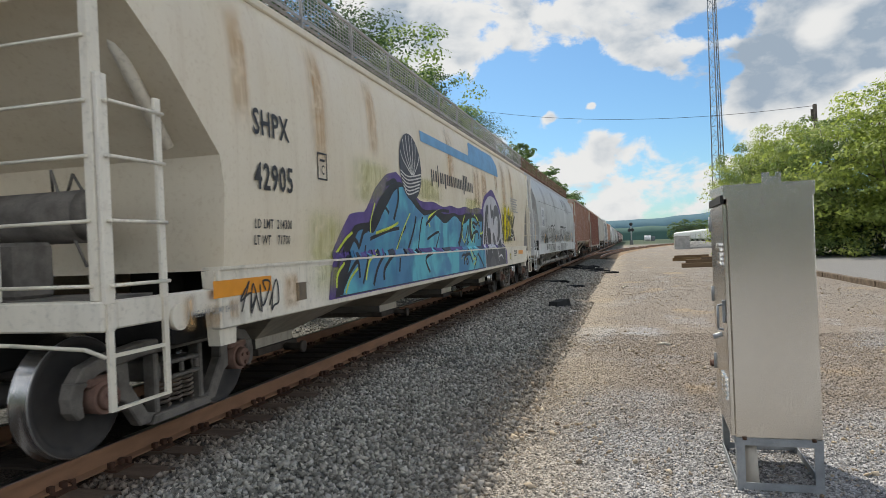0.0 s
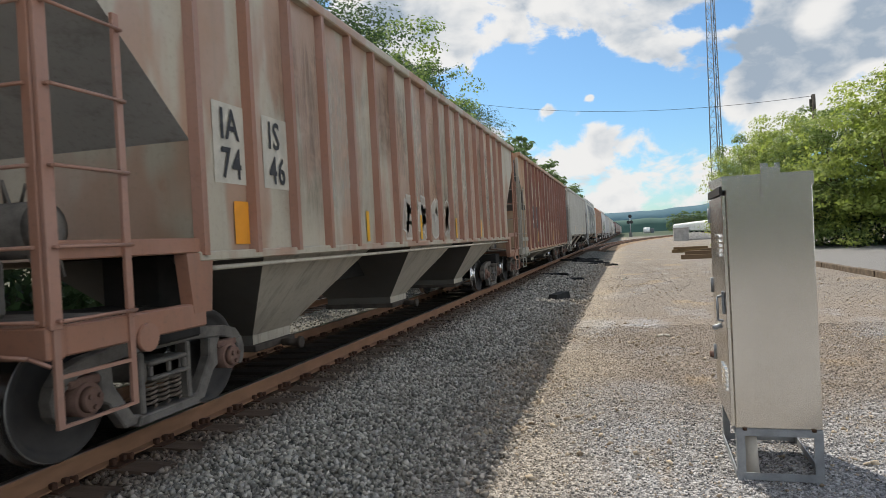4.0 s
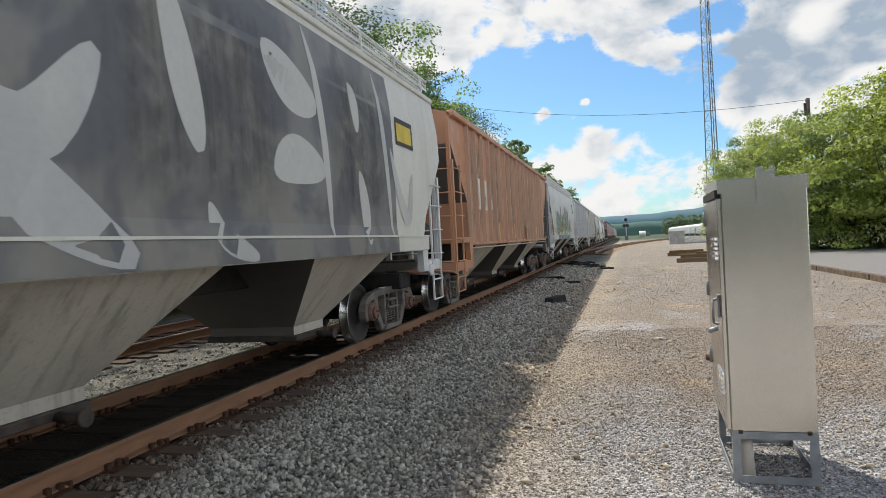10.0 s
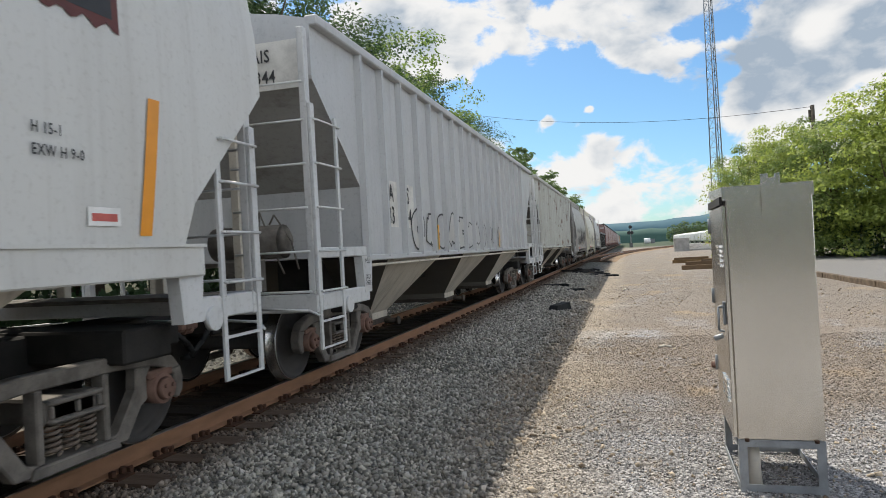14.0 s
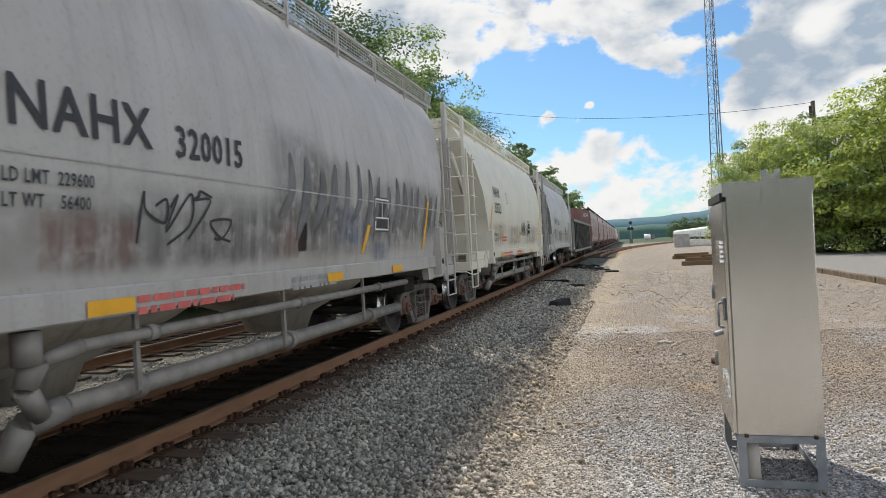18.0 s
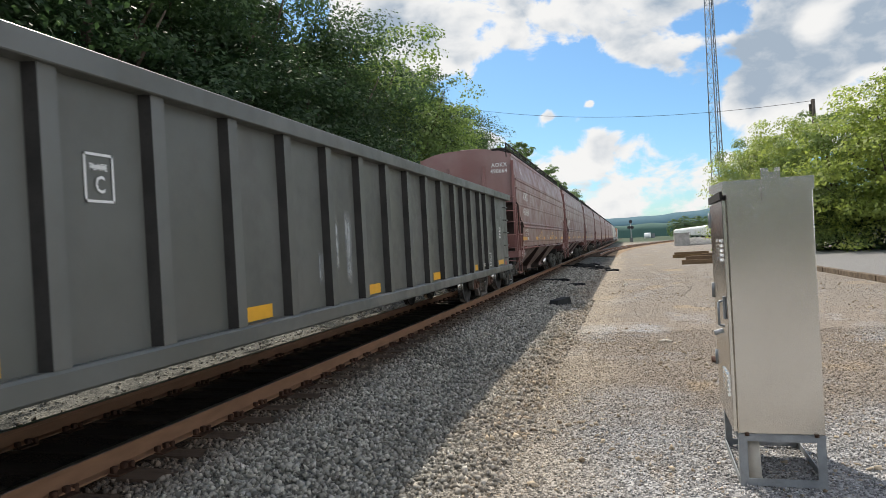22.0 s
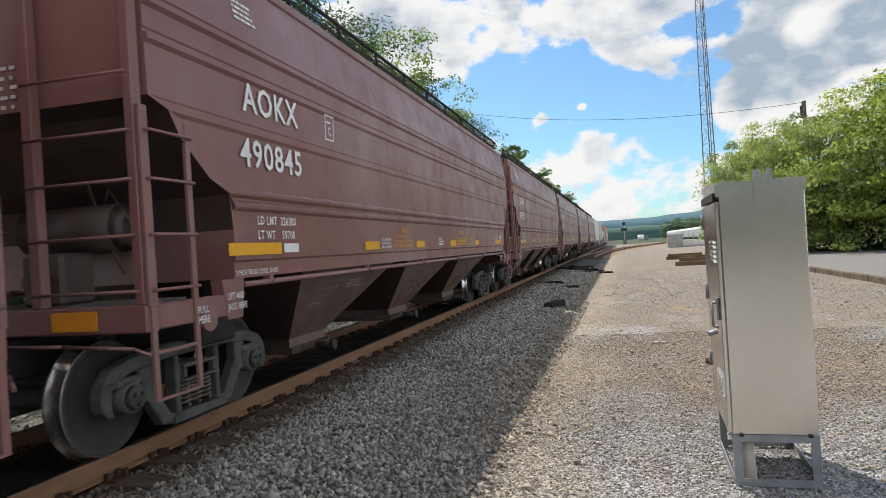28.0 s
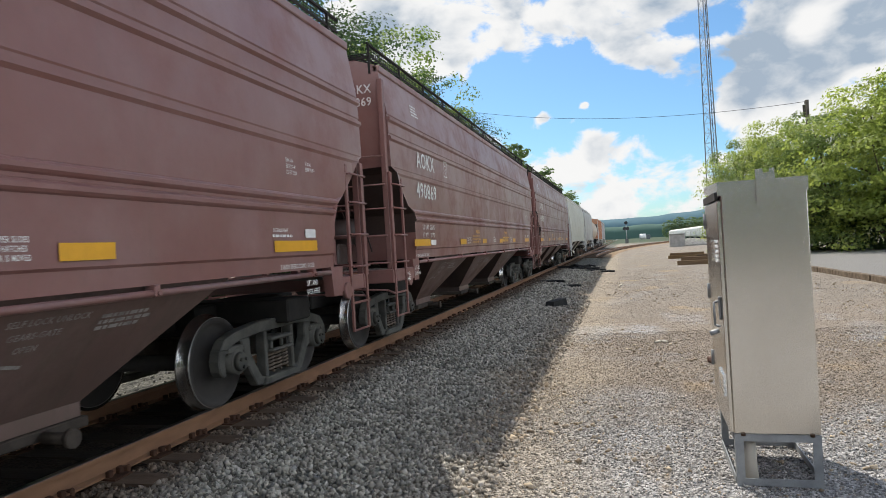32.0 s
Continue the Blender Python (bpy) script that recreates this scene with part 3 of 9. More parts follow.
def build_cabinet():
    m = Mat("brushed_aluminium")
    br = m.noise(5, 4, .6, (8, 8, .35))
    blot = m.noise(1.4, 5)
    fine = m.noise(70, 3)
    c = m.mix(m.ramp(blot, .3, .7), (.75, .715, .655), (.67, .635, .575))
    c = m.mix(m.math("MULTIPLY", m.ramp(br, .40, .9), .10), c, (.50, .44, .37))
    alu = m.done(c, m.mix(blot, (.21,) * 3, (.25,) * 3), 1.0, fine, .008, .002)
    dark = plain("black_gasket", (.02, .02, .02), .6)
    galv = plain("galvanised_angle", (.34, .36, .38), .5, .6, .25, 8)
    pvc = plain("grey_pvc_conduit", (.48, .44, .38), .5, 0, .15, 5)
    turn = -1.5
    cab = tagged(empty("equipment_cabinet", pose(.665, 5.0, 0, 0, 0, turn)), "tall brushed aluminium trackside cabinet on a galvanised leg frame", "cabinet")
    W, D, Z0, Z1 = .54, .95, .055, 1.755
    bm = bmesh.new()
    box(bm, 0, W, 0, D, Z0, Z1, .006)
    box(bm, .225, .232, -.004, 0, Z0 + .02, Z1 - .10)
    body = part("body", bm, alu, cab)
    bm = bmesh.new()
    plate(bm, [(-.012, Z1 - .050), (D + .03, Z1 + .02), (D + .03, Z1 + .075), (-.012, Z1 + .045)], "x", -.022, W + .008)
    part("roof", bm, alu, cab)
    bm = bmesh.new()
    box(bm, -.035, -.012, .04, D - .02, Z1 - .075, Z1 - .02)
    part("gasket", bm, dark, cab)
    bm = bmesh.new()
    plate(bm, [(.225, Z1 - .10), (.345, Z1 - .10), (.345, Z1 + .115), (.315, Z1 + .115), (.31, Z1 + .085), (.275, Z1 + .085), (.27, Z1 + .115), (.225, Z1 + .115)], "y", -.026, -.0125)
    part("lifting_lug", bm, alu, cab)
    bm = bmesh.new()
    box(bm, -.028, -.002, .003, D - .03, Z0 + .012, Z1 - .085, .003)
    door = part("door", bm, alu, cab, "flat aluminium door with louvres")
    bm = bmesh.new()
    for k in range(5):
        for j in range(3):
            z = 1.38 - k * .034
            y = .14 + j * .11
            plate(bm, [(y, z), (y + .085, z), (y + .08, z + .019), (y + .005, z + .019)], "x", -.042, -.026)
    part("louvre", bm, alu, door)
    bm = bmesh.new()
    for k in range(5):
        for j in range(3):
            z = .42 - k * .034
            y = .14 + j * .11
            plate(bm, [(y, z), (y + .085, z), (y + .08, z + .018), (y + .005, z + .018)], "x", -.040, -.026)
    part("louvre", bm, alu, door)
    bm = bmesh.new()
    box(bm, -.045, -.029, .07, .12, .84, 1.0, .004)
    bent(bm, [(-.04, .095, .97), (-.075, .095, .96), (-.075, .095, .80), (-.04, .095, .79)], .009)
    rod(bm, (-.05, .10, .76), (-.11, .10, .74), .018, 8)
    part("handle", bm, galv, door)
    for z in (.43, .98, 1.55):
        bm = bmesh.new()
        rod(bm, (-.03, D - .02, z - .06), (-.03, D - .02, z + .06), .014, 8)
        part("hinge", bm, galv, door)
    for z in (.60, 1.35):
        bm = bmesh.new()
        box(bm, W, W + .02, .10, .16, z - .05, z + .05, .004)
        part("hinge", bm, galv, cab)
    for x in (.02, W - .02):
        for y in (.02, D - .02):
            bm = bmesh.new()
            sx, sy = (1 if x < .2 else -1), (1 if y < .4 else -1)
            box(bm, x - sx * .02, x + sx * .035, y - sy * .02, y - sy * .012, -.40, Z0)
            box(bm, x - sx * .02, x - sx * .012, y - sy * .011, y + sy * .035, -.40, Z0)
            part("leg", bm, galv, cab)
    bm = bmesh.new()
    for z in (-.30, .005):
        box(bm, .036, W - .036, -.002, .006, z, z + .05)
        box(bm, .036, W - .036, D - .006, D + .002, z, z + .05)
        for x in (0, W):
            box(bm, x - .004, x + .004, .036, D - .036, z, z + .05)
    part("leg_frame", bm, galv, cab)
    for x in (.055, W - .055):
        bm = bmesh.new()
        rod(bm, (x, -.006, Z0 - .01), (x, -.006, Z0 + .008), .016, 6)
        part("bolt", bm, iron_bolt(), cab)
    bm = bmesh.new()
    rod(bm, (.11, .14, -.40), (.09, .12, Z0 - .01), .052, 16)
    part("conduit", bm, pvc, cab, "grey plastic cable conduit")


def iron_bolt():
    return bpy.data.materials.get("dark_bolts") or plain("dark_bolts", (.10, .06, .04), .7, .5)


build_ground()
build_tracks()
build_cabinet()

# ---- the train ----
DIRT = plain("truck_iron", (.165, .148, .130), .8, .0, .45, 5)
# grime plus the shade between the bays, put into one dark colour
GRIMY_SHADE_SLOPE = car_paint("grimy_slope_sheets", (.10, .091, .080), .15, .0, .4, rough=.8)
GATE = plain("grimy_gate_iron", (.075, .062, .052), .8, 0, .4, 6)
RUSTY = plain("rusty_bearing_iron", (.19, .115, .09), .85, 0, .4, 7)
SPRING = plain("spring_steel", (.17, .135, .11), .7, .1, .4, 9)
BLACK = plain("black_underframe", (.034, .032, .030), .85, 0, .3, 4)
PIPE = plain("dusty_grey_pipe", (.24, .22, .195), .6, .1, .3, 6)
HOSE = plain("rubber_hose", (.025, .025, .025), .7)
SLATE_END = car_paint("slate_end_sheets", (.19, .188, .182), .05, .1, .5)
SOOTY_TRIM = car_paint("sooty_ladder_paint", (.105, .096, .086), .2, .1, .4)
FAINT_INK = plain("faded_stencil_white", (.38, .36, .34), .7, 0, .4, 8)
SLATE_TRIM = car_paint("slate_end_posts", (.255, .25, .245), .03, .15, .4)
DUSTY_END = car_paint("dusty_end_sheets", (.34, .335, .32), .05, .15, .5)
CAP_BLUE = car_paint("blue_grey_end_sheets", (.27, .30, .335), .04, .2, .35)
DARK_END = car_paint("sooty_end_sheets", (.105, .10, .094), .1, .1, .5)
YELLOW = plain("yellow_reflector", (.72, .36, .02), .35, 0, .08, 9)
ORANGE = plain("orange_reflector", (.70, .27, .02), .35, 0, .08, 9)
WHITE_INK = plain("white_stencil", (.74, .73, .70), .6, 0, .15, 8)
BLACK_INK = plain("black_stencil", (.025, .025, .027), .6, 0, .2, 8)
RED_INK = plain("red_stencil", (.55, .12, .10), .6, 0, .25, 8)
GREY_INK = plain("faded_stencil", (.30, .30, .29), .65, 0, .25, 8)


def wheel_steel():
    m = Mat("wheel_steel")
    sep = m.nt.nodes.new("ShaderNodeSeparateXYZ")
    m.link(m.coords("Object"), sep.inputs[0])
    r = m.math("SQRT", m.math("ADD", m.math("MULTIPLY", sep.outputs[1], sep.outputs[1]), m.math("MULTIPLY", sep.outputs[2], sep.outputs[2])))
    n = m.noise(7, 5)
    rim = m.math("MULTIPLY", m.ramp(r, .440, .452), 1.0)
    c = m.mix(n, (.022, .020, .019), (.060, .053, .048))
    c = m.mix(rim, c, (.36, .35, .335))
    return m.done(c, m.mix(rim, (.85,) * 3, (.24,) * 3), m.math("MULTIPLY", rim, .95), n, .1, .004)


WHEEL = wheel_steel()


def truck_prototypes():
    p = {}
    bm = bmesh.new()
    box(bm, -1.02, 1.02, -.20, .20, .42, .60, .02)
    box(bm, -.25, .25, -.22, .22, .60, .70, .02)
    box(bm, -.75, .75, -.62, -.54, .36, .48)
    box(bm, -.75, .75, .54, .62, .36, .48)
    p["truck"] = part("truck", bm, DIRT)
    # side frame: top chord, bottom chord, columns and jaws
    bm = bmesh.new()
    a, b = .92, 1.04
    arch = [(1.15, .60), (1.06, .70), (.86, .755), (.42, .80)]
    under = [(.40, .685), (.80, .655), (.93, .625), (.99, .58)]
    plate(bm, [(-y, z) for y, z in arch] + arch[::-1] + under[::-1] + [(-y, z) for y, z in under], "x", a, b)
    for s in (-1, 1):
        plate(bm, [(s * 1.00, .59), (s * 1.15, .61), (s * 1.185, .50), (s * 1.17, .40), (s * 1.12, .335), (s * 1.06, .345), (s * 1.075, .45), (s * 1.06, .54)], "x", a, b)
        plate(bm, [(s * .61, .67), (s * .79, .66), (s * .735, .58), (s * .735, .40), (s * .66, .36), (s * .50, .135), (s * .30, .13), (s * .30, .20), (s * .40, .215), (s * .60, .50)], "x", a + .01, b - .005)
        plate(bm, [(s * .265, .19), (s * .325, .19), (s * .325, .69), (s * .265, .69)], "x", a, b)
    plate(bm, [(-.40, .115), (.40, .115), (.36, .195), (-.36, .195)], "x", a - .04, b + .03)
    plate(bm, [(-.25, .44), (.25, .44), (.25, .60), (-.25, .60)], "x", a - .05, b - .02)
    plate(bm, [(-.24, .445), (.24, .445), (.24, .475), (-.24, .475)], "x", b - .021, b + .05)
    plate(bm, [(-.24, .565), (.24, .565), (.24, .60), (-.24, .60)], "x", b - .021, b + .03)
    for c in (-.225, 0, .195):
        plate(bm, [(c, .475), (c + .03, .475), (c + .03, .565), (c, .565)], "x", b - .021, b + .028)
    bmesh.ops.bevel(bm, geom=[e for e in bm.edges if e.calc_face_angle(0) > .8], offset=.012, segments=1, affect="EDGES")
    p["side_frame"] = part("side_frame", bm, DIRT)
    # one coil spring as a wound bar
    bm = bmesh.new()
    turns, n, r1, r2 = 6, 12, .056, .015
    rings = []
    for k in range(turns * n + 1):
        t = 2 * math.pi * k / n
        z = .222 + .23 * k / (turns * n)
        rings.append([(.98 + (r1 + r2 * math.cos(q * math.pi / 2)) * math.cos(t) * .8, (r1 + r2 * math.cos(q * math.pi / 2)) * math.sin(t), z + r2 * math.sin(q * math.pi / 2)) for q in range(4)])
    loft(bm, rings, smooth=True)
    p["coil_spring"] = part("coil_spring", bm, SPRING)
    bm = bmesh.new()
    rod(bm, (.86, 0, 0), (1.07, 0, 0), .125, 20)
    rod(bm, (1.07, 0, 0), (1.12, 0, 0), .095, 20, .085)
    for k in range(3):
        t = k * 2.094 + .5
        rod(bm, (1.12, .05 * math.cos(t), .05 * math.sin(t)), (1.142, .05 * math.cos(t), .05 * math.sin(t)), .019, 6)
    box(bm, .90, 1.05, -.15, .15, .09, .16, .015)
    p["bearing"] = part("bearing", bm, RUSTY)
    bm = bmesh.new()
    for s in (-1, 1):
        prof = [(.677, .10), (.677, .16), (.70, .19), (.715, .36), (.680, .385), (.677, .478), (.688, .487), (.702, .482), (.712, .462), (.800, .455), (.818, .447), (.822, .432), (.820, .400), (.775, .385), (.765, .35), (.745, .20), (.80, .16), (.822, .14), (.822, .10)]
        lathe(bm, prof, Matrix.Diagonal((s, 1, 1, 1)), 44)
    rod(bm, (-1.05, 0, 0), (1.05, 0, 0), .085, 14)
    p["wheelset"] = part("wheelset", bm, WHEEL)
    # the same castings under a darker coat, for the younger cars
    oiled = plain("oiled_truck_iron", (.098, .096, .086), .7, .0, .45, 5)
    for name in ("side_frame", "bearing"):
        me = p[name].data.copy()
        me.materials.clear()
        me.materials.append(oiled)
        p["dark_" + name] = new(name, me)
    return p


TP = truck_prototypes()


def add_truck(car, y, dark=""):
    t = again(TP["truck"], pose(0, y, 0), car)
    for s in (-1, 1):
        flip = pose(0, 0, 0, 0, 0, 0 if s > 0 else 180)
        again(TP[dark + "side_frame"], flip, t)
        for d in (-.155, 0, .155):
            again(TP["coil_spring"], pose(0, d, 0) @ flip, t)
        for d in (-.889, .889):
            again(TP[dark + "bearing"], pose(0, d, .457) @ flip, t)
    for d in (-.889, .889):
        again(TP["wheelset"], pose(0, d, .457), t)


# ---- lettering ----
TEXTS = []
SHIFT = [0.0]          # markings are given from a point this far ahead of the car's coupling plane


def letters(car, words, y, z, height, half, ink, squeeze=.78, name="lettering", gap=.016, end=None, spacing=1.1):
    """Words on a car's side, from y on, standing on z; end: on the end wall at that y instead, from x = y on."""
    cu = bpy.data.curves.new("lettering", "FONT")
    cu.body, cu.size, cu.space_character = words, height / .69, spacing
    cu.resolution_u = 2
    cu.offset = height * .022
    ob = new("lettering", cu)
    if end is None:
        x0, x1 = half(z), half(z + height)
        tilt = math.degrees(math.atan2(x0 - x1, height))
        m = pose(x0 + gap, y - SHIFT[0], z) @ pose(0, 0, 0, 0, -tilt, 0) @ pose(0, 0, 0, 90, 0, 90)
    else:
        m = pose(y, end - gap, z, 90, 0, 0)
    TEXTS.append((car, ob, m @ Matrix.Diagonal((squeeze, 1, 1, 1)), ink, name, height < .12))


def finish_letters():
    """Turns all lettering into meshes."""
    dg = bpy.context.evaluated_depsgraph_get()
    for car, ob, m, ink, name, small in TEXTS:
        me = bpy.data.meshes.new_from_object(ob.evaluated_get(dg))
        me.transform(m)
        me.materials.clear()
        me.materials.append(ink)
        o = new(name, me)
        o.parent = car
        if small:
            tagged(o, kind="stuff")
    for car, ob, m, ink, name, small in TEXTS:
        cu = ob.data
        bpy.data.objects.remove(ob)
        bpy.data.curves.remove(cu)
    TEXTS.clear()


def sheet(bm, y0, y1, lo, hi, half, gap=.006, ny=None, nz=6, mat=0):
    """A skin of paint or tape on a car's side between two heights, numbers or functions of y."""
    flo = lo if callable(lo) else (lambda y: lo)
    fhi = hi if callable(hi) else (lambda y: hi)
    ny = ny or max(1, int((y1 - y0) / .15))
    rows = []
    for i in range(ny + 1):
        y = y0 + (y1 - y0) * i / ny
        a, b = flo(y), fhi(y)
        rows.append([bm.verts.new((half(a + (b - a) * j / nz) + gap, y - SHIFT[0], a + (b - a) * j / nz)) for j in range(nz + 1)])
    for r, s in zip(rows, rows[1:]):
        for j in range(nz):
            f = bm.faces.new((r[j], s[j], s[j + 1], r[j + 1]))
            f.material_index = mat


def tape(car, y0, y1, z0, z1, half, mt, name="reflector_strip", gap=.0135, slant=0.0):
    bm = bmesh.new()
    if slant:
        n = 8
        a = [bm.verts.new((half(z0 + (z1 - z0) * k / n) + gap, y0 - SHIFT[0] + slant * k / n, z0 + (z1 - z0) * k / n)) for k in range(n + 1)]
        b = [bm.verts.new((half(z0 + (z1 - z0) * k / n) + gap, y1 - SHIFT[0] + slant * k / n, z0 + (z1 - z0) * k / n)) for k in range(n + 1)]
        for k in range(n):
            bm.faces.new((a[k], b[k], b[k + 1], a[k + 1]))
    else:
        sheet(bm, y0, y1, z0, z1, half, gap)
    return part(name, bm, mt, car)


def ribbon(bm, pts, w, half, gap, mat=0):
    """A brush stroke along points (y, z) on a car's side."""
    n = len(pts)
    L = []
    for i, (y, z) in enumerate(pts):
        a, b = pts[max(0, i - 1)], pts[min(n - 1, i + 1)]
        dy, dz = b[0] - a[0], b[1] - a[1]
        q = math.hypot(dy, dz) or 1
        ny, nz = -dz / q * w / 2, dy / q * w / 2
        L.append((bm.verts.new((half(z + nz) + gap, y + ny - SHIFT[0], z + nz)), bm.verts.new((half(z - nz) + gap, y - ny - SHIFT[0], z - nz))))
    for (a, b), (c, d) in zip(L, L[1:]):
        f = bm.faces.new((a, b, d, c))
        f.material_index = mat


def smooth_line(pts, k=6, closed=False):
    out = []
    n = len(pts)
    for i in range(n if closed else n - 1):
        p = [pts[(i + j - 1) % n] if closed else pts[min(max(i + j - 1, 0), n - 1)] for j in range(4)]
        for s in range(k):
            t = s / k
            out.append(tuple(.5 * (2 * p[1][d] + (p[2][d] - p[0][d]) * t + (2 * p[0][d] - 5 * p[1][d] + 4 * p[2][d] - p[3][d]) * t * t + (3 * p[1][d] - p[0][d] - 3 * p[2][d] + p[3][d]) * t ** 3) for d in (0, 1)))
    if closed:
        out.append(out[0])
    else:
        out.append(tuple(pts[-1]))
    return out


def spray(name, colors):
    """Spray paint in several colours that run into one another."""
    m = Mat(name)
    c = colors[0]
    for k, col in enumerate(colors[1:]):
        n = m.noise(.75 + .25 * k, 3, .5, (1, 1, .55 + .2 * k), distortion=.4)
        c = m.mix(m.ramp(n, .44, .58), c, col)
    f = m.noise(16, 4)
    c = m.mix(m.math("MULTIPLY", f, .25), c, (.10, .10, .10))
    return m.done(c, .55)


GLYPHS = [
    [[(.85, .85), (.45, .96), (.15, .75), (.5, .52), (.85, .30), (.5, .05), (.12, .15)]],
    [[(.2, .0), (.2, 1.0)], [(.2, .95), (.88, .92)], [(.2, .5), (.72, .5)], [(.2, .05), (.90, .08)]],
    [[(.10, 0), (.45, 1.0), (.55, 1.0), (.90, 0)], [(.28, .35), (.75, .35)]],
    [[(.2, 0), (.2, 1.0)], [(.2, .95), (.75, .9), (.8, .62), (.25, .48)], [(.4, .48), (.90, 0)]],
    [[(.5, 1.0), (.12, .7), (.15, .25), (.5, .02), (.85, .28), (.88, .72), (.5, 1.0)]],
    [[(.18, 1.0), (.18, 0)], [(.82, 1.0), (.82, 0)], [(.2, .5), (.82, .55)]],
    [[(.2, 0), (.2, 1.0)], [(.9, 1.0), (.25, .48), (.92, 0)]],
    [[(.2, 0), (.2, 1)], [(.2, .95), (.8, .78), (.2, .52)], [(.2, .52), (.88, .28), (.2, .03)]],
]


def throw_up(car, y0, y1, z0, z1, half, kinds, fill, line, seed=1, fat=.26, lw=.06, sharp=False, crack=None, hi=None, lean=.12, slope=0.0, wild=1.0, deep=.0062):
    """A row of fat sprayed letter shapes, each outlined, overlapping its neighbour; cracks and highlights inside."""
    r = random.Random(seed)
    n = len(kinds)
    step = (y1 - y0) / n
    for i, kind in enumerate(kinds):
        a = y0 + (i - .025) * step
        w = step * 1.05
        h = (z1 - z0) * (1 - .10 * wild * r.random())
        lift = slope * i * step
        lines = []
        for st in GLYPHS[kind]:
            q = []
            for u, v in st:
                u += (r.random() - .5) * .13 * wild
                v += (r.random() - .5) * .09 * wild * (0 < v < 1)
                q.append((a + fat / 2 + (w - fat) * u + lean * h * (v - .5), z0 + fat / 2 + lw + max(0, (h - fat - 2 * lw) * v + lift * v)))
            if sharp:
                # pointed ends thrown past the letter
                (ay, az), (by, bz) = q[-2], q[-1]
                q.append((by + (by - ay) * .22 + .06 * (r.random() - .3), max(z0 + fat * .5 + lw, bz + (bz - az) * .10)))
                lines.append([p for k in range(len(q) - 1) for p in (q[k], ((q[k][0] + q[k + 1][0]) / 2 + .05 * (r.random() - .5), (q[k][1] + q[k + 1][1]) / 2))] + [q[-1]])
            else:
                lines.append(smooth_line(q, 6) if len(q) > 2 else [(q[0][0] + (q[1][0] - q[0][0]) * k / 6, q[0][1] + (q[1][1] - q[0][1]) * k / 6) for k in range(7)])
        g = deep + .0018 * (i % 2)
        for p in lines:
            d0, d1 = Vector(p[0]) - Vector(p[1]), Vector(p[-1]) - Vector(p[-2])
            past = [tuple(Vector(p[0]) + d0.normalized() * lw * .8)] + list(p[1:-1]) + [tuple(Vector(p[-1]) + d1.normalized() * lw * .8)]
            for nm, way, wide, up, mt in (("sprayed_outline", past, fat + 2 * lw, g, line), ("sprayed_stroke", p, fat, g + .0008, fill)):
                bm = bmesh.new()
                ribbon(bm, [(c[0] + (d[0] - c[0]) * k / 4, c[1] + (d[1] - c[1]) * k / 4) for c, d in zip(way, way[1:]) for k in range(4)] + [way[-1]], wide, half, up)
                part(nm, bm, mt, car)
        if not (crack or hi):
            continue
        bm = bmesh.new()
        for p in lines:
            for _ in range(3 if crack else 0):
                k = r.randrange(len(p))
                c = p[k]
                sg = r.choice((-1, 1))
                petal(bm, [(c[0] + sg * fat * .5, c[1] + .05 * r.random()), (c[0] + sg * fat * .22, c[1] + .03), (c[0] + sg * fat * .02, c[1] - .10 * r.random())], .045, half, g + .0040, 2)
            for _ in range(2 if hi else 0):
                k = r.randrange(max(1, len(p) - 1))
                c, d = p[k], p[min(len(p) - 1, k + 2)]
                v = Vector((d[0] - c[0], d[1] - c[1]))
                if v.length < 1e-3:
                    continue
                v = v.normalized() * (.20 + .22 * r.random())
                o = Vector((-v.y, v.x)).normalized() * fat * .36
                petal(bm, [(c[0] + o.x, c[1] + o.y), (c[0] + o.x + v.x * .5, c[1] + o.y + v.y * .5 + .02), (c[0] + o.x + v.x, c[1] + o.y + v.y)], .055, half, g + .0048, 3)
        tagged(part("sprayed_detail", bm, [fill, line, crack or line, hi or line], car), kind="stuff")


def outlined(car, strokes, half, line, w):
    """A sprayed piece of bare outlines on a pale ground; each stroke runs through points (y, z)."""
    for k, pts in enumerate(strokes):
        bm = bmesh.new()
        ribbon(bm, smooth_line(pts, 6), w * (1 + .18 * math.sin(k * 2.3)), half, .0075 + .0002 * (k % 7))
        part("sprayed_outline", bm, line, car)


RUST_RUN = stain_film("rust_run", (.62, .38, .17), .85, 1.8)
SOOT_RUN = stain_film("soot_run", (.075, .068, .060), .65, 2.0)
BROWN_RUN = stain_film("brown_dirt_run", (.15, .10, .065), .65, 1.6)
CHALK_RUN = stain_film("chalky_run", (.56, .51, .43), .95, 1.2)
DARK_RUST = stain_film("dark_rust_run", (.20, .075, .038), 1.0, 1.2)


def stains(car, half, film, rows, gap=.0058):
    """Runs of dirt down a side, each as (y0, y1, z0, z1)."""
    for k, (y0, y1, z0, z1) in enumerate(rows):
        bm = bmesh.new()
        sheet(bm, y0, y1, z0, z1, half, gap + .0004 * (k % 4), nz=8)
        part("stain", bm, film, car)


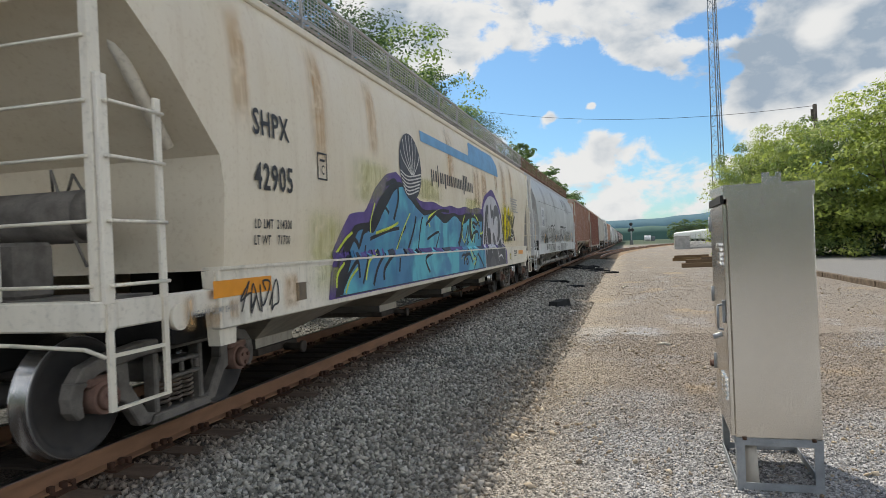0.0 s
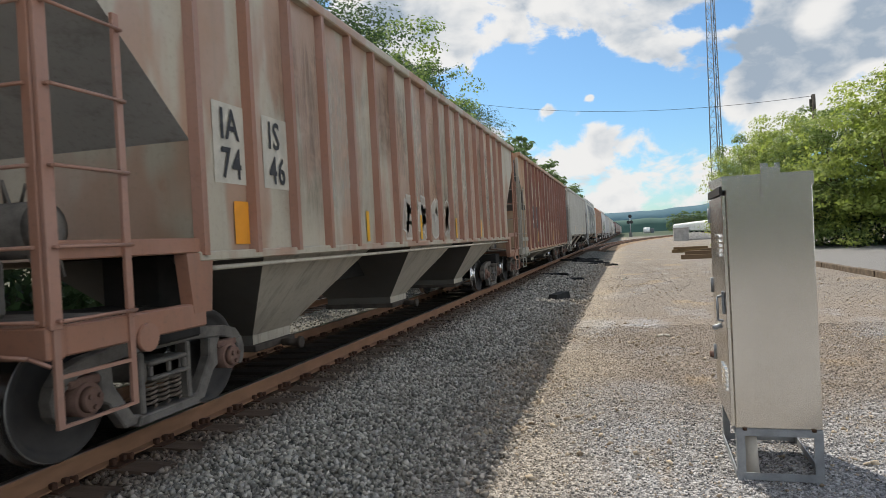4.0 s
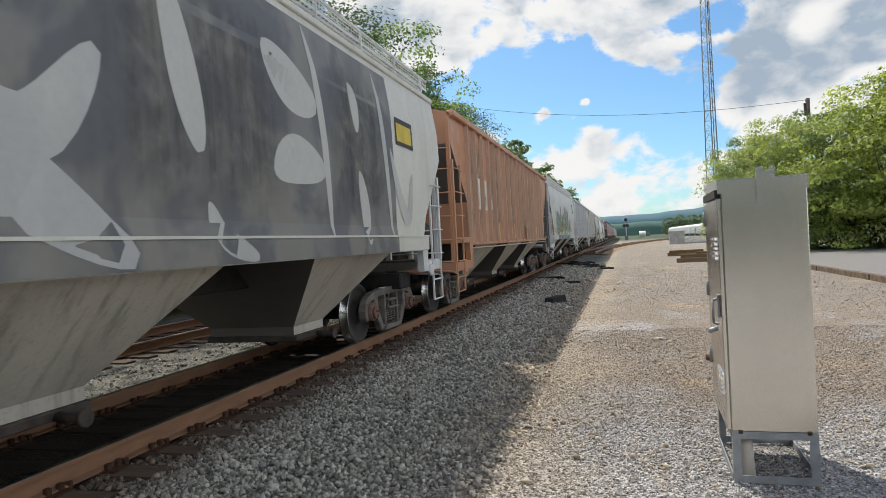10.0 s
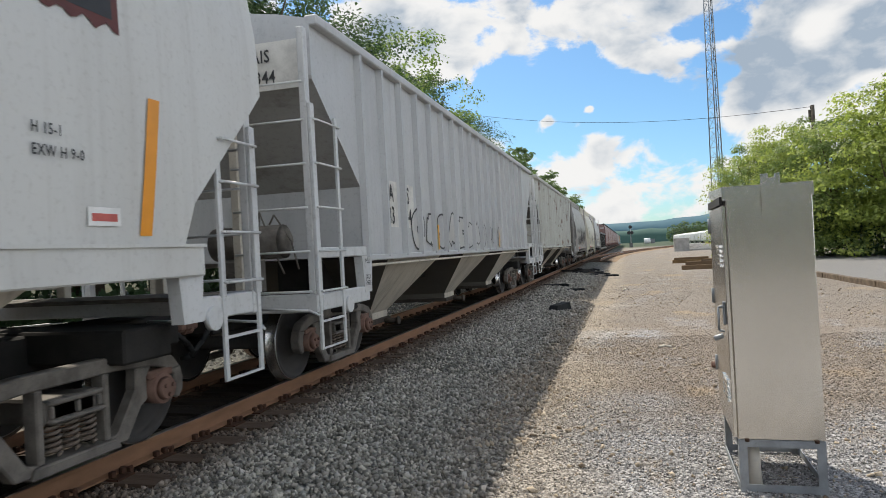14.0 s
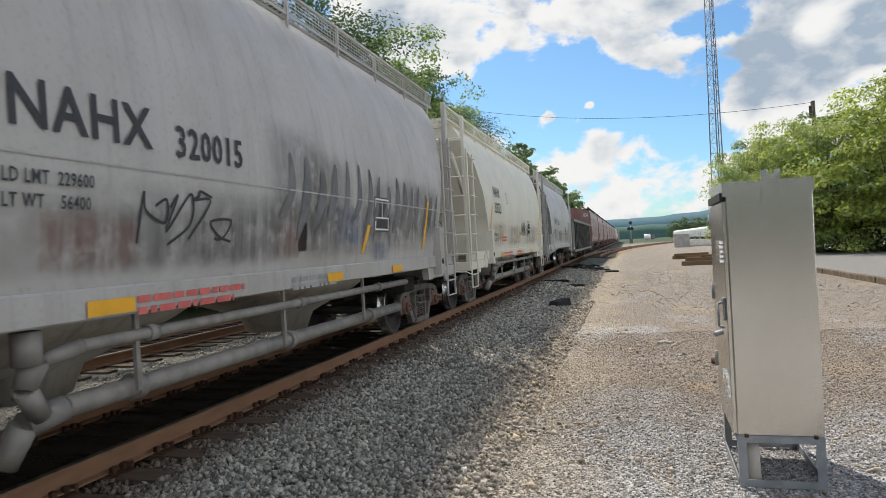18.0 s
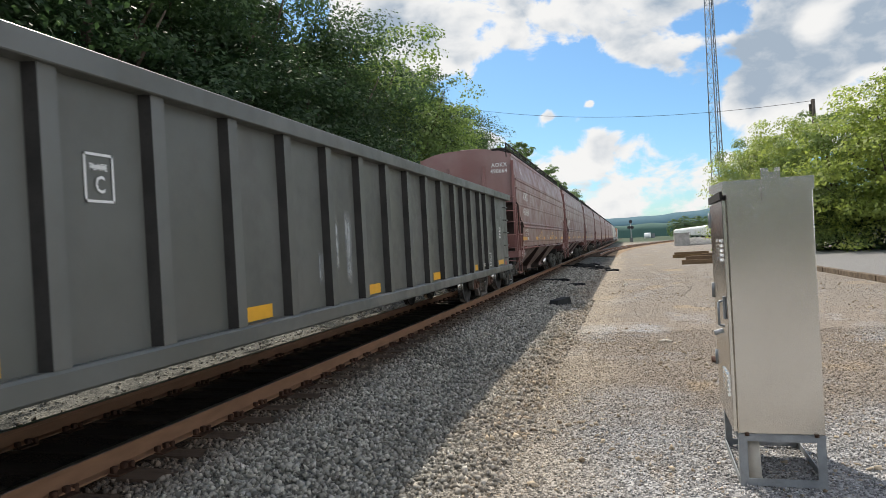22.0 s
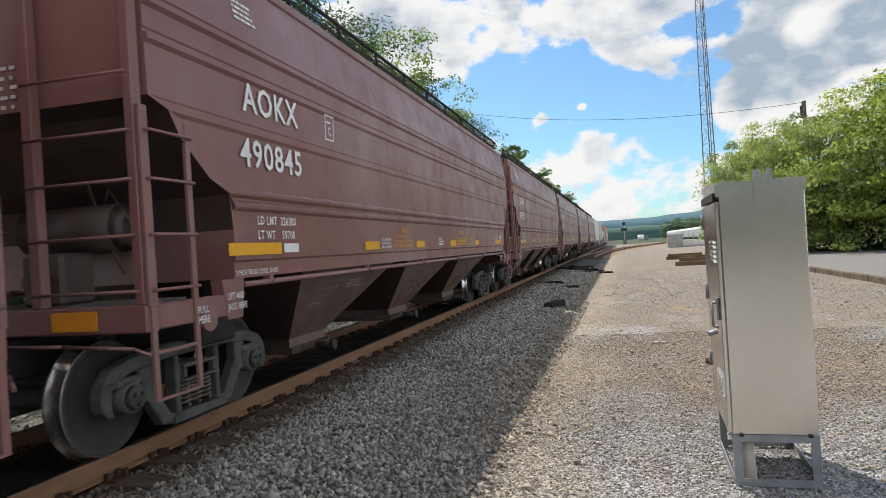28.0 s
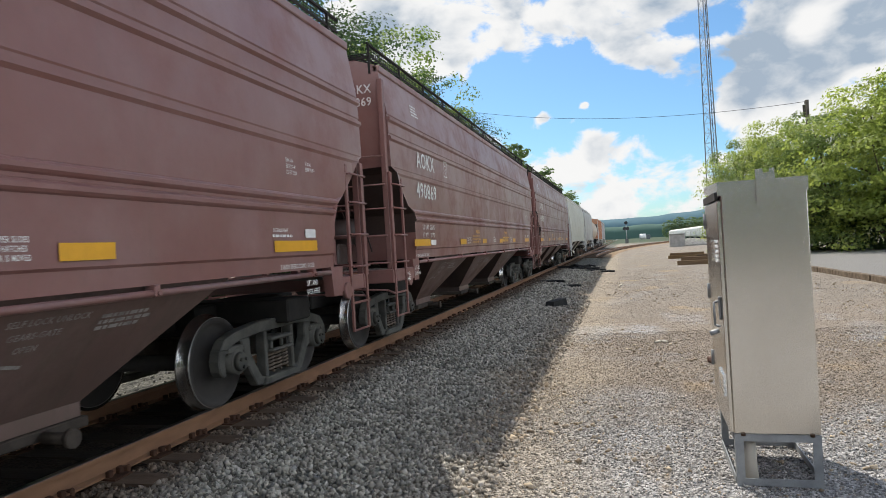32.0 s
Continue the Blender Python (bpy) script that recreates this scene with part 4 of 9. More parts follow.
def petal(bm, pts, w, half, gap, mat=0):
    """A brush stroke that swells and tapers."""
    pts = smooth_line(pts, 6)
    n = len(pts)
    L = []
    for i, (y, z) in enumerate(pts):
        a, b = pts[max(0, i - 1)], pts[min(n - 1, i + 1)]
        dy, dz = b[0] - a[0], b[1] - a[1]
        q = math.hypot(dy, dz) or 1
        k = w * .5 * max(.06, math.sin(math.pi * (i + .3) / n)) ** .8
        L.append((bm.verts.new((half(z + dy / q * k) + gap, y - dz / q * k - SHIFT[0], z + dy / q * k)), bm.verts.new((half(z - dy / q * k) + gap, y + dz / q * k - SHIFT[0], z - dy / q * k))))
    for (a, b), (c, d) in zip(L, L[1:]):
        bm.faces.new((a, b, d, c)).material_index = mat


def scrawl(car, y0, z0, size, half, ink, seed, n=5, w=.025):
    """A quick tag: one wandering line."""
    r = random.Random(seed)
    bm = bmesh.new()
    y = y0
    for i in range(n):
        pts = [(y + size * .25 * r.random(), z0 + size * .2 * r.random())]
        for _ in range(5):
            pts.append((y + size * (.1 + .6 * r.random()), z0 + size * r.random()))
        ribbon(bm, smooth_line(pts, 5), w, half, .010)
        y += size * .55
    return part("scrawled_tag", bm, ink, car, "thin scrawled tag that cannot be read")


def bars(car, y0, z0, rows, width, half, ink, height=.05, seed=1, pitch=1.6):
    """Small writing that cannot be read: rows of short bars."""
    r = random.Random(seed)
    bm = bmesh.new()
    for k in range(rows):
        y, z = y0, z0 - k * height * pitch
        end = y0 + width * (.7 + .3 * r.random())
        while y < end:
            w = height * (1 + 3 * r.random())
            sheet(bm, y, min(end, y + w), z, z + height, half, .009, ny=1, nz=1)
            y += w + height * .6
    return tagged(part("small_writing", bm, ink, car), kind="stuff")


# ---- fittings that many cars share ----


def ladder(car, y, x0, x1, z0, z1, rungs, mt, r=.014, name="ladder", wide=.045):
    """A ladder across the car's end, between x0 and x1."""
    bm = bmesh.new()
    for x in (x0, x1):
        box(bm, x - wide / 2, x + wide / 2, y - .02, y + .02, z0, z1, .004)
    for k in range(rungs):
        z = z0 + (z1 - z0) * (k + .5) / rungs
        bent(bm, [(x0, y - .07, z), (x1, y - .07, z)], r)
        rod(bm, (x0, y, z), (x0, y - .07, z), r, 6)
        rod(bm, (x1, y, z), (x1, y - .07, z), r, 6)
    return part(name, bm, mt, car)


def side_ladder(car, x, y0, y1, z0, z1, zs, mt, foot=None, r=.013, wide=.045):
    """A ladder on the car's flank, with stiles at y0 and y1 and rungs at heights zs; foot: the bottom of the stirrup."""
    bm = bmesh.new()
    box(bm, x - .018, x + .018, y0 - wide, y0 + wide, z0, z1, .004)
    box(bm, x - .016, x + .016, y1 - .03, y1 + .03, z0, max(zs) + .12, .004)
    s = 1 if x > 0 else -1
    for z in zs:
        bent(bm, [(x, y0, z), (x + s * .055, y0, z), (x + s * .055, y1, z), (x, y1, z)], r)
    lad = part("ladder", bm, mt, car)
    if foot is not None:
        bm = bmesh.new()
        for y in (y0, y1):
            box(bm, x - .012, x + .012, y - .025, y + .025, foot, z0)
        box(bm, x - .012, x + .012, min(y0, y1) - .025, max(y0, y1) + .025, foot - .02, foot)
        box(bm, x - .012, x + .012, min(y0, y1), max(y0, y1), (foot + z0) / 2 - .012, (foot + z0) / 2 + .012)
        part("stirrup", bm, mt, car)
    return lad


def coupler(car, y, s):
    """s: -1 at the front of the car, +1 at its rear."""
    bm = bmesh.new()
    box(bm, -.09, .09, y, y - s * .85, .74, .92, .02)
    box(bm, -.16, .12, y - s * .02, y - s * .22, .70, .96, .03)
    box(bm, .05, .17, y + s * .02, y - s * .12, .74, .94, .03)
    part("coupler", bm, RUSTY, car)
    bm = bmesh.new()
    bent(bm, [(.25, y - s * .35, .80), (.27, y - s * .12, .62), (.22, y + s * .04, .48), (.12, y + s * .06, .46)], .028, 8)
    part("air_hose", bm, HOSE, car)


def brake_wheel(car, y, s, x, z, mt):
    bm = bmesh.new()
    n = 20
    ring = [(x + .28 * math.cos(2 * math.pi * k / n), y, z + .28 * math.sin(2 * math.pi * k / n)) for k in range(n + 1)]
    bent(bm, ring, .014)
    for k in range(5):
        t = 2 * math.pi * k / 5
        rod(bm, (x, y - s * .03, z), (x + .28 * math.cos(t), y, z + .28 * math.sin(t)), .011, 6)
    rod(bm, (x, y, z), (x, y - s * .18, z), .03, 8)
    part("brake_wheel", bm, mt, car)
    bm = bmesh.new()
    box(bm, x - .14, x + .14, y - s * .16, y - s * .34, z - .25, z + .16, .02)
    part("brake_gear_box", bm, mt, car)


def reservoir(car, y, x0, x1, z, mt, r=.21):
    bm = bmesh.new()
    rod(bm, (x0, y, z), (x1, y, z), r, 18)
    for s, x in ((-1, x0), (1, x1)):
        rod(bm, (x, y, z), (x + s * .06, y, z), r, 18, r * .55)
    part("air_reservoir", bm, mt, car)
    for pts in ([(x1 - .2, y, z + r), (x1 - .1, y - .05, z + r + .12), (x1 + .12, y - .06, z), (x1 + .2, y - .05, z - .35)], [(x1 - .35, y, z + r), (x1 - .28, y - .08, z + r + .16), (x1 - .1, y - .1, z - .1), (x1, y - .05, z - .4)]):
        bm = bmesh.new()
        bent(bm, pts, .012)
        part("brake_pipe", bm, mt, car)


def roof_walk(car, y0, y1, x, z, mt, rail=True, high=.36, deep=.42):
    """Running board of open grating along the roof's edge, on brackets, with its upright fence."""
    bm = bmesh.new()
    n = 6
    for k in range(n):
        xx = x - deep + deep * k / (n - 1)
        box(bm, xx - .005, xx + .005, y0, y1, z - .035, z)
    y = y0
    while y < y1:
        box(bm, x - deep, x, y - .004, y + .004, z - .020, z - .006)
        y += .11
    part("running_board", bm, mt, car)
    bm = bmesh.new()
    y = y0 + .05
    while y < y1:
        box(bm, x - .016, x + .016, y - .016, y + .016, z - .30, z + (high if rail else .02))
        box(bm, x - deep, x, y - .016, y + .016, z - .07, z - .036)
        y += 1.42
    if rail:
        box(bm, x - .014, x + .014, y0, y1, z + high - .03, z + high)
    part("roof_railing", bm, mt, car)
    if rail:
        # expanded metal between the posts
        bm = bmesh.new()
        zz = z + .02
        k = 0
        while zz < z + high - .04:
            box(bm, x - .003, x + .003, y0, y1, zz - .004, zz + .004)
            zz += .045
        y = y0
        while y < y1:
            box(bm, x - .003, x + .003, y - .004, y + .004, z, z + high - .04)
            y += .09
        part("mesh_guard", bm, mt, car)


def hatches(car, y0, y1, n, z, mt):
    bm = bmesh.new()
    step = (y1 - y0) / n
    for k in range(n):
        a = y0 + k * step
        box(bm, -.32, .32, a + .08, a + step - .08, z - .06, z + .10, .02)
        box(bm, -.38, .38, a + step * .5 - .03, a + step * .5 + .03, z + .10, z + .14)
    part("roof_hatches", bm, mt, car)


def bay(car, y0, y1, zt, w, mt, zb=.34, out=.44, wb=.62, g=None, slope=None):
    """One hopper bay: a funnel with its outlet gate."""
    c = (y0 + y1) / 2
    if g is None:
        g = max(0, min(.85, (y1 - y0) / 2 - 1.3))      # gaps part one bay from the next
    bm = bmesh.new()
    top = [(-w, y0 + g, zt), (w, y0 + g, zt), (w, y1 - g, zt), (-w, y1 - g, zt)]
    mid = [(-wb, c - out, zb + .14), (wb, c - out, zb + .14), (wb, c + out, zb + .14), (-wb, c + out, zb + .14)]
    low = [(p[0], p[1], zb) for p in mid]
    loft(bm, [top, mid, low])
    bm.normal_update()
    # slopes facing along the train take the colour darkened for shade
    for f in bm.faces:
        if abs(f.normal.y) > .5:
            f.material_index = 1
    b = part("hopper_bay", bm, [mt, slope or GRIMY_SHADE_SLOPE], car)
    bm = bmesh.new()
    box(bm, -wb - .04, wb + .05, c - out - .03, c + out + .03, zb - .05, zb + .03, .01)
    rod(bm, (wb + .08, c + .1, zb - .02), (wb + .30, c + .1, zb - .02), .045, 10)
    rod(bm, (wb + .30, c + .1, zb - .02), (wb + .34, c + .1, zb - .02), .07, 10)
    part("outlet_gate", bm, GATE, b)
    return b


def end_fittings(car, L, paint, trim, o):
    """Platforms, posts and ladders at both ends of a hopper car."""
    P = o["post"]
    lad = o.get("lad", .55)
    inner = o.get("inner", trim)
    zs = o["rung_z"]
    for s, ye in ((-1, 0.0), (1, L)):
        Y = lambda d: ye - s * d          # metres in from the coupling plane
        P = o["post"] if s < 0 else o.get("post_rear", o["post"])
        worn = trim if s < 0 else o.get("rear_trim") or trim
        tall = o["top"] if s < 0 else o.get("top_rear", o["top"])
        coupler(car, ye, s)
        bm = bmesh.new()
        box(bm, -o["half"], o["half"], Y(P - .06), Y(P + .08), o["plat"] - .20, o["plat"], .012)
        for sx in (-1, 1):
            box(bm, sx * (o["half"] - .10), sx * o["half"], Y(P + .08), Y(o["sill_in"]), o["plat"] - .19, o["plat"] - .003, .012)
        part("end_sill", bm, worn, car)
        if o.get("waist"):
            for sx in (-1, 1):
                bm = bmesh.new()
                box(bm, sx * (o["half"] - .06), sx * (o["half"] - .005), Y(P + .05), Y(o["sill_in"]), o["waist"], o["waist"] + .12, .01)
                part("waist_rail", bm, worn, car)
        bm = bmesh.new()
        box(bm, -.30, .30, Y(.30), Y(o["sill_in"] + .9), .66, .98, .02)
        box(bm, -1.2, 1.2, Y(o["axle"] + .62), Y(o["axle"] + 1.16), .74, 1.0, .02)
        part("center_sill", bm, BLACK, car)
        bm = bmesh.new()
        box(bm, -1.3, 1.3, Y(P + .09), Y(P + .75), o["plat"] - .03, o["plat"] + .005)
        part("end_platform", bm, DIRT, car)
        for sx in (-1, 1):
            bm = bmesh.new()
            box(bm, sx * (o["half"] - .10), sx * (o["half"] - .02), Y(P - .05), Y(P + .05), o["plat"], tall, .008)
            part("corner_post", bm, worn, car)
            bm = bmesh.new()
            box(bm, sx * .52, sx * .62, Y(P - .02), Y(P + .07), o["plat"], tall - .1, .008)
            part("end_post", bm, inner, car)
            side_ladder(car, sx * (o["half"] + .005), Y(P), Y(P + lad), o["plat"] - .02, zs[-1] + .18, zs, worn, o["foot"])
        for z in list(zs) + [zs[-1] + .42]:
            if z > tall - .1:
                continue
            for sx in (-1, 1):
                bm = bmesh.new()
                rod(bm, (sx * .57, Y(P - .06), z), (sx * (o["half"] - .06), Y(P - .06), z), .013, 6)
                part("end_rung", bm, worn, car)
        for sx in (-1, 1):
            bm = bmesh.new()
            bent(bm, [(sx * .3, Y(P - .08), .93), (sx * .9, Y(P - .14), .93), (sx * (o["half"] - .08), Y(P - .12), .90), (sx * (o["half"] + .02), Y(P - .06), .84)], .014)
            part("uncoupling_lever", bm, trim, car)
        for sx in (-1, 1):
            bm = bmesh.new()
            yy = sorted((Y(o["sill_in"] - .22), Y(o["sill_in"] + .12)))
            plate(bm, [(yy[0], o["zs"]), (yy[1], o["zs"]), (yy[1] - .05, o["pad"]), (yy[0] + .06, o["pad"])], "x", sx * (o["half"] - .11), sx * (o["half"] + .003))
            part("jacking_pad", bm, worn, car)
            bm = bmesh.new()
            rod(bm, (sx * (o["half"] - .02), Y(P + lad + .15), o["plat"] - .18), (sx * (o["half"] + .03), Y(P + lad + .15), o["plat"] - .18), .10, 14)
            part("pulling_lug", bm, trim, car)
    P = o["post"]
    reservoir(car, P + .75, -.2, .75, o["plat"] + .62, o.get("tank", DIRT))
    bm = bmesh.new()
    box(bm, .20, .60, P + .2, P + .55, o["plat"], o["plat"] + .42, .03)
    rod(bm, (.4, P + .2, o["plat"] + .2), (.4, P + .08, o["plat"] + .2), .07, 10)
    part("brake_valve", bm, o.get("tank", DIRT), car)
    brake_wheel(car, L - o.get("post_rear", P) + .12, 1, .30, o["plat"] + 1.05, BLACK)


def shell(car, L, o, paint, ridge=None, smooth=False, name="body"):
    """The car's body: both sides, roof and the sloping end sheets in one skin."""
    half, zs, zt = o["side"], o["zs"], o["zt"]
    levels = o.get("levels") or [zs + (zt - zs) * k / 10 for k in range(11)]
    notch = o["notch"]           # the end's lower edge as (y, z)
    ys = sorted({y for y, z in notch})
    def zb(d):
        if d >= notch[-1][0]:
            return zs
        for (a, za), (b, zc) in zip(notch, notch[1:]):
            if a <= d <= b:
                return za + (zc - za) * (d - a) / max(1e-6, b - a)
        return notch[0][1]
    back = o.get("rear", 0.0)     # how much nearer the rear end the body reaches
    yy = ys + [L - y + back for y in reversed(ys)]
    mid = [ys[-1] + (L + back - 2 * ys[-1]) * k / 6 for k in range(1, 6)]
    yy = sorted(yy + mid)
    rings = []
    for y in yy:
        d = min(y, L + back - y)
        b = zb(d)
        pts = [(half(max(b, z)), max(b, z)) for z in levels]
        ring = [(x, y, z) for x, z in pts] + [(x, y, z) for x, z in o["roof"]] + [(-x, y, z) for x, z in reversed(o["roof"])] + [(-x, y, z) for x, z in reversed(pts)]
        rings.append(ring)
    bm = bmesh.new()
    loft(bm, rings)
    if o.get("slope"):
        # the sloping end sheets take a material of their own
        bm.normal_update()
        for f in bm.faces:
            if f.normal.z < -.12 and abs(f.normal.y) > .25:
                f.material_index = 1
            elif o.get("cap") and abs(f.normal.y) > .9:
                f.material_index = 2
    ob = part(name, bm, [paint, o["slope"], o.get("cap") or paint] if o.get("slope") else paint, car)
    if smooth:
        ob.data.set_sharp_from_angle(angle=radians(28))
    return ob

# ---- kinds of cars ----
# near-black: shade of the bay slopes and end recesses put into the paint
SHADE_BLACK = car_paint("blackened_maroon_ends", (.045, .026, .023), .05, .05, .3)



def start_car(name, label, L, axle=.97):
    SHIFT[0] = 1.52 - axle
    car = tagged(empty(name), label, "freight car", "cars of the freight train")
    car["long"] = L
    return car


def middle_sill(car, L, zs):
    bm = bmesh.new()
    # continuous black sill, added so that the gaps between bays turn dark
    box(bm, -.33, .33, 2.9, L - 2.9, max(.62, zs - .55), zs - .01, .01)
    part("middle_sill", bm, BLACK, car)


def ribbed_hopper(label, L, tc, paint, ribpaint, under, trim, zs=1.46, pitch=.78, bays=3, inner=None, pipe=True, ribs=(1.93, .803, 18), rear_trim=None, slope=None):
    """Covered hopper with upright posts outside flat side sheets."""
    car = start_car("hopper_car", label, L, 1.17)
    side = lambda z: 1.50
    o = dict(side=side, zs=zs, zt=4.12, yt=.6, notch=[(.62, 3.52), (.63, 3.48), (1.89, 2.36), (1.90, zs)], roof=[(1.50, 4.16), (1.1, 4.26), (.6, 4.34)], half=1.55, plat=1.07, sill_in=1.92, post=.44, lad=.62, top=4.0, rung_z=(1.10, 1.54, 2.02, 2.50, 2.98), foot=.48, inner=inner or under, slope=slope or DARK_END, rear_trim=rear_trim, waist=max(1.30, zs), pad=.99 if zs > 1.2 else .80, axle=1.17)
    body = shell(car, L, o, paint)
    rib0, p, n = ribs
    bm = bmesh.new()
    plate(bm, [(1.50, -.055), (1.585, -.035), (1.585, .035), (1.50, .055)], "z", zs - .02, 4.10)
    rib = None
    for k in range(n):
        y = rib0 + p * k
        if rib is None:
            rib = part("side_post", bm, ribpaint, car)
            rib.matrix_basis = pose(0, y, 0)
        else:
            again(rib, pose(0, y, 0), car)
        again(rib, pose(0, y, 0, 0, 0, 180), car)
    for sx in (-1, 1):
        bm = bmesh.new()
        box(bm, sx * 1.44, sx * 1.60, .62, L - .62, 4.08, 4.20, .015)
        part("top_chord", bm, paint, car)
        bm = bmesh.new()
        box(bm, sx * 1.42, sx * 1.56, 1.86, L - 1.86, zs - .07, zs + .012, .012)
        part("side_sill", bm, paint, car)
    if pipe:
        bm = bmesh.new()
        rod(bm, (1.50, 2.0, zs - .13), (1.50, L - 2.0, zs - .13), .022, 8)
        part("train_pipe", bm, under, car)
    middle_sill(car, L, zs)
    a, b = 2.2, L - 2.2
    for k in range(bays):
        bay(car, a + (b - a) * k / bays + .03, a + (b - a) * (k + 1) / bays - .03, zs - .02, 1.42, under)
    end_fittings(car, L, paint, trim, o)
    roof_walk(car, .8, L - .8, .45, 4.55, trim, rail=False, deep=.9)
    hatches(car, 1.4, L - 1.4, 8, 4.38, paint)
    add_truck(car, 1.17 + .889)
    add_truck(car, 1.17 + tc + .889)
    return car, side, p


def smooth_hopper(label, L, tc, paint, under, trim, sillpaint, sill=(1.0, 1.36), side=None, bays=3, zt=3.98, walk_high=.0, walk_paint=None, notch=None, round_bays=False, post_top=3.9, inner=None, pad=1.01, foot=.50, slope=None, post_rear=.48, top_rear=None, cap=None):
    """Covered hopper with bowed, post-free sides."""
    car = start_car("hopper_car", label, L)
    side = side or (lambda z: 1.60 - .045 * (z - 2.5) ** 2 - (max(0, z - 3.3) ** 2) * .22)
    zs = sill[1] - .02
    levels = [zs + (zt - zs) * k / 14 for k in range(15)]
    o = dict(side=side, zs=zs, zt=zt, yt=1.2, levels=levels, notch=notch or [(.66, 3.0), (.83, 2.83), (1.73, 1.94), (1.86, 1.62), (1.87, zs)], roof=[(side(zt) - .08, zt + .10), (side(zt) - .35, zt + .24), (.5, zt + .36)], half=1.56, plat=1.20, sill_in=1.85, post=.48, lad=.54, top=post_top, rung_z=(1.30, 1.72, 2.14, 2.50), foot=foot, inner=inner or trim, slope=slope, cap=cap, pad=pad, axle=.97, post_rear=post_rear, top_rear=top_rear or post_top)
    body = shell(car, L, o, paint, smooth=True)
    for f in body.data.polygons:
        f.use_smooth = True
    body.data.set_sharp_from_angle(angle=radians(30))
    for sx in (-1, 1):
        bm = bmesh.new()
        box(bm, sx * 1.50, sx * 1.60, 1.66, L - 1.66, sill[0], sill[1], .012)
        box(bm, sx * 1.44, sx * 1.62, 1.66, L - 1.66, sill[1] - .012, sill[1] + .012)
        part("side_sill", bm, sillpaint, car)
        bm = bmesh.new()
        box(bm, sx * (side(zt) - .10), sx * (side(zt) + .035), .66, L - .66, zt - .03, zt + .06, .015)
        part("roof_edge", bm, paint, car)
    middle_sill(car, L, zs)
    a, b = 2.2, L - 2.2
    for k in range(bays):
        y0, y1 = a + (b - a) * k / bays + .03, a + (b - a) * (k + 1) / bays - .03
        if round_bays:
            c, w = (y0 + y1) / 2, (y1 - y0) / 2
            bm = bmesh.new()
            rings = []
            for z, rx, ry in ((sill[0] + .05, 1.35, w), (.78, .85, w * .62), (.55, .42, .42), (.40, .36, .36)):
                rings.append([(rx * math.cos(2 * math.pi * q / 24), c + ry * math.sin(2 * math.pi * q / 24), z) for q in range(24)])
            loft(bm, rings, smooth=True)
            part("hopper_bay", bm, under, car)
        else:
            bay(car, y0, y1, sill[0] + .03, 1.42, under)
    end_fittings(car, L, paint, trim, o)
    roof_walk(car, .8, L - .8, side(zt) - .03, zt + .22, walk_paint or trim, rail=walk_high > 0, high=walk_high)
    hatches(car, 1.4, L - 1.4, 6, zt + .42, paint)
    add_truck(car, .97 + .889)
    add_truck(car, .97 + tc + .889)
    return car, side


def unloading_pipes(car, L, mt, z1=1.02, z2=.58):
    """Two long unloading pipes under the sill, with elbows, hangers and clamps."""
    a, b = 4.2, L - 3.6
    for z, x, r, name in ((z1, 1.46, .045, "air_pipe"), (z2, 1.30, .075, "unloading_pipe")):
        bm = bmesh.new()
        rod(bm, (x, a, z), (x, b, z), r, 12)
        bent(bm, [(x, a, z), (x - .05, a - .25, z - .05), (x - .15, a - .32, z - .28)], r * 1.15, 12)
        k = a + .6
        while k < b:
            rod(bm, (x, k, z), (x, k + .09, z), r * 1.35, 12)
            k += 2.3
        part(name, bm, mt, car)
    k = a + .5
    while k < b:
        bm = bmesh.new()
        box(bm, 1.44, 1.47, k - .02, k + .02, z2, 1.25)
        part("pipe_hanger", bm, mt, car)
        k += 2.1
    bm = bmesh.new()
    bent(bm, [(1.4, a - .3, z1), (1.38, a - .35, z1 - .2), (1.32, a - .2, z2)], .07, 10)
    rod(bm, (1.42, a - .36, z1 - .06), (1.42, a - .36, z1 + .14), .085, 10)
    part("pipe_elbow", bm, mt, car)


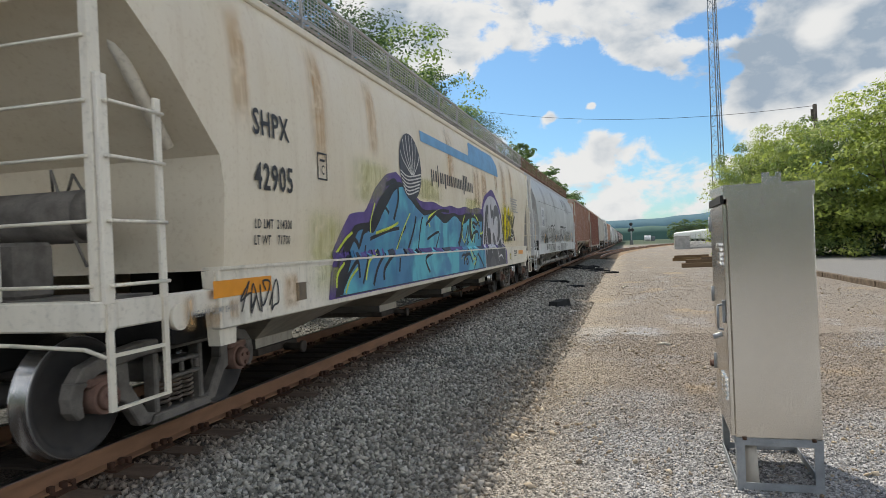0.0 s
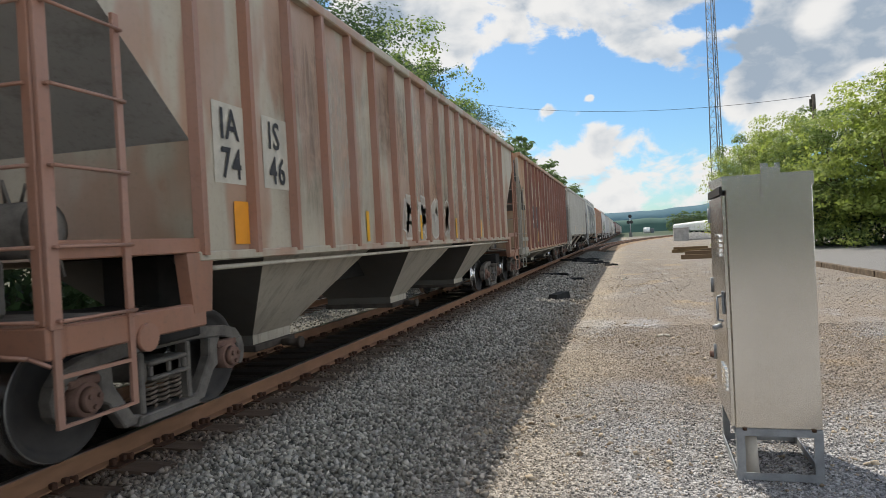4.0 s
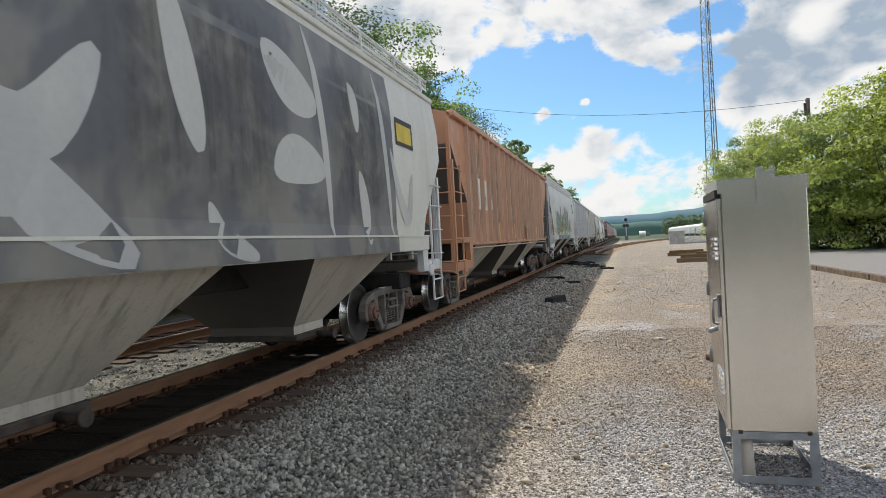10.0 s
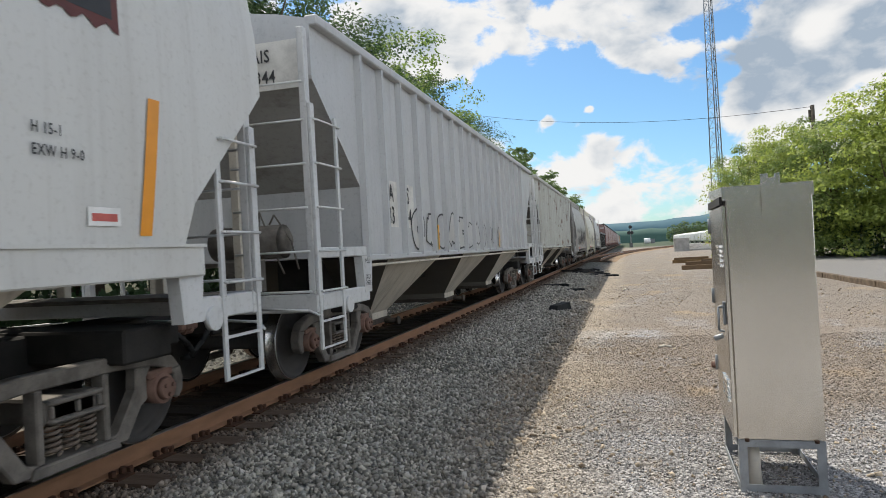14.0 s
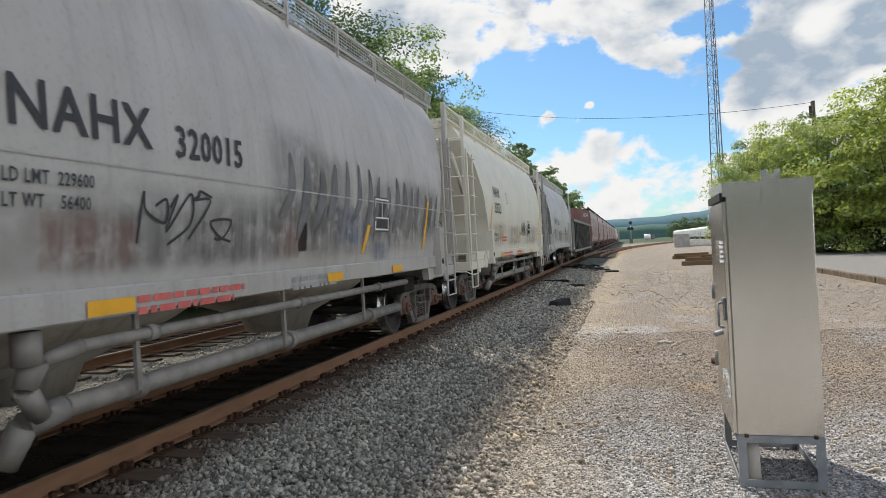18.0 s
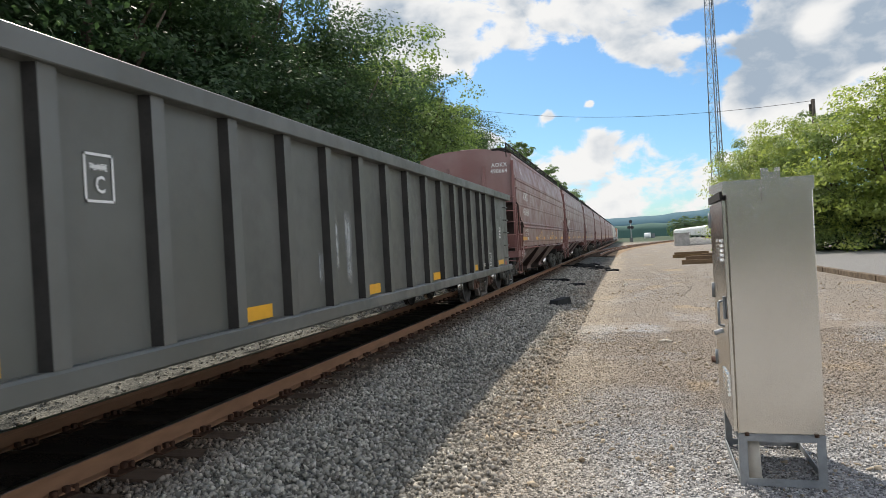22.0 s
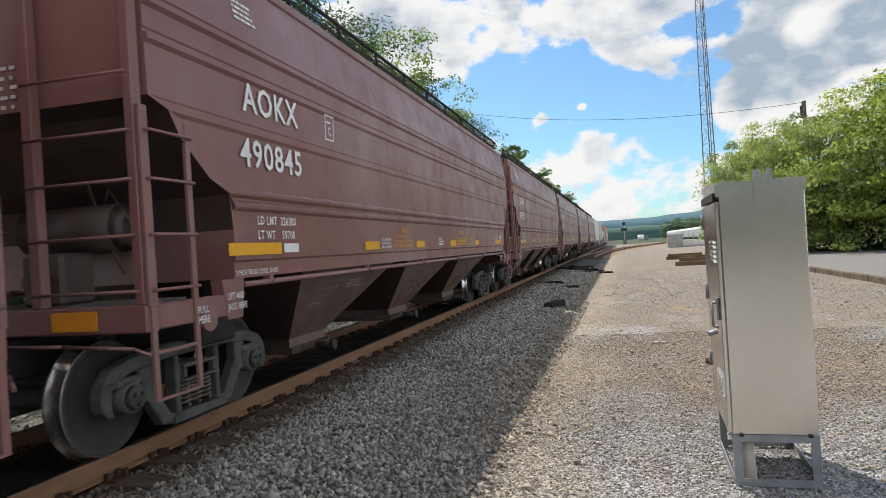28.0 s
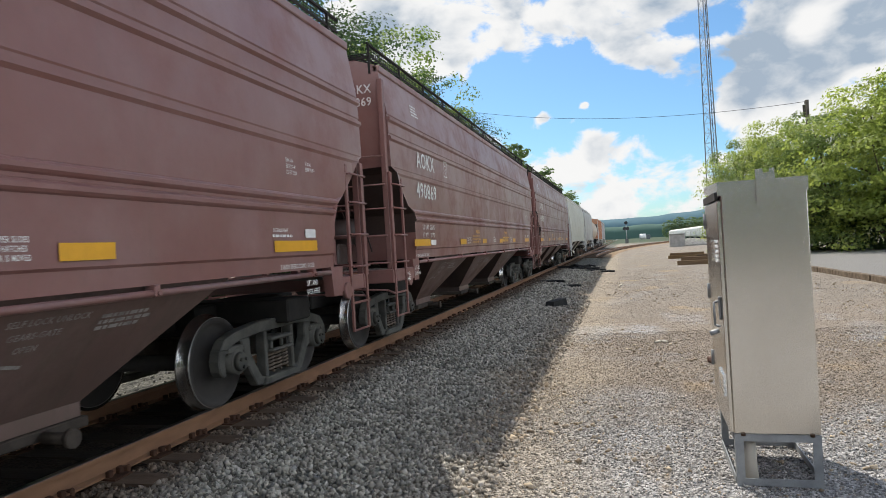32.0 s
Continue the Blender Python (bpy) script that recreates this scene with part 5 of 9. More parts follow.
def tank_hopper(label, L, tc, paint, under, trim, sillpaint, rear=.55, slope=None, pipes=True, cap=None, front_trim=None):
    """Short pressure hopper: a fat cylinder cut to V bays below."""
    car = start_car("hopper_car", label, L, 1.72)

    def side(z):
        if z > 2.35:
            return math.sqrt(max(.01, 1.59 ** 2 - (z - 2.35) ** 2 * .40))
        return 1.59 - .07 * (2.35 - z) ** 2
    zt = 4.20
    zs = 1.24
    levels = [zs + (zt - zs) * k / 20 for k in range(21)]
    o = dict(side=side, zs=zs, zt=zt, yt=1.2, levels=levels, notch=[(1.45, 3.90), (1.46, 3.88), (1.87, 3.36), (2.15, 2.75), (2.43, 2.11), (2.56, 1.83), (2.57, zs)], rear=rear, roof=[(side(zt) - .06, zt + .06), (side(zt) - .3, zt + .13), (.3, zt + .20)], half=1.52, plat=1.12, sill_in=2.45, post=.76, lad=.56, top=4.30, rung_z=(1.30, 1.72, 2.14, 2.56, 2.98, 3.40), foot=.56, inner=front_trim or trim, slope=slope, cap=cap, rear_trim=trim, pad=.92, axle=1.72)
    body = shell(car, L, o, paint)
    for f in body.data.polygons:
        f.use_smooth = True
    body.data.set_sharp_from_angle(angle=radians(40))
    for sx in (-1, 1):
        bm = bmesh.new()
        box(bm, sx * 1.46, sx * 1.56, 2.4, L - 2.4 + rear, 1.12, 1.32, .012)
        part("side_sill", bm, sillpaint, car)
        for ye, s in ((0, 1), (L, -1)):
            bm = bmesh.new()
            y0, y1 = sorted((ye + s * (2.56 - (rear if s < 0 else 0)), ye + s * (2.79 - (rear if s < 0 else 0))))
            plate(bm, [(y0, 1.0), (y1, 1.0), (y1, 1.80), (y0 + .05, 1.84), (y0, 1.80)], "x", sx * 1.50, sx * 1.66)
            # a black disc paints the darkness of the plate's hole
            for q in (0,):
                rod(bm, (sx * 1.65, (y0 + y1) / 2, 1.22), (sx * 1.668, (y0 + y1) / 2, 1.22), .05, 12, mat=1)
            part("bolster_plate", bm, [trim, BLACK], car)
    a, b = 2.9, L - 2.9
    for k in range(2):
        y0, y1 = a + (b - a) * k / 2, a + (b - a) * (k + 1) / 2
        c, w = (y0 + y1) / 2, (y1 - y0) / 2
        bm = bmesh.new()
        rings = []
        for z, rx, ry in ((1.26, 1.40, w), (.95, 1.0, w * .75), (.66, .50, .52), (.44, .42, .42)):
            rings.append([(rx * math.cos(2 * math.pi * q / 24), c + ry * math.sin(2 * math.pi * q / 24), z) for q in range(24)])
        loft(bm, rings, smooth=True)
        part("hopper_bay", bm, under, car)
    end_fittings(car, L, paint, front_trim or trim, o)
    roof_walk(car, .7, L - .4, 1.12, 4.30, trim, rail=True, high=.26, deep=.5)
    hatches(car, 2.5, L - 2.5, 4, 4.46, paint)
    for sx in (-1, 1):
        for ye, s in ((0, 1), (L, -1)):
            bm = bmesh.new()
            rod(bm, (sx * 1.12, ye + s * 1.0, 3.55), (sx * 1.22, ye + s * 1.95, 2.45), .06, 8)
            part("brace", bm, front_trim or trim, car)
            bm = bmesh.new()
            plate(bm, [(.72, 1.10), (1.12, 1.10), (1.0, 3.3), (.88, 3.3)], "y", ye + s * 1.20, ye + s * 1.23)
            bmesh.ops.scale(bm, vec=(sx, 1, 1), verts=bm.verts)
            part("brace", bm, front_trim or trim, car)
            bm = bmesh.new()
            y0, y1 = sorted((ye + s * .85, ye + s * 2.42))
            box(bm, sx * 1.43, sx * 1.50, y0, y1, 1.125, 1.33, .01)
            part("side_sill", bm, sillpaint, car)
    if pipes:
        unloading_pipes(car, L, PIPE, .96, .57)
    add_truck(car, 1.72 + .889)
    add_truck(car, 1.72 + tc + .889)
    return car, side


def grain_hopper(label, L, tc, paint, under, trim):
    """Modern grain hopper with rolled ridges along its sides."""
    car = start_car("hopper_car", label, L)
    ridges = [(2.68, .022), (3.18, .030), (3.46, .034)]

    def base(z):
        return 1.575 - .012 * (z - 2.2) ** 2 - max(0, z - 3.5) * .13

    def side(z):
        return base(z)
    levels = [1.32, 1.46, 1.48]
    prof = {1.32: 1.545, 1.46: 1.545, 1.48: base(1.48)}
    for zc, d in ridges:
        for dz, k in ((-.075, 0), (-.045, 1), (-.005, 1), (.0, -.35), (.030, -.35), (.045, 0)):
            z = round(zc + dz, 3)
            levels.append(z)
            prof[z] = base(z) + d * k
    for zc in (1.962, 2.075):
        for dz, k in ((-.046, 0), (-.034, .55), (-.016, 1), (.012, 1), (.030, .55), (.042, 0)):
            z = round(zc + dz, 3)
            levels.append(z)
            prof[z] = base(z) + .034 * k
    for z in (3.7, 3.95, 4.18):
        levels.append(z)
        prof[z] = base(z)
    levels = sorted(levels)
    keys = np.array(levels)
    vals = np.array([prof[z] for z in levels])
    exact = lambda z: float(np.interp(z, keys, vals))
    o = dict(side=exact, zs=1.32, zt=4.18, levels=levels, roof=[(base(4.18) - .06, 4.25), (1.0, 4.38), (.5, 4.44)], half=1.56, plat=1.20, sill_in=1.62, post=.52, lad=.50, top=4.0, rung_z=(1.30, 1.70, 2.10, 2.45), foot=.52, inner=trim, slope=SHADE_BLACK, tank=SHADE_BLACK, post_rear=.66, top_rear=2.75, pad=.98, axle=.97)
    # strictly rising edge
    o["notch"] = [(.60, 2.72), (.79, 2.64), (.95, 2.45), (1.30, 2.17), (1.53, 2.05), (1.61, 1.75), (1.62, 1.32)]
    shell(car, L, o, paint)
    for sx in (-1, 1):
        bm = bmesh.new()
        box(bm, sx * (base(4.18) - .08), sx * (base(4.18) + .03), .60, L - .60, 4.14, 4.24, .012)
        part("top_chord", bm, paint, car)
    middle_sill(car, L, 1.32)
    for c in (4.55, 8.25, 11.95):
        bay(car, c - 1.5, c + 1.5, 1.32, 1.48, under, zb=.32, out=.52, wb=.74, g=0, slope=SHADE_BLACK)
        # opening directions and their arrow on the bay's side
        sheet_x = lambda z: 1.48 - (1.32 - z) * .86
        for k, (words, d) in enumerate((("SELF LOCK UNLOCK", -.62), ("GEARS-GATE", -.56), ("OPEN", -.46))):
            letters(car, words, c + d + SHIFT[0], 1.14 - .085 * k, .052, sheet_x, FAINT_INK, .85)
        bm = bmesh.new()
        ribbon(bm, smooth_line([(c - .70 + SHIFT[0], .86), (c - .55 + SHIFT[0], .90), (c - .32 + SHIFT[0], .87)], 6), .022, sheet_x, .012)
        part("painted_arrow", bm, FAINT_INK, car)
        bars(car, c + .15 + SHIFT[0], 1.12, 3, .55, sheet_x, FAINT_INK, .026, int(c * 7))
    for sx in (-1, 1):
        # the air pipe clipped along the lower edge of the side
        bm = bmesh.new()
        rod(bm, (sx * 1.555, 1.75, 1.262), (sx * 1.555, L - 1.75, 1.262), .027, 10)
        part("air_pipe", bm, paint, car)
        for k in range(6):
            bm = bmesh.new()
            y = 2.2 + k * (L - 4.4) / 5
            box(bm, sx * 1.50, sx * 1.59, y - .03, y + .03, 1.235, 1.325, .008)
            rod(bm, (sx * 1.59, y, 1.262), (sx * 1.61, y, 1.262), .018, 8)
            part("pipe_clip", bm, trim, car)
    end_fittings(car, L, paint, trim, o)
    roof_walk(car, .55, L - .55, 1.32, 4.42, BLACK, rail=True, high=.16, deep=.45)
    hatches(car, 1.2, L - 1.2, 6, 4.46, paint)
    for y in (.448, L - .448):
        bm = bmesh.new()
        box(bm, .75, 1.15, y - .004, y + .004, 1.03, 1.17)
        part("reflector_strip", bm, ORANGE, car)
    # paint stripes and writing that every car of the kind has
    for y0, y1 in ((2.05, 2.98), (5.22, 5.76), (7.50, 7.96), (9.77, 10.23), (12.06, 12.52), (14.62, 15.55)):
        tape(car, y0, y1, 1.52, 1.63, exact, YELLOW)
    tape(car, 3.02, 3.34, 1.53, 1.62, exact, WHITE_INK, "data_plate")
    tape(car, 15.28, 15.52, 1.66, 1.75, exact, WHITE_INK, "data_plate")
    letters(car, "WARNING", 6.74, 1.755, .075, exact, YELLOW, .72)
    for k, words in enumerate(("DO NOT APPLY VIBRATOR TO ANY", "PART OF CAR BODY EXCEPT VIBRATOR", "BRACKETS. USE ON LOADED CAR ONLY")):
        letters(car, words, 6.37, 1.672 - .066 * k, .042, exact, YELLOW, .74)
    for y in (5.84, 11.46):
        for k, words in enumerate(("CLOSE HOPPER SLIDES", "AND ROOF HATCHES", "BEFORE CAR IS MOVED")):
            letters(car, words, y, 1.635 - .052 * k, .034, exact, WHITE_INK, .72)
    letters(car, "WARNING", 10.55, 1.755, .075, exact, YELLOW, .72)
    for y0, rows, w, ink in ((10.30, 3, 1.1, YELLOW), (8.9, 3, .36, WHITE_INK)):
        bars(car, y0, 1.65, rows, w, exact, ink, .032, int(y0 * 10))
    bars(car, 2.45, 3.86, 4, .42, exact, WHITE_INK, .028, 3, 1.9)
    for k, words in enumerate(("EW 10-1", "EXW 10-8", "CU FT 5201")):
        letters(car, words, 14.93, 2.43 - .062 * k, .040, exact, WHITE_INK, .72)
    for k, words in enumerate(("H 13-6", "EXW H 9-2")):
        letters(car, words, 15.36, 2.43 - .062 * k, .040, exact, WHITE_INK, .72)
    letters(car, "EXTERIOR PAINT", 14.6, 1.715, .034, exact, WHITE_INK, .72)
    bars(car, 14.6, 1.665, 1, .5, exact, WHITE_INK, .026, 7)
    letters(car, "2 INCH TREAD COND. SHOES", 2.17, 1.345, .045, lambda z: 1.548, WHITE_INK)
    letters(car, "2 INCH TREAD COND. SHOES", 14.75, 1.345, .045, lambda z: 1.548, WHITE_INK)
    for y in (1.99, 15.25):
        letters(car, "LIFT AND", y, 1.15, .055, lambda z: 1.568, WHITE_INK, .7)
        letters(car, "JACK HERE", y, 1.06, .055, lambda z: 1.568, WHITE_INK, .7)
    letters(car, "PULL", 1.55, 1.08, .055, lambda z: 1.58, WHITE_INK)
    letters(car, "HERE", 1.55, 1.0, .055, lambda z: 1.58, WHITE_INK)
    add_truck(car, .86 + .889, "dark_")
    add_truck(car, .80 + tc + .889, "dark_")
    return car, exact


def gondola(label, L, tc, paint, trim):
    car = start_car("gondola_car", label, L, 1.47)
    side = lambda z: 1.50
    bm = bmesh.new()
    a, b = .66, L - .98
    box(bm, -1.44, 1.44, a, b, .90, 1.0)
    part("floor", bm, paint, car)
    for sx in (-1, 1):
        bm = bmesh.new()
        box(bm, sx * 1.44, sx * 1.50, a, b, .80, 2.70)
        part("side_wall", bm, paint, car)
    for y in (a, b):
        bm = bmesh.new()
        box(bm, -1.44, 1.44, y - .03, y + .03, .90, 2.70)
        part("end_wall", bm, paint, car)
    bm = bmesh.new()
    for sx in (-1, 1):
        box(bm, sx * 1.40, sx * 1.63, a - .02, b + .02, 2.66, 2.82, .008)
    for y in (a, b):
        box(bm, -1.40, 1.40, y - .07, y + .07, 2.66, 2.82, .03)
    part("top_chord", bm, paint, car)
    for sx in (-1, 1):
        bm = bmesh.new()
        box(bm, sx * 1.45, sx * 1.60, a, b, .70, .86, .02)
        part("side_sill", bm, paint, car)
    bm = bmesh.new()
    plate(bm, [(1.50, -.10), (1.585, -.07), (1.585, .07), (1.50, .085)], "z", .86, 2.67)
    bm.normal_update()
    # flanks towards the viewer are painted black to stand in for their shade
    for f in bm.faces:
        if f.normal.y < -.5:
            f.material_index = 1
    rib = None
    posts = [2.60, 3.75, 4.45] + [5.30 + .963 * k for k in range(11)] + [15.65, 16.35, 17.27, 17.96, 19.10]
    for y in [p - .05 for p in posts]:
        for turn in (0, 180):
            if rib is None:
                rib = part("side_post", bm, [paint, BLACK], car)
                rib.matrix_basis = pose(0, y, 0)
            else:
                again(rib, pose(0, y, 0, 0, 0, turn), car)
    for s, ye in ((-1, 0), (1, L)):
        coupler(car, ye, s)
        y = a if s < 0 else b
        for x0 in (-1.35, .80):
            bm = bmesh.new()
            for k in range(5):
                z = 1.05 + k * .35
                bent(bm, [(x0, y + s * .04, z), (x0, y + s * .10, z), (x0 + .55, y + s * .10, z), (x0 + .55, y + s * .04, z)], .013)
            box(bm, x0 - .03, x0 + .03, y + s * .03, y + s * .08, .6, 2.6)
            box(bm, x0 + .52, x0 + .58, y + s * .03, y + s * .08, .6, 2.6)
            part("ladder", bm, paint, car)
        for k in range(5):
            z = 1.05 + k * .35
            yy = y - s * .23
            bm = bmesh.new()
            bent(bm, [(1.50, yy, z), (1.57, yy, z), (1.57, yy - s * .42, z), (1.50, yy - s * .42, z)], .012)
            part("grab_iron", bm, paint, car)
        bm = bmesh.new()
        bent(bm, [(1.55, y - s * .13, .72), (1.57, y - s * .16, .42), (1.57, y - s * .58, .42), (1.55, y - s * .60, .72)], .016)
        part("stirrup", bm, paint, car)
        bm = bmesh.new()
        box(bm, -1.45, 1.45, y - .10, y + .10, .78, .96, .02)
        part("end_sill", bm, paint, car)
    bm = bmesh.new()
    box(bm, -.3, .3, .3, L - .3, .60, .90)
    for k in range(9):
        y = 3 + (L - 6) * k / 8
        box(bm, -1.40, 1.40, y - .08, y + .08, .70, .90)
    part("center_sill", bm, BLACK, car)
    add_truck(car, 1.47 + .889)
    add_truck(car, 1.47 + tc + .889)
    return car, side


def tank_car(label, L, tc, paint, trim):
    car = start_car("tank_car", label, L)
    bm = bmesh.new()
    rings = []
    for y, r in ((1.1, .6), (1.25, 1.1), (1.6, 1.42), (2.1, 1.5), (L / 2, 1.5), (L - 2.1, 1.5), (L - 1.6, 1.42), (L - 1.25, 1.1), (L - 1.1, .6)):
        rings.append([(r * math.cos(2 * math.pi * q / 28), y, 2.55 + r * math.sin(2 * math.pi * q / 28)) for q in range(28)])
    loft(bm, rings, smooth=True)
    part("tank", bm, paint, car)
    bm = bmesh.new()
    rod(bm, (0, L / 2, 3.9), (0, L / 2, 4.4), .45, 18)
    part("dome", bm, paint, car)
    bm = bmesh.new()
    box(bm, -.35, .35, .5, L - .5, .65, 1.0)
    for y in (2.2, L - 2.2):
        box(bm, -1.3, 1.3, y - .3, y + .3, .9, 1.5)
    part("center_sill", bm, BLACK, car)
    for s, ye in ((-1, 0), (1, L)):
        coupler(car, ye, s)
    add_truck(car, .97 + .889)
    add_truck(car, .97 + tc + .889)
    return car

# ---- beyond the track ----


def leaf_material(name, dark, light):
    m = Mat(name)
    geo = m.nt.nodes.new("ShaderNodeNewGeometry")
    big = m.noise(.45, 4)
    c = m.mix(geo.outputs["Random Per Island"], dark, light)
    c = m.mix(m.math("MULTIPLY", m.ramp(big, .42, .62), .55), c, tuple(v * 1.5 for v in light))
    mat = m.done(c, .62)
    tr = m.nt.nodes.new("ShaderNodeBsdfTranslucent")
    m.link(m.mix(.5, c, tuple(min(1, v * 3) for v in light)), tr.inputs[0])
    mixs = m.nt.nodes.new("ShaderNodeMixShader")
    mixs.inputs[0].default_value = .40
    m.link(m.bsdf.outputs[0], mixs.inputs[1])
    m.link(tr.outputs[0], mixs.inputs[2])
    out = [n for n in m.nt.nodes if n.type == "OUTPUT_MATERIAL"][0]
    m.link(mixs.outputs[0], out.inputs[0])
    return mat


def bark_material():
    m = Mat("tree_bark")
    n = m.noise(9, 6, .65, (1, 1, .2))
    return m.done(m.mix(n, (.05, .038, .028), (.16, .125, .095)), .95, 0, n, .8, .03)


def tree_meshes(name, h, spread, seed, leaves, leaf, low=.25, lobes=9):
    """Trunk with limbs, and a crown of leaf sprays in uneven lobes, as two meshes."""
    r = random.Random(seed)
    rng = np.random.default_rng(seed)
    bm = bmesh.new()
    pts = [Vector((0, 0, -.4))]
    for k in range(1, 7):
        pts.append(Vector(((r.random() - .5) * .12 * k, (r.random() - .5) * .12 * k, h * .8 * k / 6)))
    for k in range(6):
        rod(bm, pts[k], pts[k + 1], .022 * h * (1 - k / 7.5), 9, .022 * h * (1 - (k + 1) / 7.5))
    centers = []
    for k in range(lobes):
        t = low + (1 - low) * (k + .5) / lobes
        ang = k * 2.4 + r.random()
        reach = spread * (1.05 - .75 * abs(t - .45)) * (.5 + .45 * r.random())
        c = Vector((math.cos(ang) * reach, math.sin(ang) * reach, h * t))
        root = pts[min(5, max(1, int(t * 6 * .8)))]
        mid = root.lerp(c, .55) + Vector((0, 0, -.04 * h))
        rod(bm, root, mid, .009 * h, 6, .006 * h)
        rod(bm, mid, c, .006 * h, 6, .002 * h)
        centers.append((c, spread * (.50 + .28 * r.random()) * (1.15 - .40 * t)))
    centers.append((Vector((0, 0, h * .86)), spread * .42))
    me_t = bpy.data.meshes.new(name + "_trunk")
    bm.to_mesh(me_t)
    bm.free()
    # boughs sit on the lobes' shells, each a clump of leaves that face outwards and up
    per = max(170, leaves // 90)
    wts = np.array([q[1] ** 2 for q in centers]); wts /= wts.sum()
    pick = rng.choice(len(centers), per, p=wts)
    d = rng.normal(size=(per, 3)); d[:, 2] += .25; d /= np.linalg.norm(d, axis=1)[:, None]
    C = np.array([list(centers[k][0]) for k in pick]); R = np.array([centers[k][1] for k in pick])
    bough = C + d * (R * (.55 + .45 * rng.random(per) ** .5))[:, None] * np.array([1, 1, .78])
    reach = np.clip(R * (.24 + .22 * rng.random(per)), .30, 1.2)
    keep = bough[:, 2] > h * .05
    bough, reach, d = bough[keep], reach[keep], d[keep]
    k = leaves // len(bough)
    n = len(bough) * k
    e = rng.normal(size=(n, 3)); e /= np.linalg.norm(e, axis=1)[:, None]
    out = e * (np.repeat(reach, k) * (.25 + .75 * rng.random(n) ** .55))[:, None]
    side = np.repeat(d, k, 0)
    base = np.repeat(bough, k, 0) + out * np.array([1.15, 1.15, .55]) - np.array([0, 0, .22]) * (np.hypot(out[:, 0], out[:, 1]) ** 2)[:, None] / np.repeat(reach, k)[:, None]
    up = e * .55 + side * .45 + np.array([0, 0, .55]) + rng.normal(size=(n, 3)) * .42
    up /= np.linalg.norm(up, axis=1)[:, None]
    u = np.cross(up, rng.normal(size=(n, 3))); u /= np.linalg.norm(u, axis=1)[:, None]
    w = np.cross(up, u)
    size = leaf * (.55 + .9 * rng.random(n))[:, None]
    drop = up * -.12 * size
    v = np.stack([base - u * size * .5, base + w * size * .30, base + u * size * .5 + drop, base - w * size * .30], 1).reshape(-1, 3)
    return me_t, v, np.arange(4 * n).reshape(n, 4)


TREE_KINDS = {}


def tree(kind, x, y, h, spin, label, wide=1.0):
    me_t, me_c, h0 = TREE_KINDS[kind]
    t = tagged(empty("tree", Matrix.Translation((x, y, float(ground_z(x, y)) - .05)) @ Matrix.Rotation(spin, 4, "Z") @ Matrix.Diagonal((wide * h / h0, wide * h / h0, h / h0, 1))), label, "tree", "trees along the line")
    for nm, me in (("trunk", me_t), ("crown", me_c)):
        o = new(nm, me)
        o.parent = t
    return t


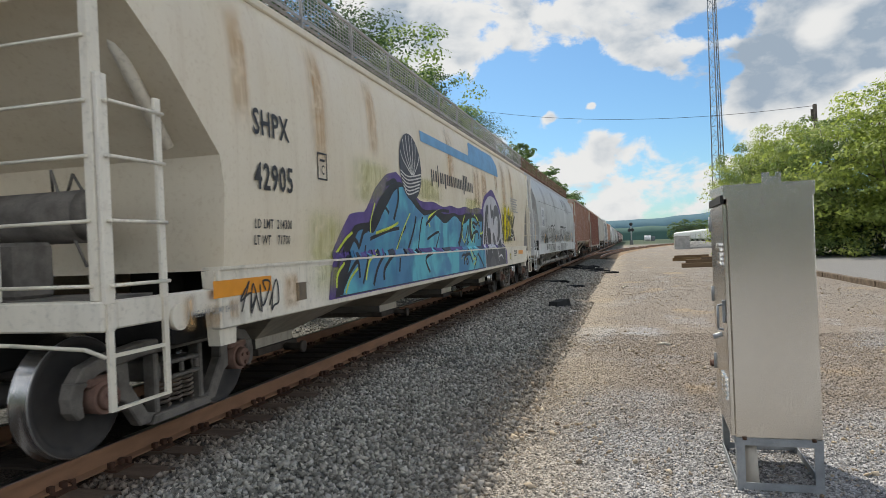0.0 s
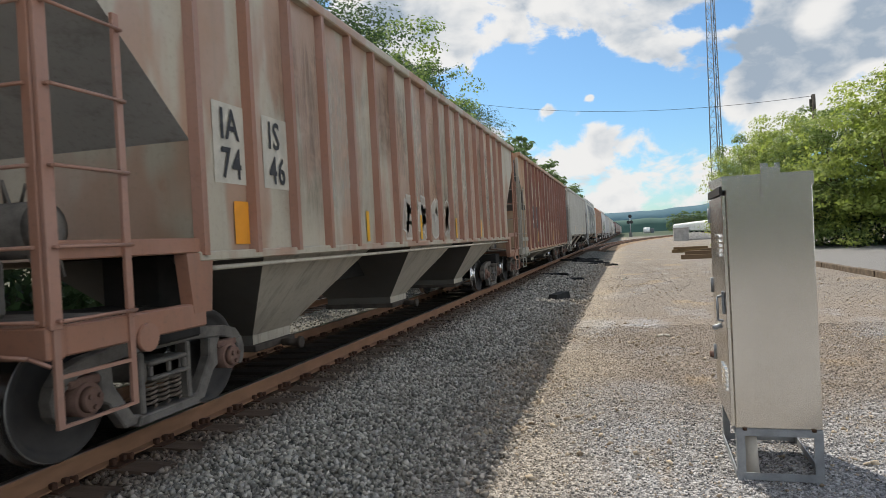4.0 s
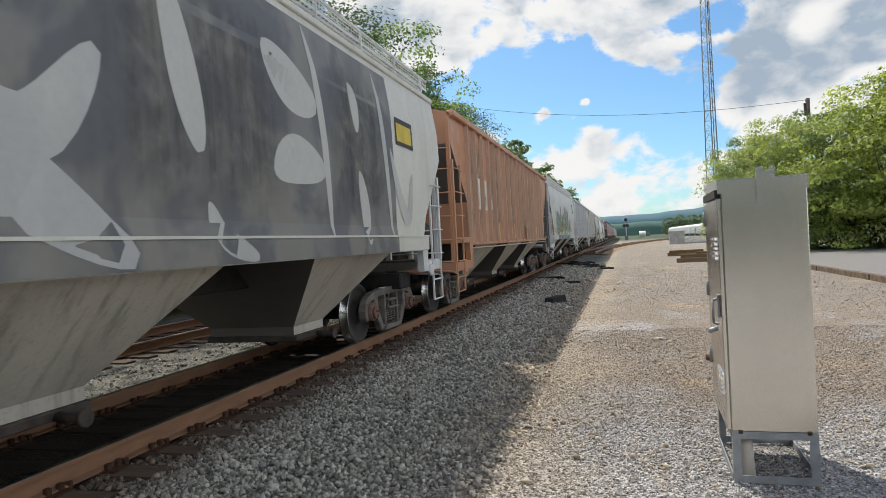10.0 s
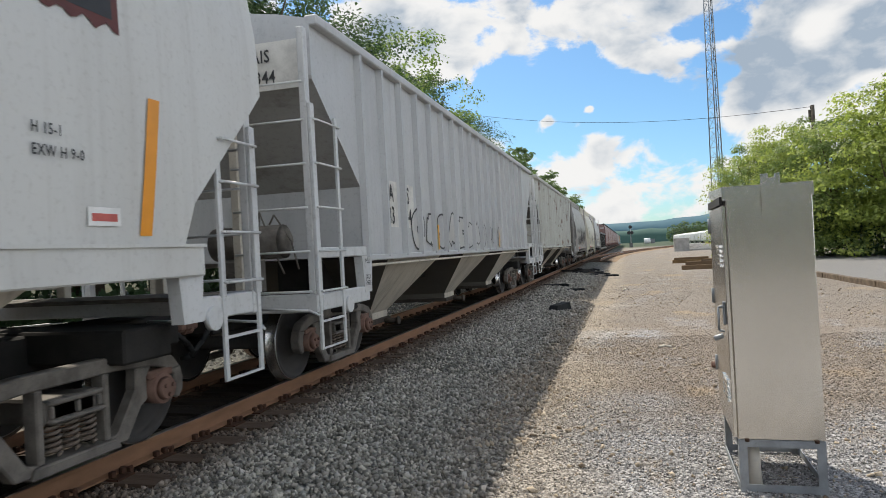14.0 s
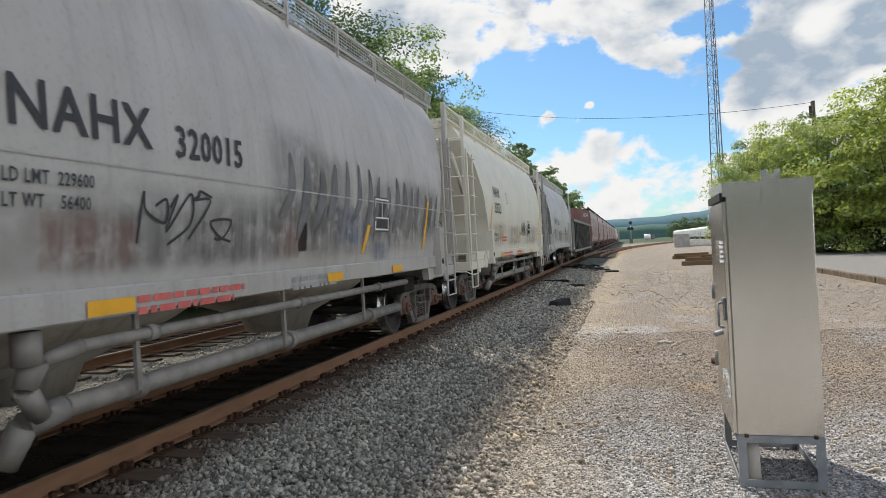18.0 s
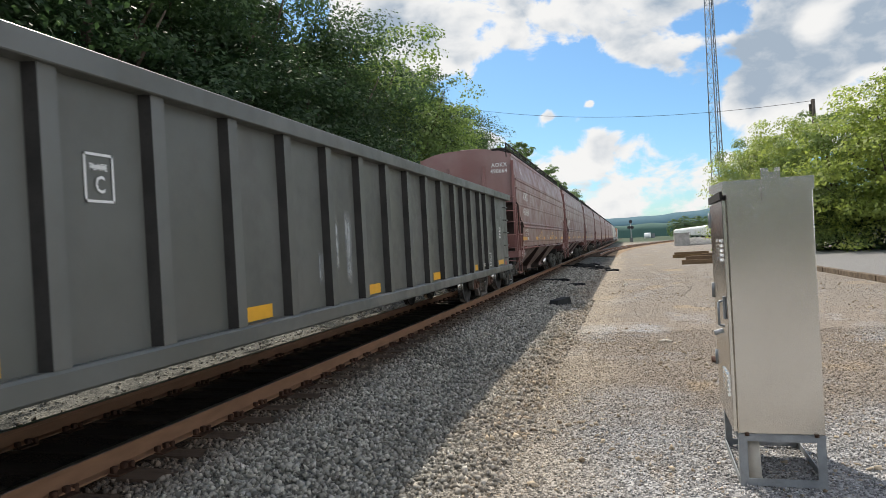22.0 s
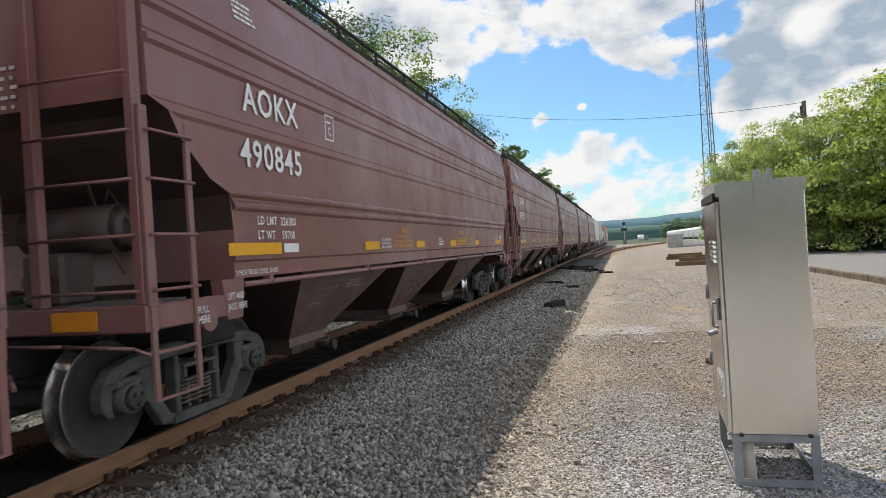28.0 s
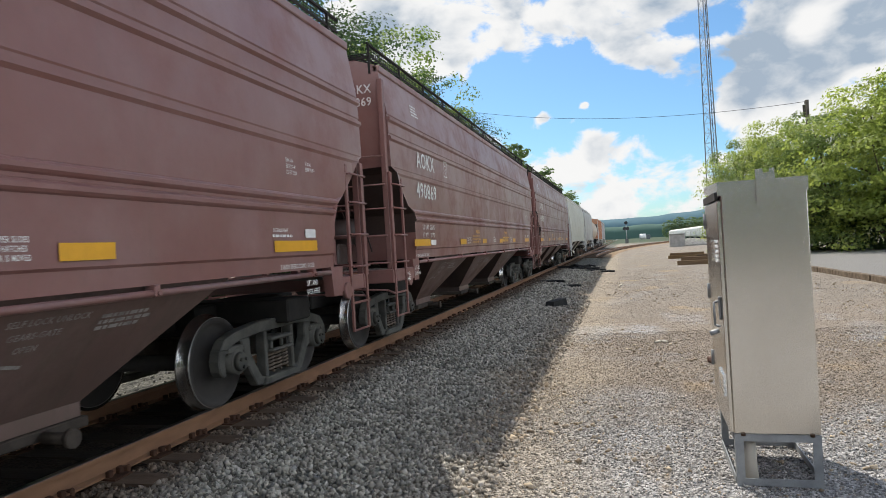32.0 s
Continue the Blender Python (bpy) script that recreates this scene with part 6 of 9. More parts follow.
def build_trees():
    bark = bark_material()
    # wood leaves darkened for backlit shade; distant, edge and road leaves paler for sunlight
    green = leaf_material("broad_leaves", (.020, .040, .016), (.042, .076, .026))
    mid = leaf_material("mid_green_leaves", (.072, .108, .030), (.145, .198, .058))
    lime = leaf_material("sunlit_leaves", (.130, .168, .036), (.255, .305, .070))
    distant = leaf_material("distant_leaves", (.045, .078, .026), (.085, .130, .042))
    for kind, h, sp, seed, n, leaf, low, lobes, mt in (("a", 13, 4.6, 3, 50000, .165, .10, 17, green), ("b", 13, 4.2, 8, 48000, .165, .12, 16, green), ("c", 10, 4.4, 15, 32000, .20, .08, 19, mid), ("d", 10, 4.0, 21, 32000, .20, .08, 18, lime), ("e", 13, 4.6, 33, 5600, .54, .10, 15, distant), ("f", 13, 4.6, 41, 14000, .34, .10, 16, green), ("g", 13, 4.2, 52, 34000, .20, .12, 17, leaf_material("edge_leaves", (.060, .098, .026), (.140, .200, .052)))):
        me_t, v, f = tree_meshes("tree_" + kind, h, sp, seed, n, leaf, low, lobes)
        me_t.materials.append(bark)
        TREE_KINDS[kind] = (me_t, quick_mesh("crown_" + kind, v, f, mt), h)
    r = random.Random(12)
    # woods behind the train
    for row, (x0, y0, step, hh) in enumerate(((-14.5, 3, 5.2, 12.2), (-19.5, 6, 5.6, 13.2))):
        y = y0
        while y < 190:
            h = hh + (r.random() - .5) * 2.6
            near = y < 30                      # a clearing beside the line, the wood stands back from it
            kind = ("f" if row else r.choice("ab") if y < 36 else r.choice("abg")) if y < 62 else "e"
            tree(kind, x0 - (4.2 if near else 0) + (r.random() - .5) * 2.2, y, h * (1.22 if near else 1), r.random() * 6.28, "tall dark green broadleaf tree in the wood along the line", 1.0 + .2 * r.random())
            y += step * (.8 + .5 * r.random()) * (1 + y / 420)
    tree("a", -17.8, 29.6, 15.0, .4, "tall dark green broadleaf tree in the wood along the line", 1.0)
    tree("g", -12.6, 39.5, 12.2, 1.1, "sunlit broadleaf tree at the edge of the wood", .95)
    # unseen trees added behind the viewer to darken the cabinet's reflections
    for k in range(11):
        tree("e", -13 + 4.3 * k + (r.random() - .5) * 2, -27 - 2 * r.random(), 9 + 2 * r.random(), r.random() * 6.28, "broad dark green tree closing the yard", 1.15)
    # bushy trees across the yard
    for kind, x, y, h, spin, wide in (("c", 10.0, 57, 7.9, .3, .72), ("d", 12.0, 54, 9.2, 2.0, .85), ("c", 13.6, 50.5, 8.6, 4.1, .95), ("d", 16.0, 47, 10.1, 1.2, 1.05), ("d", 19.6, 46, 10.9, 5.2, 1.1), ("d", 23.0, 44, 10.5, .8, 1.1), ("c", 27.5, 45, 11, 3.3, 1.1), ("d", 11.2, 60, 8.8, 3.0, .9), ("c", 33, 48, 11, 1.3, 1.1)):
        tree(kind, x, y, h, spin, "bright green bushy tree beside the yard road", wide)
    # undergrowth at their feet, and along the wood
    rng = np.random.default_rng(77)
    n = 15000
    x = rng.uniform(12, 34, n); y = 44 + rng.uniform(0, 5, n) + np.abs(x - 20) * .10 + np.clip(16 - x, 0, 9) * 1.5
    z = rng.random(n) ** 1.4 * 3.2 - .2
    n2 = 20000
    x2 = rng.uniform(-13.4, -12.0, n2); y2 = rng.uniform(2, 110, n2); z2 = rng.random(n2) ** 1.5 * 3.0 * (.6 + .4 * np.sin(y2 * .8)) + .1
    base = np.stack([np.concatenate([x, x2]), np.concatenate([y, y2]), np.concatenate([z, z2])], 1)
    m = len(base)
    u = rng.normal(size=(m, 3)); u /= np.linalg.norm(u, axis=1)[:, None]
    w = np.cross(u, rng.normal(size=(m, 3))); w /= np.linalg.norm(w, axis=1)[:, None]
    s = (.16 + .16 * rng.random(m))[:, None]
    v = np.stack([base - u * s * .6, base + w * s * .35, base + u * s * .6, base - w * s * .35], 1).reshape(-1, 3)
    tagged(new("undergrowth", quick_mesh("undergrowth", v, np.arange(4 * m).reshape(m, 4), green)), "dense dark green undergrowth at the foot of the trees", "undergrowth", kind="stuff")


def build_tower():
    steel = plain("galvanised_tower_steel", (.30, .32, .34), .5, .4, .3, 2)
    t = tagged(empty("radio_tower", pose(8.75, 70, GROUND)), "tall slender galvanised lattice radio tower", "tower")
    H = 46
    half = lambda z: .74 - .0125 * z
    legs = [(math.cos(a), math.sin(a)) for a in (.5, 2.594, 4.689)]
    for cx, cy in legs:
        bm = bmesh.new()
        rod(bm, (cx * half(0), cy * half(0), 0), (cx * half(H), cy * half(H), H), .055, 8)
        part("leg", bm, steel, t)
    for k in range(3):
        a, b = legs[k], legs[(k + 1) % 3]
        bm = bmesh.new()
        z = 0.0
        flip = False
        while z < H - 1:
            z2 = z + .95
            p, q = (a, b) if flip else (b, a)
            rod(bm, (p[0] * half(z), p[1] * half(z), z), (q[0] * half(z2), q[1] * half(z2), z2), .022, 5)
            rod(bm, (a[0] * half(z2), a[1] * half(z2), z2), (b[0] * half(z2), b[1] * half(z2), z2), .018, 5)
            flip = not flip
            z = z2
        part("bracing", bm, steel, t)
    bm = bmesh.new()
    rod(bm, (.25, -.1, 0), (.2, -.1, H), .03, 6)
    part("cable_run", bm, BLACK, t)


def build_pole_and_wire():
    grey = plain("weathered_pole", (.10, .085, .07), .9, 0, .4, 4)
    x, y, top = 13.25, 53.5, 10.5
    p = tagged(empty("utility_pole", pose(x, y, GROUND)), "weathered wooden utility pole standing among the trees", "pole")
    bm = bmesh.new()
    rod(bm, (0, 0, -.3), (0, 0, top - GROUND), .17, 12, .13)
    part("shaft", bm, grey, p)
    bm = bmesh.new()
    box(bm, -.28, -.14, -.05, .05, 9.6, 10.5)
    part("bracket", bm, grey, p)
    bm = bmesh.new()
    rod(bm, (-.10, 0, 10.55), (-.10, 0, 10.75), .06, 8)
    part("insulator", bm, grey, p)
    a, b = Vector((x - .1, y, top - .1)), Vector((-15.5, 66, 15.3))
    bm = bmesh.new()
    pts = []
    for k in range(31):
        u = k / 30
        q = a.lerp(b, u)
        q.z -= 2.3 * 4 * u * (1 - u) * .46
        pts.append(q)
    loft(bm, [[(q.x, q.y + 0.016 * math.cos(k * 1.257), q.z + 0.016 * math.sin(k * 1.257)) for k in range(5)] for q in pts])
    tagged(part("overhead_wire", bm, BLACK), "black overhead wire sagging across the tracks", "wire")


def build_signal():
    dark = plain("black_signal_paint", (.02, .02, .022), .6)
    s = tagged(empty("railway_signal", pose(1.0, 205, GROUND)), "black two-headed railway signal on a mast", "signal")
    bm = bmesh.new()
    rod(bm, (0, 0, 0), (0, 0, 6.3), .14, 10)
    part("mast", bm, plain("silver_mast", (.4, .4, .4), .5), s)
    for z, xo in ((6.0, 0), (4.3, .35), (4.3, -.5)):
        bm = bmesh.new()
        rod(bm, (xo, -.1, z), (xo, -.3, z), .5, 18)
        rod(bm, (xo, -.3, z + .2), (xo, -.6, z + .2), .16, 10)
        part("signal_head", bm, dark, s)
    bm = bmesh.new()
    box(bm, -.5, .5, -.4, .4, 0, 1.3, .03)
    part("base_housing", bm, plain("grey_housing", (.16, .16, .155), .7), s)


def timber_material():
    m = Mat("sawn_timber")
    g = m.noise(10, 5, .6, (.12, 1, 1))
    oi = m.nt.nodes.new("ShaderNodeObjectInfo")
    c = m.mix(g, (.085, .052, .028), (.34, .22, .105))
    c = m.mix(oi.outputs["Random"], c, (.10, .07, .05))
    return m.done(c, .9, 0, g, .5, .01)


def build_yard_things():
    wood = timber_material()
    r = random.Random(3)
    # timbers stacked beside the road
    for x, y, z, L, turn, w in ((4.35, 40.6, 0, 2.9, 3, .26), (4.5, 41.3, 0, 2.7, -4, .24), (4.6, 42.2, 0, 2.7, 2, .24), (4.45, 41.0, .25, 2.6, -6, .20), (4.7, 41.7, .25, 2.6, 8, .20), (4.8, 42.3, .26, 2.3, -3, .18), (4.5, 52.0, 0, 2.8, 4, .25), (4.6, 52.8, 0, 2.6, -5, .25), (5.0, 41.4, .46, 2.0, 14, .10), (4.4, 51.9, .26, 2.4, 9, .16)):
        bm = bmesh.new()
        box(bm, -L / 2, L / 2, -w / 2, w / 2, 0, w, .012)
        ob = part("timber", bm, wood)
        ob.matrix_basis = pose(x, y, float(ground_z(x, y)) + z - .01, 0, 0, turn)
        tagged(ob, "weathered brown sawn timber lying in a loose stack", "timber", "timbers stacked in the yard")
    # concrete block hut
    conc = plain("rough_concrete", (.36, .35, .33), .9, 0, .25, 1.5)
    hut = tagged(empty("relay_hut", pose(7.35, 101, float(ground_z(7.35, 101)))), "squat grey concrete relay hut in the yard", "hut")
    bm = bmesh.new()
    box(bm, -1.0, 1.0, -.9, .9, -.05, 1.75, .03)
    part("body", bm, conc, hut)
    bm = bmesh.new()
    box(bm, -1.08, 1.08, -1.0, 1.0, 1.75, 1.86, .02)
    part("roof", bm, conc, hut)
    # gravel heap
    bm = bmesh.new()
    rings = []
    for k in range(7):
        t = k / 6
        rings.append([((1 - t) * 3.4 * math.cos(q * .524) * (1 + .12 * math.sin(q * 2.7)), (1 - t) * 2.2 * math.sin(q * .524), 1.15 * math.sin(t * 1.57) - .05) for q in range(12)])
    loft(bm, rings[:-1], smooth=True)
    heap = part("gravel_heap", bm, plain("heap_stone", (.30, .29, .27), .95, 0, .4, 4))
    heap.matrix_basis = pose(9.6, 104, float(ground_z(9.2, 96)))
    tagged(heap, "low heap of grey gravel in the yard", "gravel heap", kind="stuff")
    # block lying on the ballast, scrap and sticks
    rubber = plain("black_rubber", (.03, .03, .03), .8, 0, .3, 6)
    bm = bmesh.new()
    plate(bm, [(-.36, 0), (-.28, .19), (.30, .23), (.36, .05), (.33, 0)], "x", -.13, .13)
    b = part("rubber_block", bm, rubber)
    b.matrix_basis = pose(-1.85, 18.3, float(ground_z(-1.85, 18.3)) - .02, 0, 0, -28)
    tagged(b, "black lump of rubber crossing pad on the ballast", "rubber pad")
    for x, y, L, turn, h in ((-3.2, 41.5, 2.6, 70, .16), (-2.5, 39.5, 2.2, 96, .08), (-2.9, 40.2, 1.7, 40, .22), (-1.8, 38.4, 1.6, 104, .05), (-2.7, 42.5, 1.9, 85, .12), (-.9, 36.6, .8, 70, .03), (-2.9, 27.8, 1.2, 60, .04), (-2.0, 25.8, .7, 90, .03)):
        bm = bmesh.new()
        pts = [Vector((-L / 2 + L * k / 5, (r.random() - .5) * .14, .05 + h * math.sin(k * .63) * r.random())) for k in range(6)]
        for a, c in zip(pts, pts[1:]):
            rod(bm, a, c, .055, 6)
        box(bm, -L * .3, L * .1, -.12, .10, 0, .07 + h * .5, .01)
        ob = part("scrap_piece", bm, rubber)
        ob.matrix_basis = pose(x, y, float(ground_z(x, y)) - .01, 0, 0, turn - 90)
        tagged(ob, "dark bent scrap lying across the ballast edge", "scrap", "scrap beside the track")
    white = plain("bleached_stick", (.55, .50, .42), .8)
    for x, y, L, turn in ((-2.2, 15.6, .42, 40), (-1.4, 17.0, .5, 75), (.5, 11.6, .22, 20), (-.2, 25.5, 1.1, 85), (-2.6, 12.2, .30, 130)):
        bm = bmesh.new()
        rod(bm, (-L / 2, 0, .03), (0, .03, .04), .022, 6)
        rod(bm, (0, .03, .04), (L / 2, 0, .02), .022, 6)
        ob = part("stick", bm, white)
        ob.matrix_basis = pose(x, y, float(ground_z(x, y)), 0, 0, turn)
        tagged(ob, "pale dry stick on the ballast", "stick", "sticks on the ballast")
    bm = bmesh.new()
    rod(bm, (-.13, 0, .03), (.12, .02, .03), .026, 8)
    rod(bm, (-.16, 0, .03), (-.11, 0, .03), .042, 6)
    pin = part("rusty_bolt", bm, RUSTY)
    pin.matrix_basis = pose(1.17, 9.75, float(ground_z(1.17, 9.75)) + .01)
    tagged(pin, "rusty iron bar lying on the gravel", "iron bar")
    # kerb between gravel and road
    kerb = tagged(empty("kerb"), "weathered brown kerb along the yard road", "kerb", kind="structure")
    kc = plain("stained_kerb_timber", (.17, .13, .095), .9, 0, .45, 4)
    y = 12.0
    while y < 44:
        L = 1.5 + .6 * r.random()
        bm = bmesh.new()
        box(bm, -.09, .09, 0, L - .03, -.25, .20, .02)
        ob = part("kerb_stone", bm, kc, kerb)
        ob.matrix_basis = pose(7.20 + (r.random() - .5) * .05, y, GROUND - .02 + r.random() * .03, 0, 0, (r.random() - .5) * 1.5)
        y += L
    # white tank far off
    tank = tagged(empty("storage_tank", pose(9.4, 330, GROUND)), "white storage tank with a dark cab beside it", "tank")
    bm = bmesh.new()
    rod(bm, (-1.9, 0, 1.6), (1.0, 0, 1.6), 1.3, 18)
    part("vessel", bm, plain("white_tank_paint", (.75, .75, .74), .4), tank)
    bm = bmesh.new()
    box(bm, 1.2, 2.9, -1, 1, .3, 2.4, .1)
    part("cab", bm, plain("dark_cab_paint", (.12, .13, .14), .4), tank)


def build_parked_cars():
    """White hopper cars standing on a siding far across the yard."""
    pale = car_paint("chalky_hopper_paint", (.74, .74, .72), .03, .2, .15)
    first = tagged(empty("parked_hopper_car"), "white covered hopper car standing on a far siding", "freight car", "parked cars on the far siding")
    bm = bmesh.new()
    rings = []
    for y, zb in ((-8.2, 3.0), (-7.0, 1.2), (7.0, 1.2), (8.2, 3.0)):
        rings.append([(1.5, y, zb), (1.6, y, 2.6 if zb < 2.6 else zb), (1.45, y, 3.9), (.6, y, 4.3), (-.6, y, 4.3), (-1.45, y, 3.9), (-1.6, y, 2.6 if zb < 2.6 else zb), (-1.5, y, zb)])
    loft(bm, rings)
    part("body", bm, pale, first)
    for k in range(19):
        for sx in (-1, 1):
            bm = bmesh.new()
            box(bm, sx * 1.58, sx * 1.66, -6.9 + k * .767 - .06, -6.9 + k * .767 + .06, 1.25, 3.6)
            part("side_post", bm, pale, first)
    bm = bmesh.new()
    for k in range(3):
        c = -4.4 + k * 4.4
        loft(bm, [[(1.4, c - 2, 1.2), (1.4, c + 2, 1.2), (-1.4, c + 2, 1.2), (-1.4, c - 2, 1.2)], [(.6, c - .5, .4), (.6, c + .5, .4), (-.6, c + .5, .4), (-.6, c - .5, .4)]])
    tagged(part("hopper_bottom", bm, pale, first), kind="stuff")
    bm = bmesh.new()
    for y in (-6.6, -4.8, 4.8, 6.6):
        rod(bm, (-.8, y, .46), (.8, y, .46), .46, 14)
    box(bm, -1.0, 1.0, -7.2, -4.2, .4, .8)
    box(bm, -1.0, 1.0, 4.2, 7.2, .4, .8)
    tagged(part("running_gear", bm, BLACK, first), kind="stuff")
    a = Vector((24.4, 356.0))
    d = Vector((.8, -144)).normalized()
    for k in range(9):
        p = a + d * 18.0 * k
        m = pose(p.x, p.y, float(ground_z(p.x, p.y)) - .35, 0, 0, -math.degrees(math.atan2(d.x, d.y)))
        if k == 0:
            first.matrix_basis = m
        else:
            copy_thing(first, m)


def build_distance():
    """Wooded ridges along the horizon."""
    def ridge(name, label, dist, base, peaks, color, seed, a0=-75, a1=75):
        rng = random.Random(seed)
        ph = [rng.random() * 6.28 for _ in range(6)]
        bm = bmesh.new()
        rings = []
        n = 160
        for k in range(n + 1):
            az = a0 + (a1 - a0) * k / n
            e = base + sum(w * math.exp(-((az - c) / s) ** 2) for c, s, w in peaks)
            e += .05 * math.sin(az * 1.9 + ph[0]) + .03 * math.sin(az * 4.7 + ph[1]) + .02 * math.sin(az * 11 + ph[2]) + .012 * math.sin(az * 27 + ph[3])
            x, y = math.sin(radians(az)), math.cos(radians(az))
            h = math.tan(radians(e)) * dist + 1.46
            rings.append([(x * dist, y * dist, -30), (x * dist, y * dist, h * .55), (x * dist * 1.06, y * dist * 1.06, h * 1.06), (x * dist * 1.25, y * dist * 1.25, -30)])
        loft(bm, rings, caps=False, smooth=True)
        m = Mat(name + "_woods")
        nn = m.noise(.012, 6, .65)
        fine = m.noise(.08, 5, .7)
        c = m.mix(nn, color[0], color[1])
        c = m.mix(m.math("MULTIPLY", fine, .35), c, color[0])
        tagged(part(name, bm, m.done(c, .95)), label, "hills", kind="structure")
    # bluish tones put the haze of distance into the colour of the hills
    ridge("backdrop_far", "wooded ridge on the horizon, coloured blue-green with haze", 2300, 1.0, ((9, 5, .95), (3, 3.2, .25), (-2, 4, .45), (-22, 12, .7), (30, 14, .8)), ((.055, .115, .145), (.09, .165, .20)), 1)
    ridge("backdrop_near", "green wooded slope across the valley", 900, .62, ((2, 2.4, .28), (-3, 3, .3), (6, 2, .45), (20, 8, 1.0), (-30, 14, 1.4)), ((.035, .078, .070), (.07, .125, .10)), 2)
    # dark clump of trees over the parked cars
    for x, y, h, s in ((30, 452, 10.5, 1), (35, 450, 12, 2), (41, 448, 11.5, 3), (46, 452, 11, 4)):
        tree("e", x, y, h, s, "round dark tree beyond the parked cars", 1.2)


build_stones()
build_trees()
build_tower()
build_pole_and_wire()
build_signal()
build_yard_things()
build_parked_cars()
build_distance()

# ---- the cars in their order; each is placed by its first axle ----
AXLES = [3.84, 24.35, 44.82, 63.20, 81.92, 100.1, 117.94, 136.40, 154.4, 173.1, 191.62, 205.86, 220.1, 234.45, 256.07, 273.22, 290.37, 307.52, 324.73, 341.90, 358.97, 376.12, 393.2, 411.0, 427.5, 445.0, 462.5, 480.0]
TRAIN = []


# the coupling plane ahead of each car, measured from the first axle
LEAD = {3: 1.17, 4: 1.17, 5: 1.17, 7: 1.17, 9: 1.17, 10: 1.17, 11: 1.72, 12: 1.72, 13: 1.72, 14: 1.47}


def front(i):
    return AXLES[i - 1] + .27 - LEAD.get(i, .97)


def long(i):
    return front(i + 1) - front(i)


def enlist(car, i):
    car["y0"] = front(i)
    car.matrix_basis = pose(TRACK_X, car["y0"], 0)
    TRAIN.append(car)
    return car


def weight_lines(car, y, z, h, half, ink, a, b, squeeze=.75, slant=1.75):
    letters(car, "LD LMT  " + a, y, z, h, half, ink, squeeze)
    letters(car, "LT WT    " + b, y, z - h * slant, h, half, ink, squeeze)


def plate_c(car, y, z, half, ink, s=.24):
    bm = bmesh.new()
    for a, b, c, d in ((0, s, 0, .018), (0, s, s * 1.25 - .018, s * 1.25), (0, .018, 0, s * 1.25), (s - .018, s, 0, s * 1.25)):
        sheet(bm, y + a, y + b, z + c, z + d, half, .009, 1, 1)
    sheet(bm, y + s * .25, y + s * .75, z + s * .85, z + s * .95, half, .009, 1, 1)
    part("clearance_mark", bm, ink, car)
    letters(car, "C", y + s * .32, z + s * .25, s * .42, half, ink)


def stencil_panel(car, y, z0, z1, w, half, mt, ink, up, low, h=.26):
    tape(car, y, y + w, z0, z1, half, mt, "stencil_panel", .006)
    letters(car, up, y + .09, (z0 + z1) / 2 + .04, h, half, ink, .8)
    letters(car, low, y + .09, (z0 + z1) / 2 - h - .04, h, half, ink, .8)


def data_panel(car, y, z, half, w=.42):
    tape(car, y, y + w, z, z + w * .85, half, BLACK_INK, "data_panel", .007)
    bm = bmesh.new()
    for a, b, c, d in ((.04, .96, .04, .09), (.04, .96, .91, .96), (.04, .08, .04, .96), (.92, .96, .04, .96), (.48, .52, .4, .96), (.04, .96, .38, .42)):
        sheet(bm, y + a * w, y + b * w, z + c * w * .85, z + d * w * .85, half, .010, 1, 1)
    part("panel_frame", bm, WHITE_INK, car)


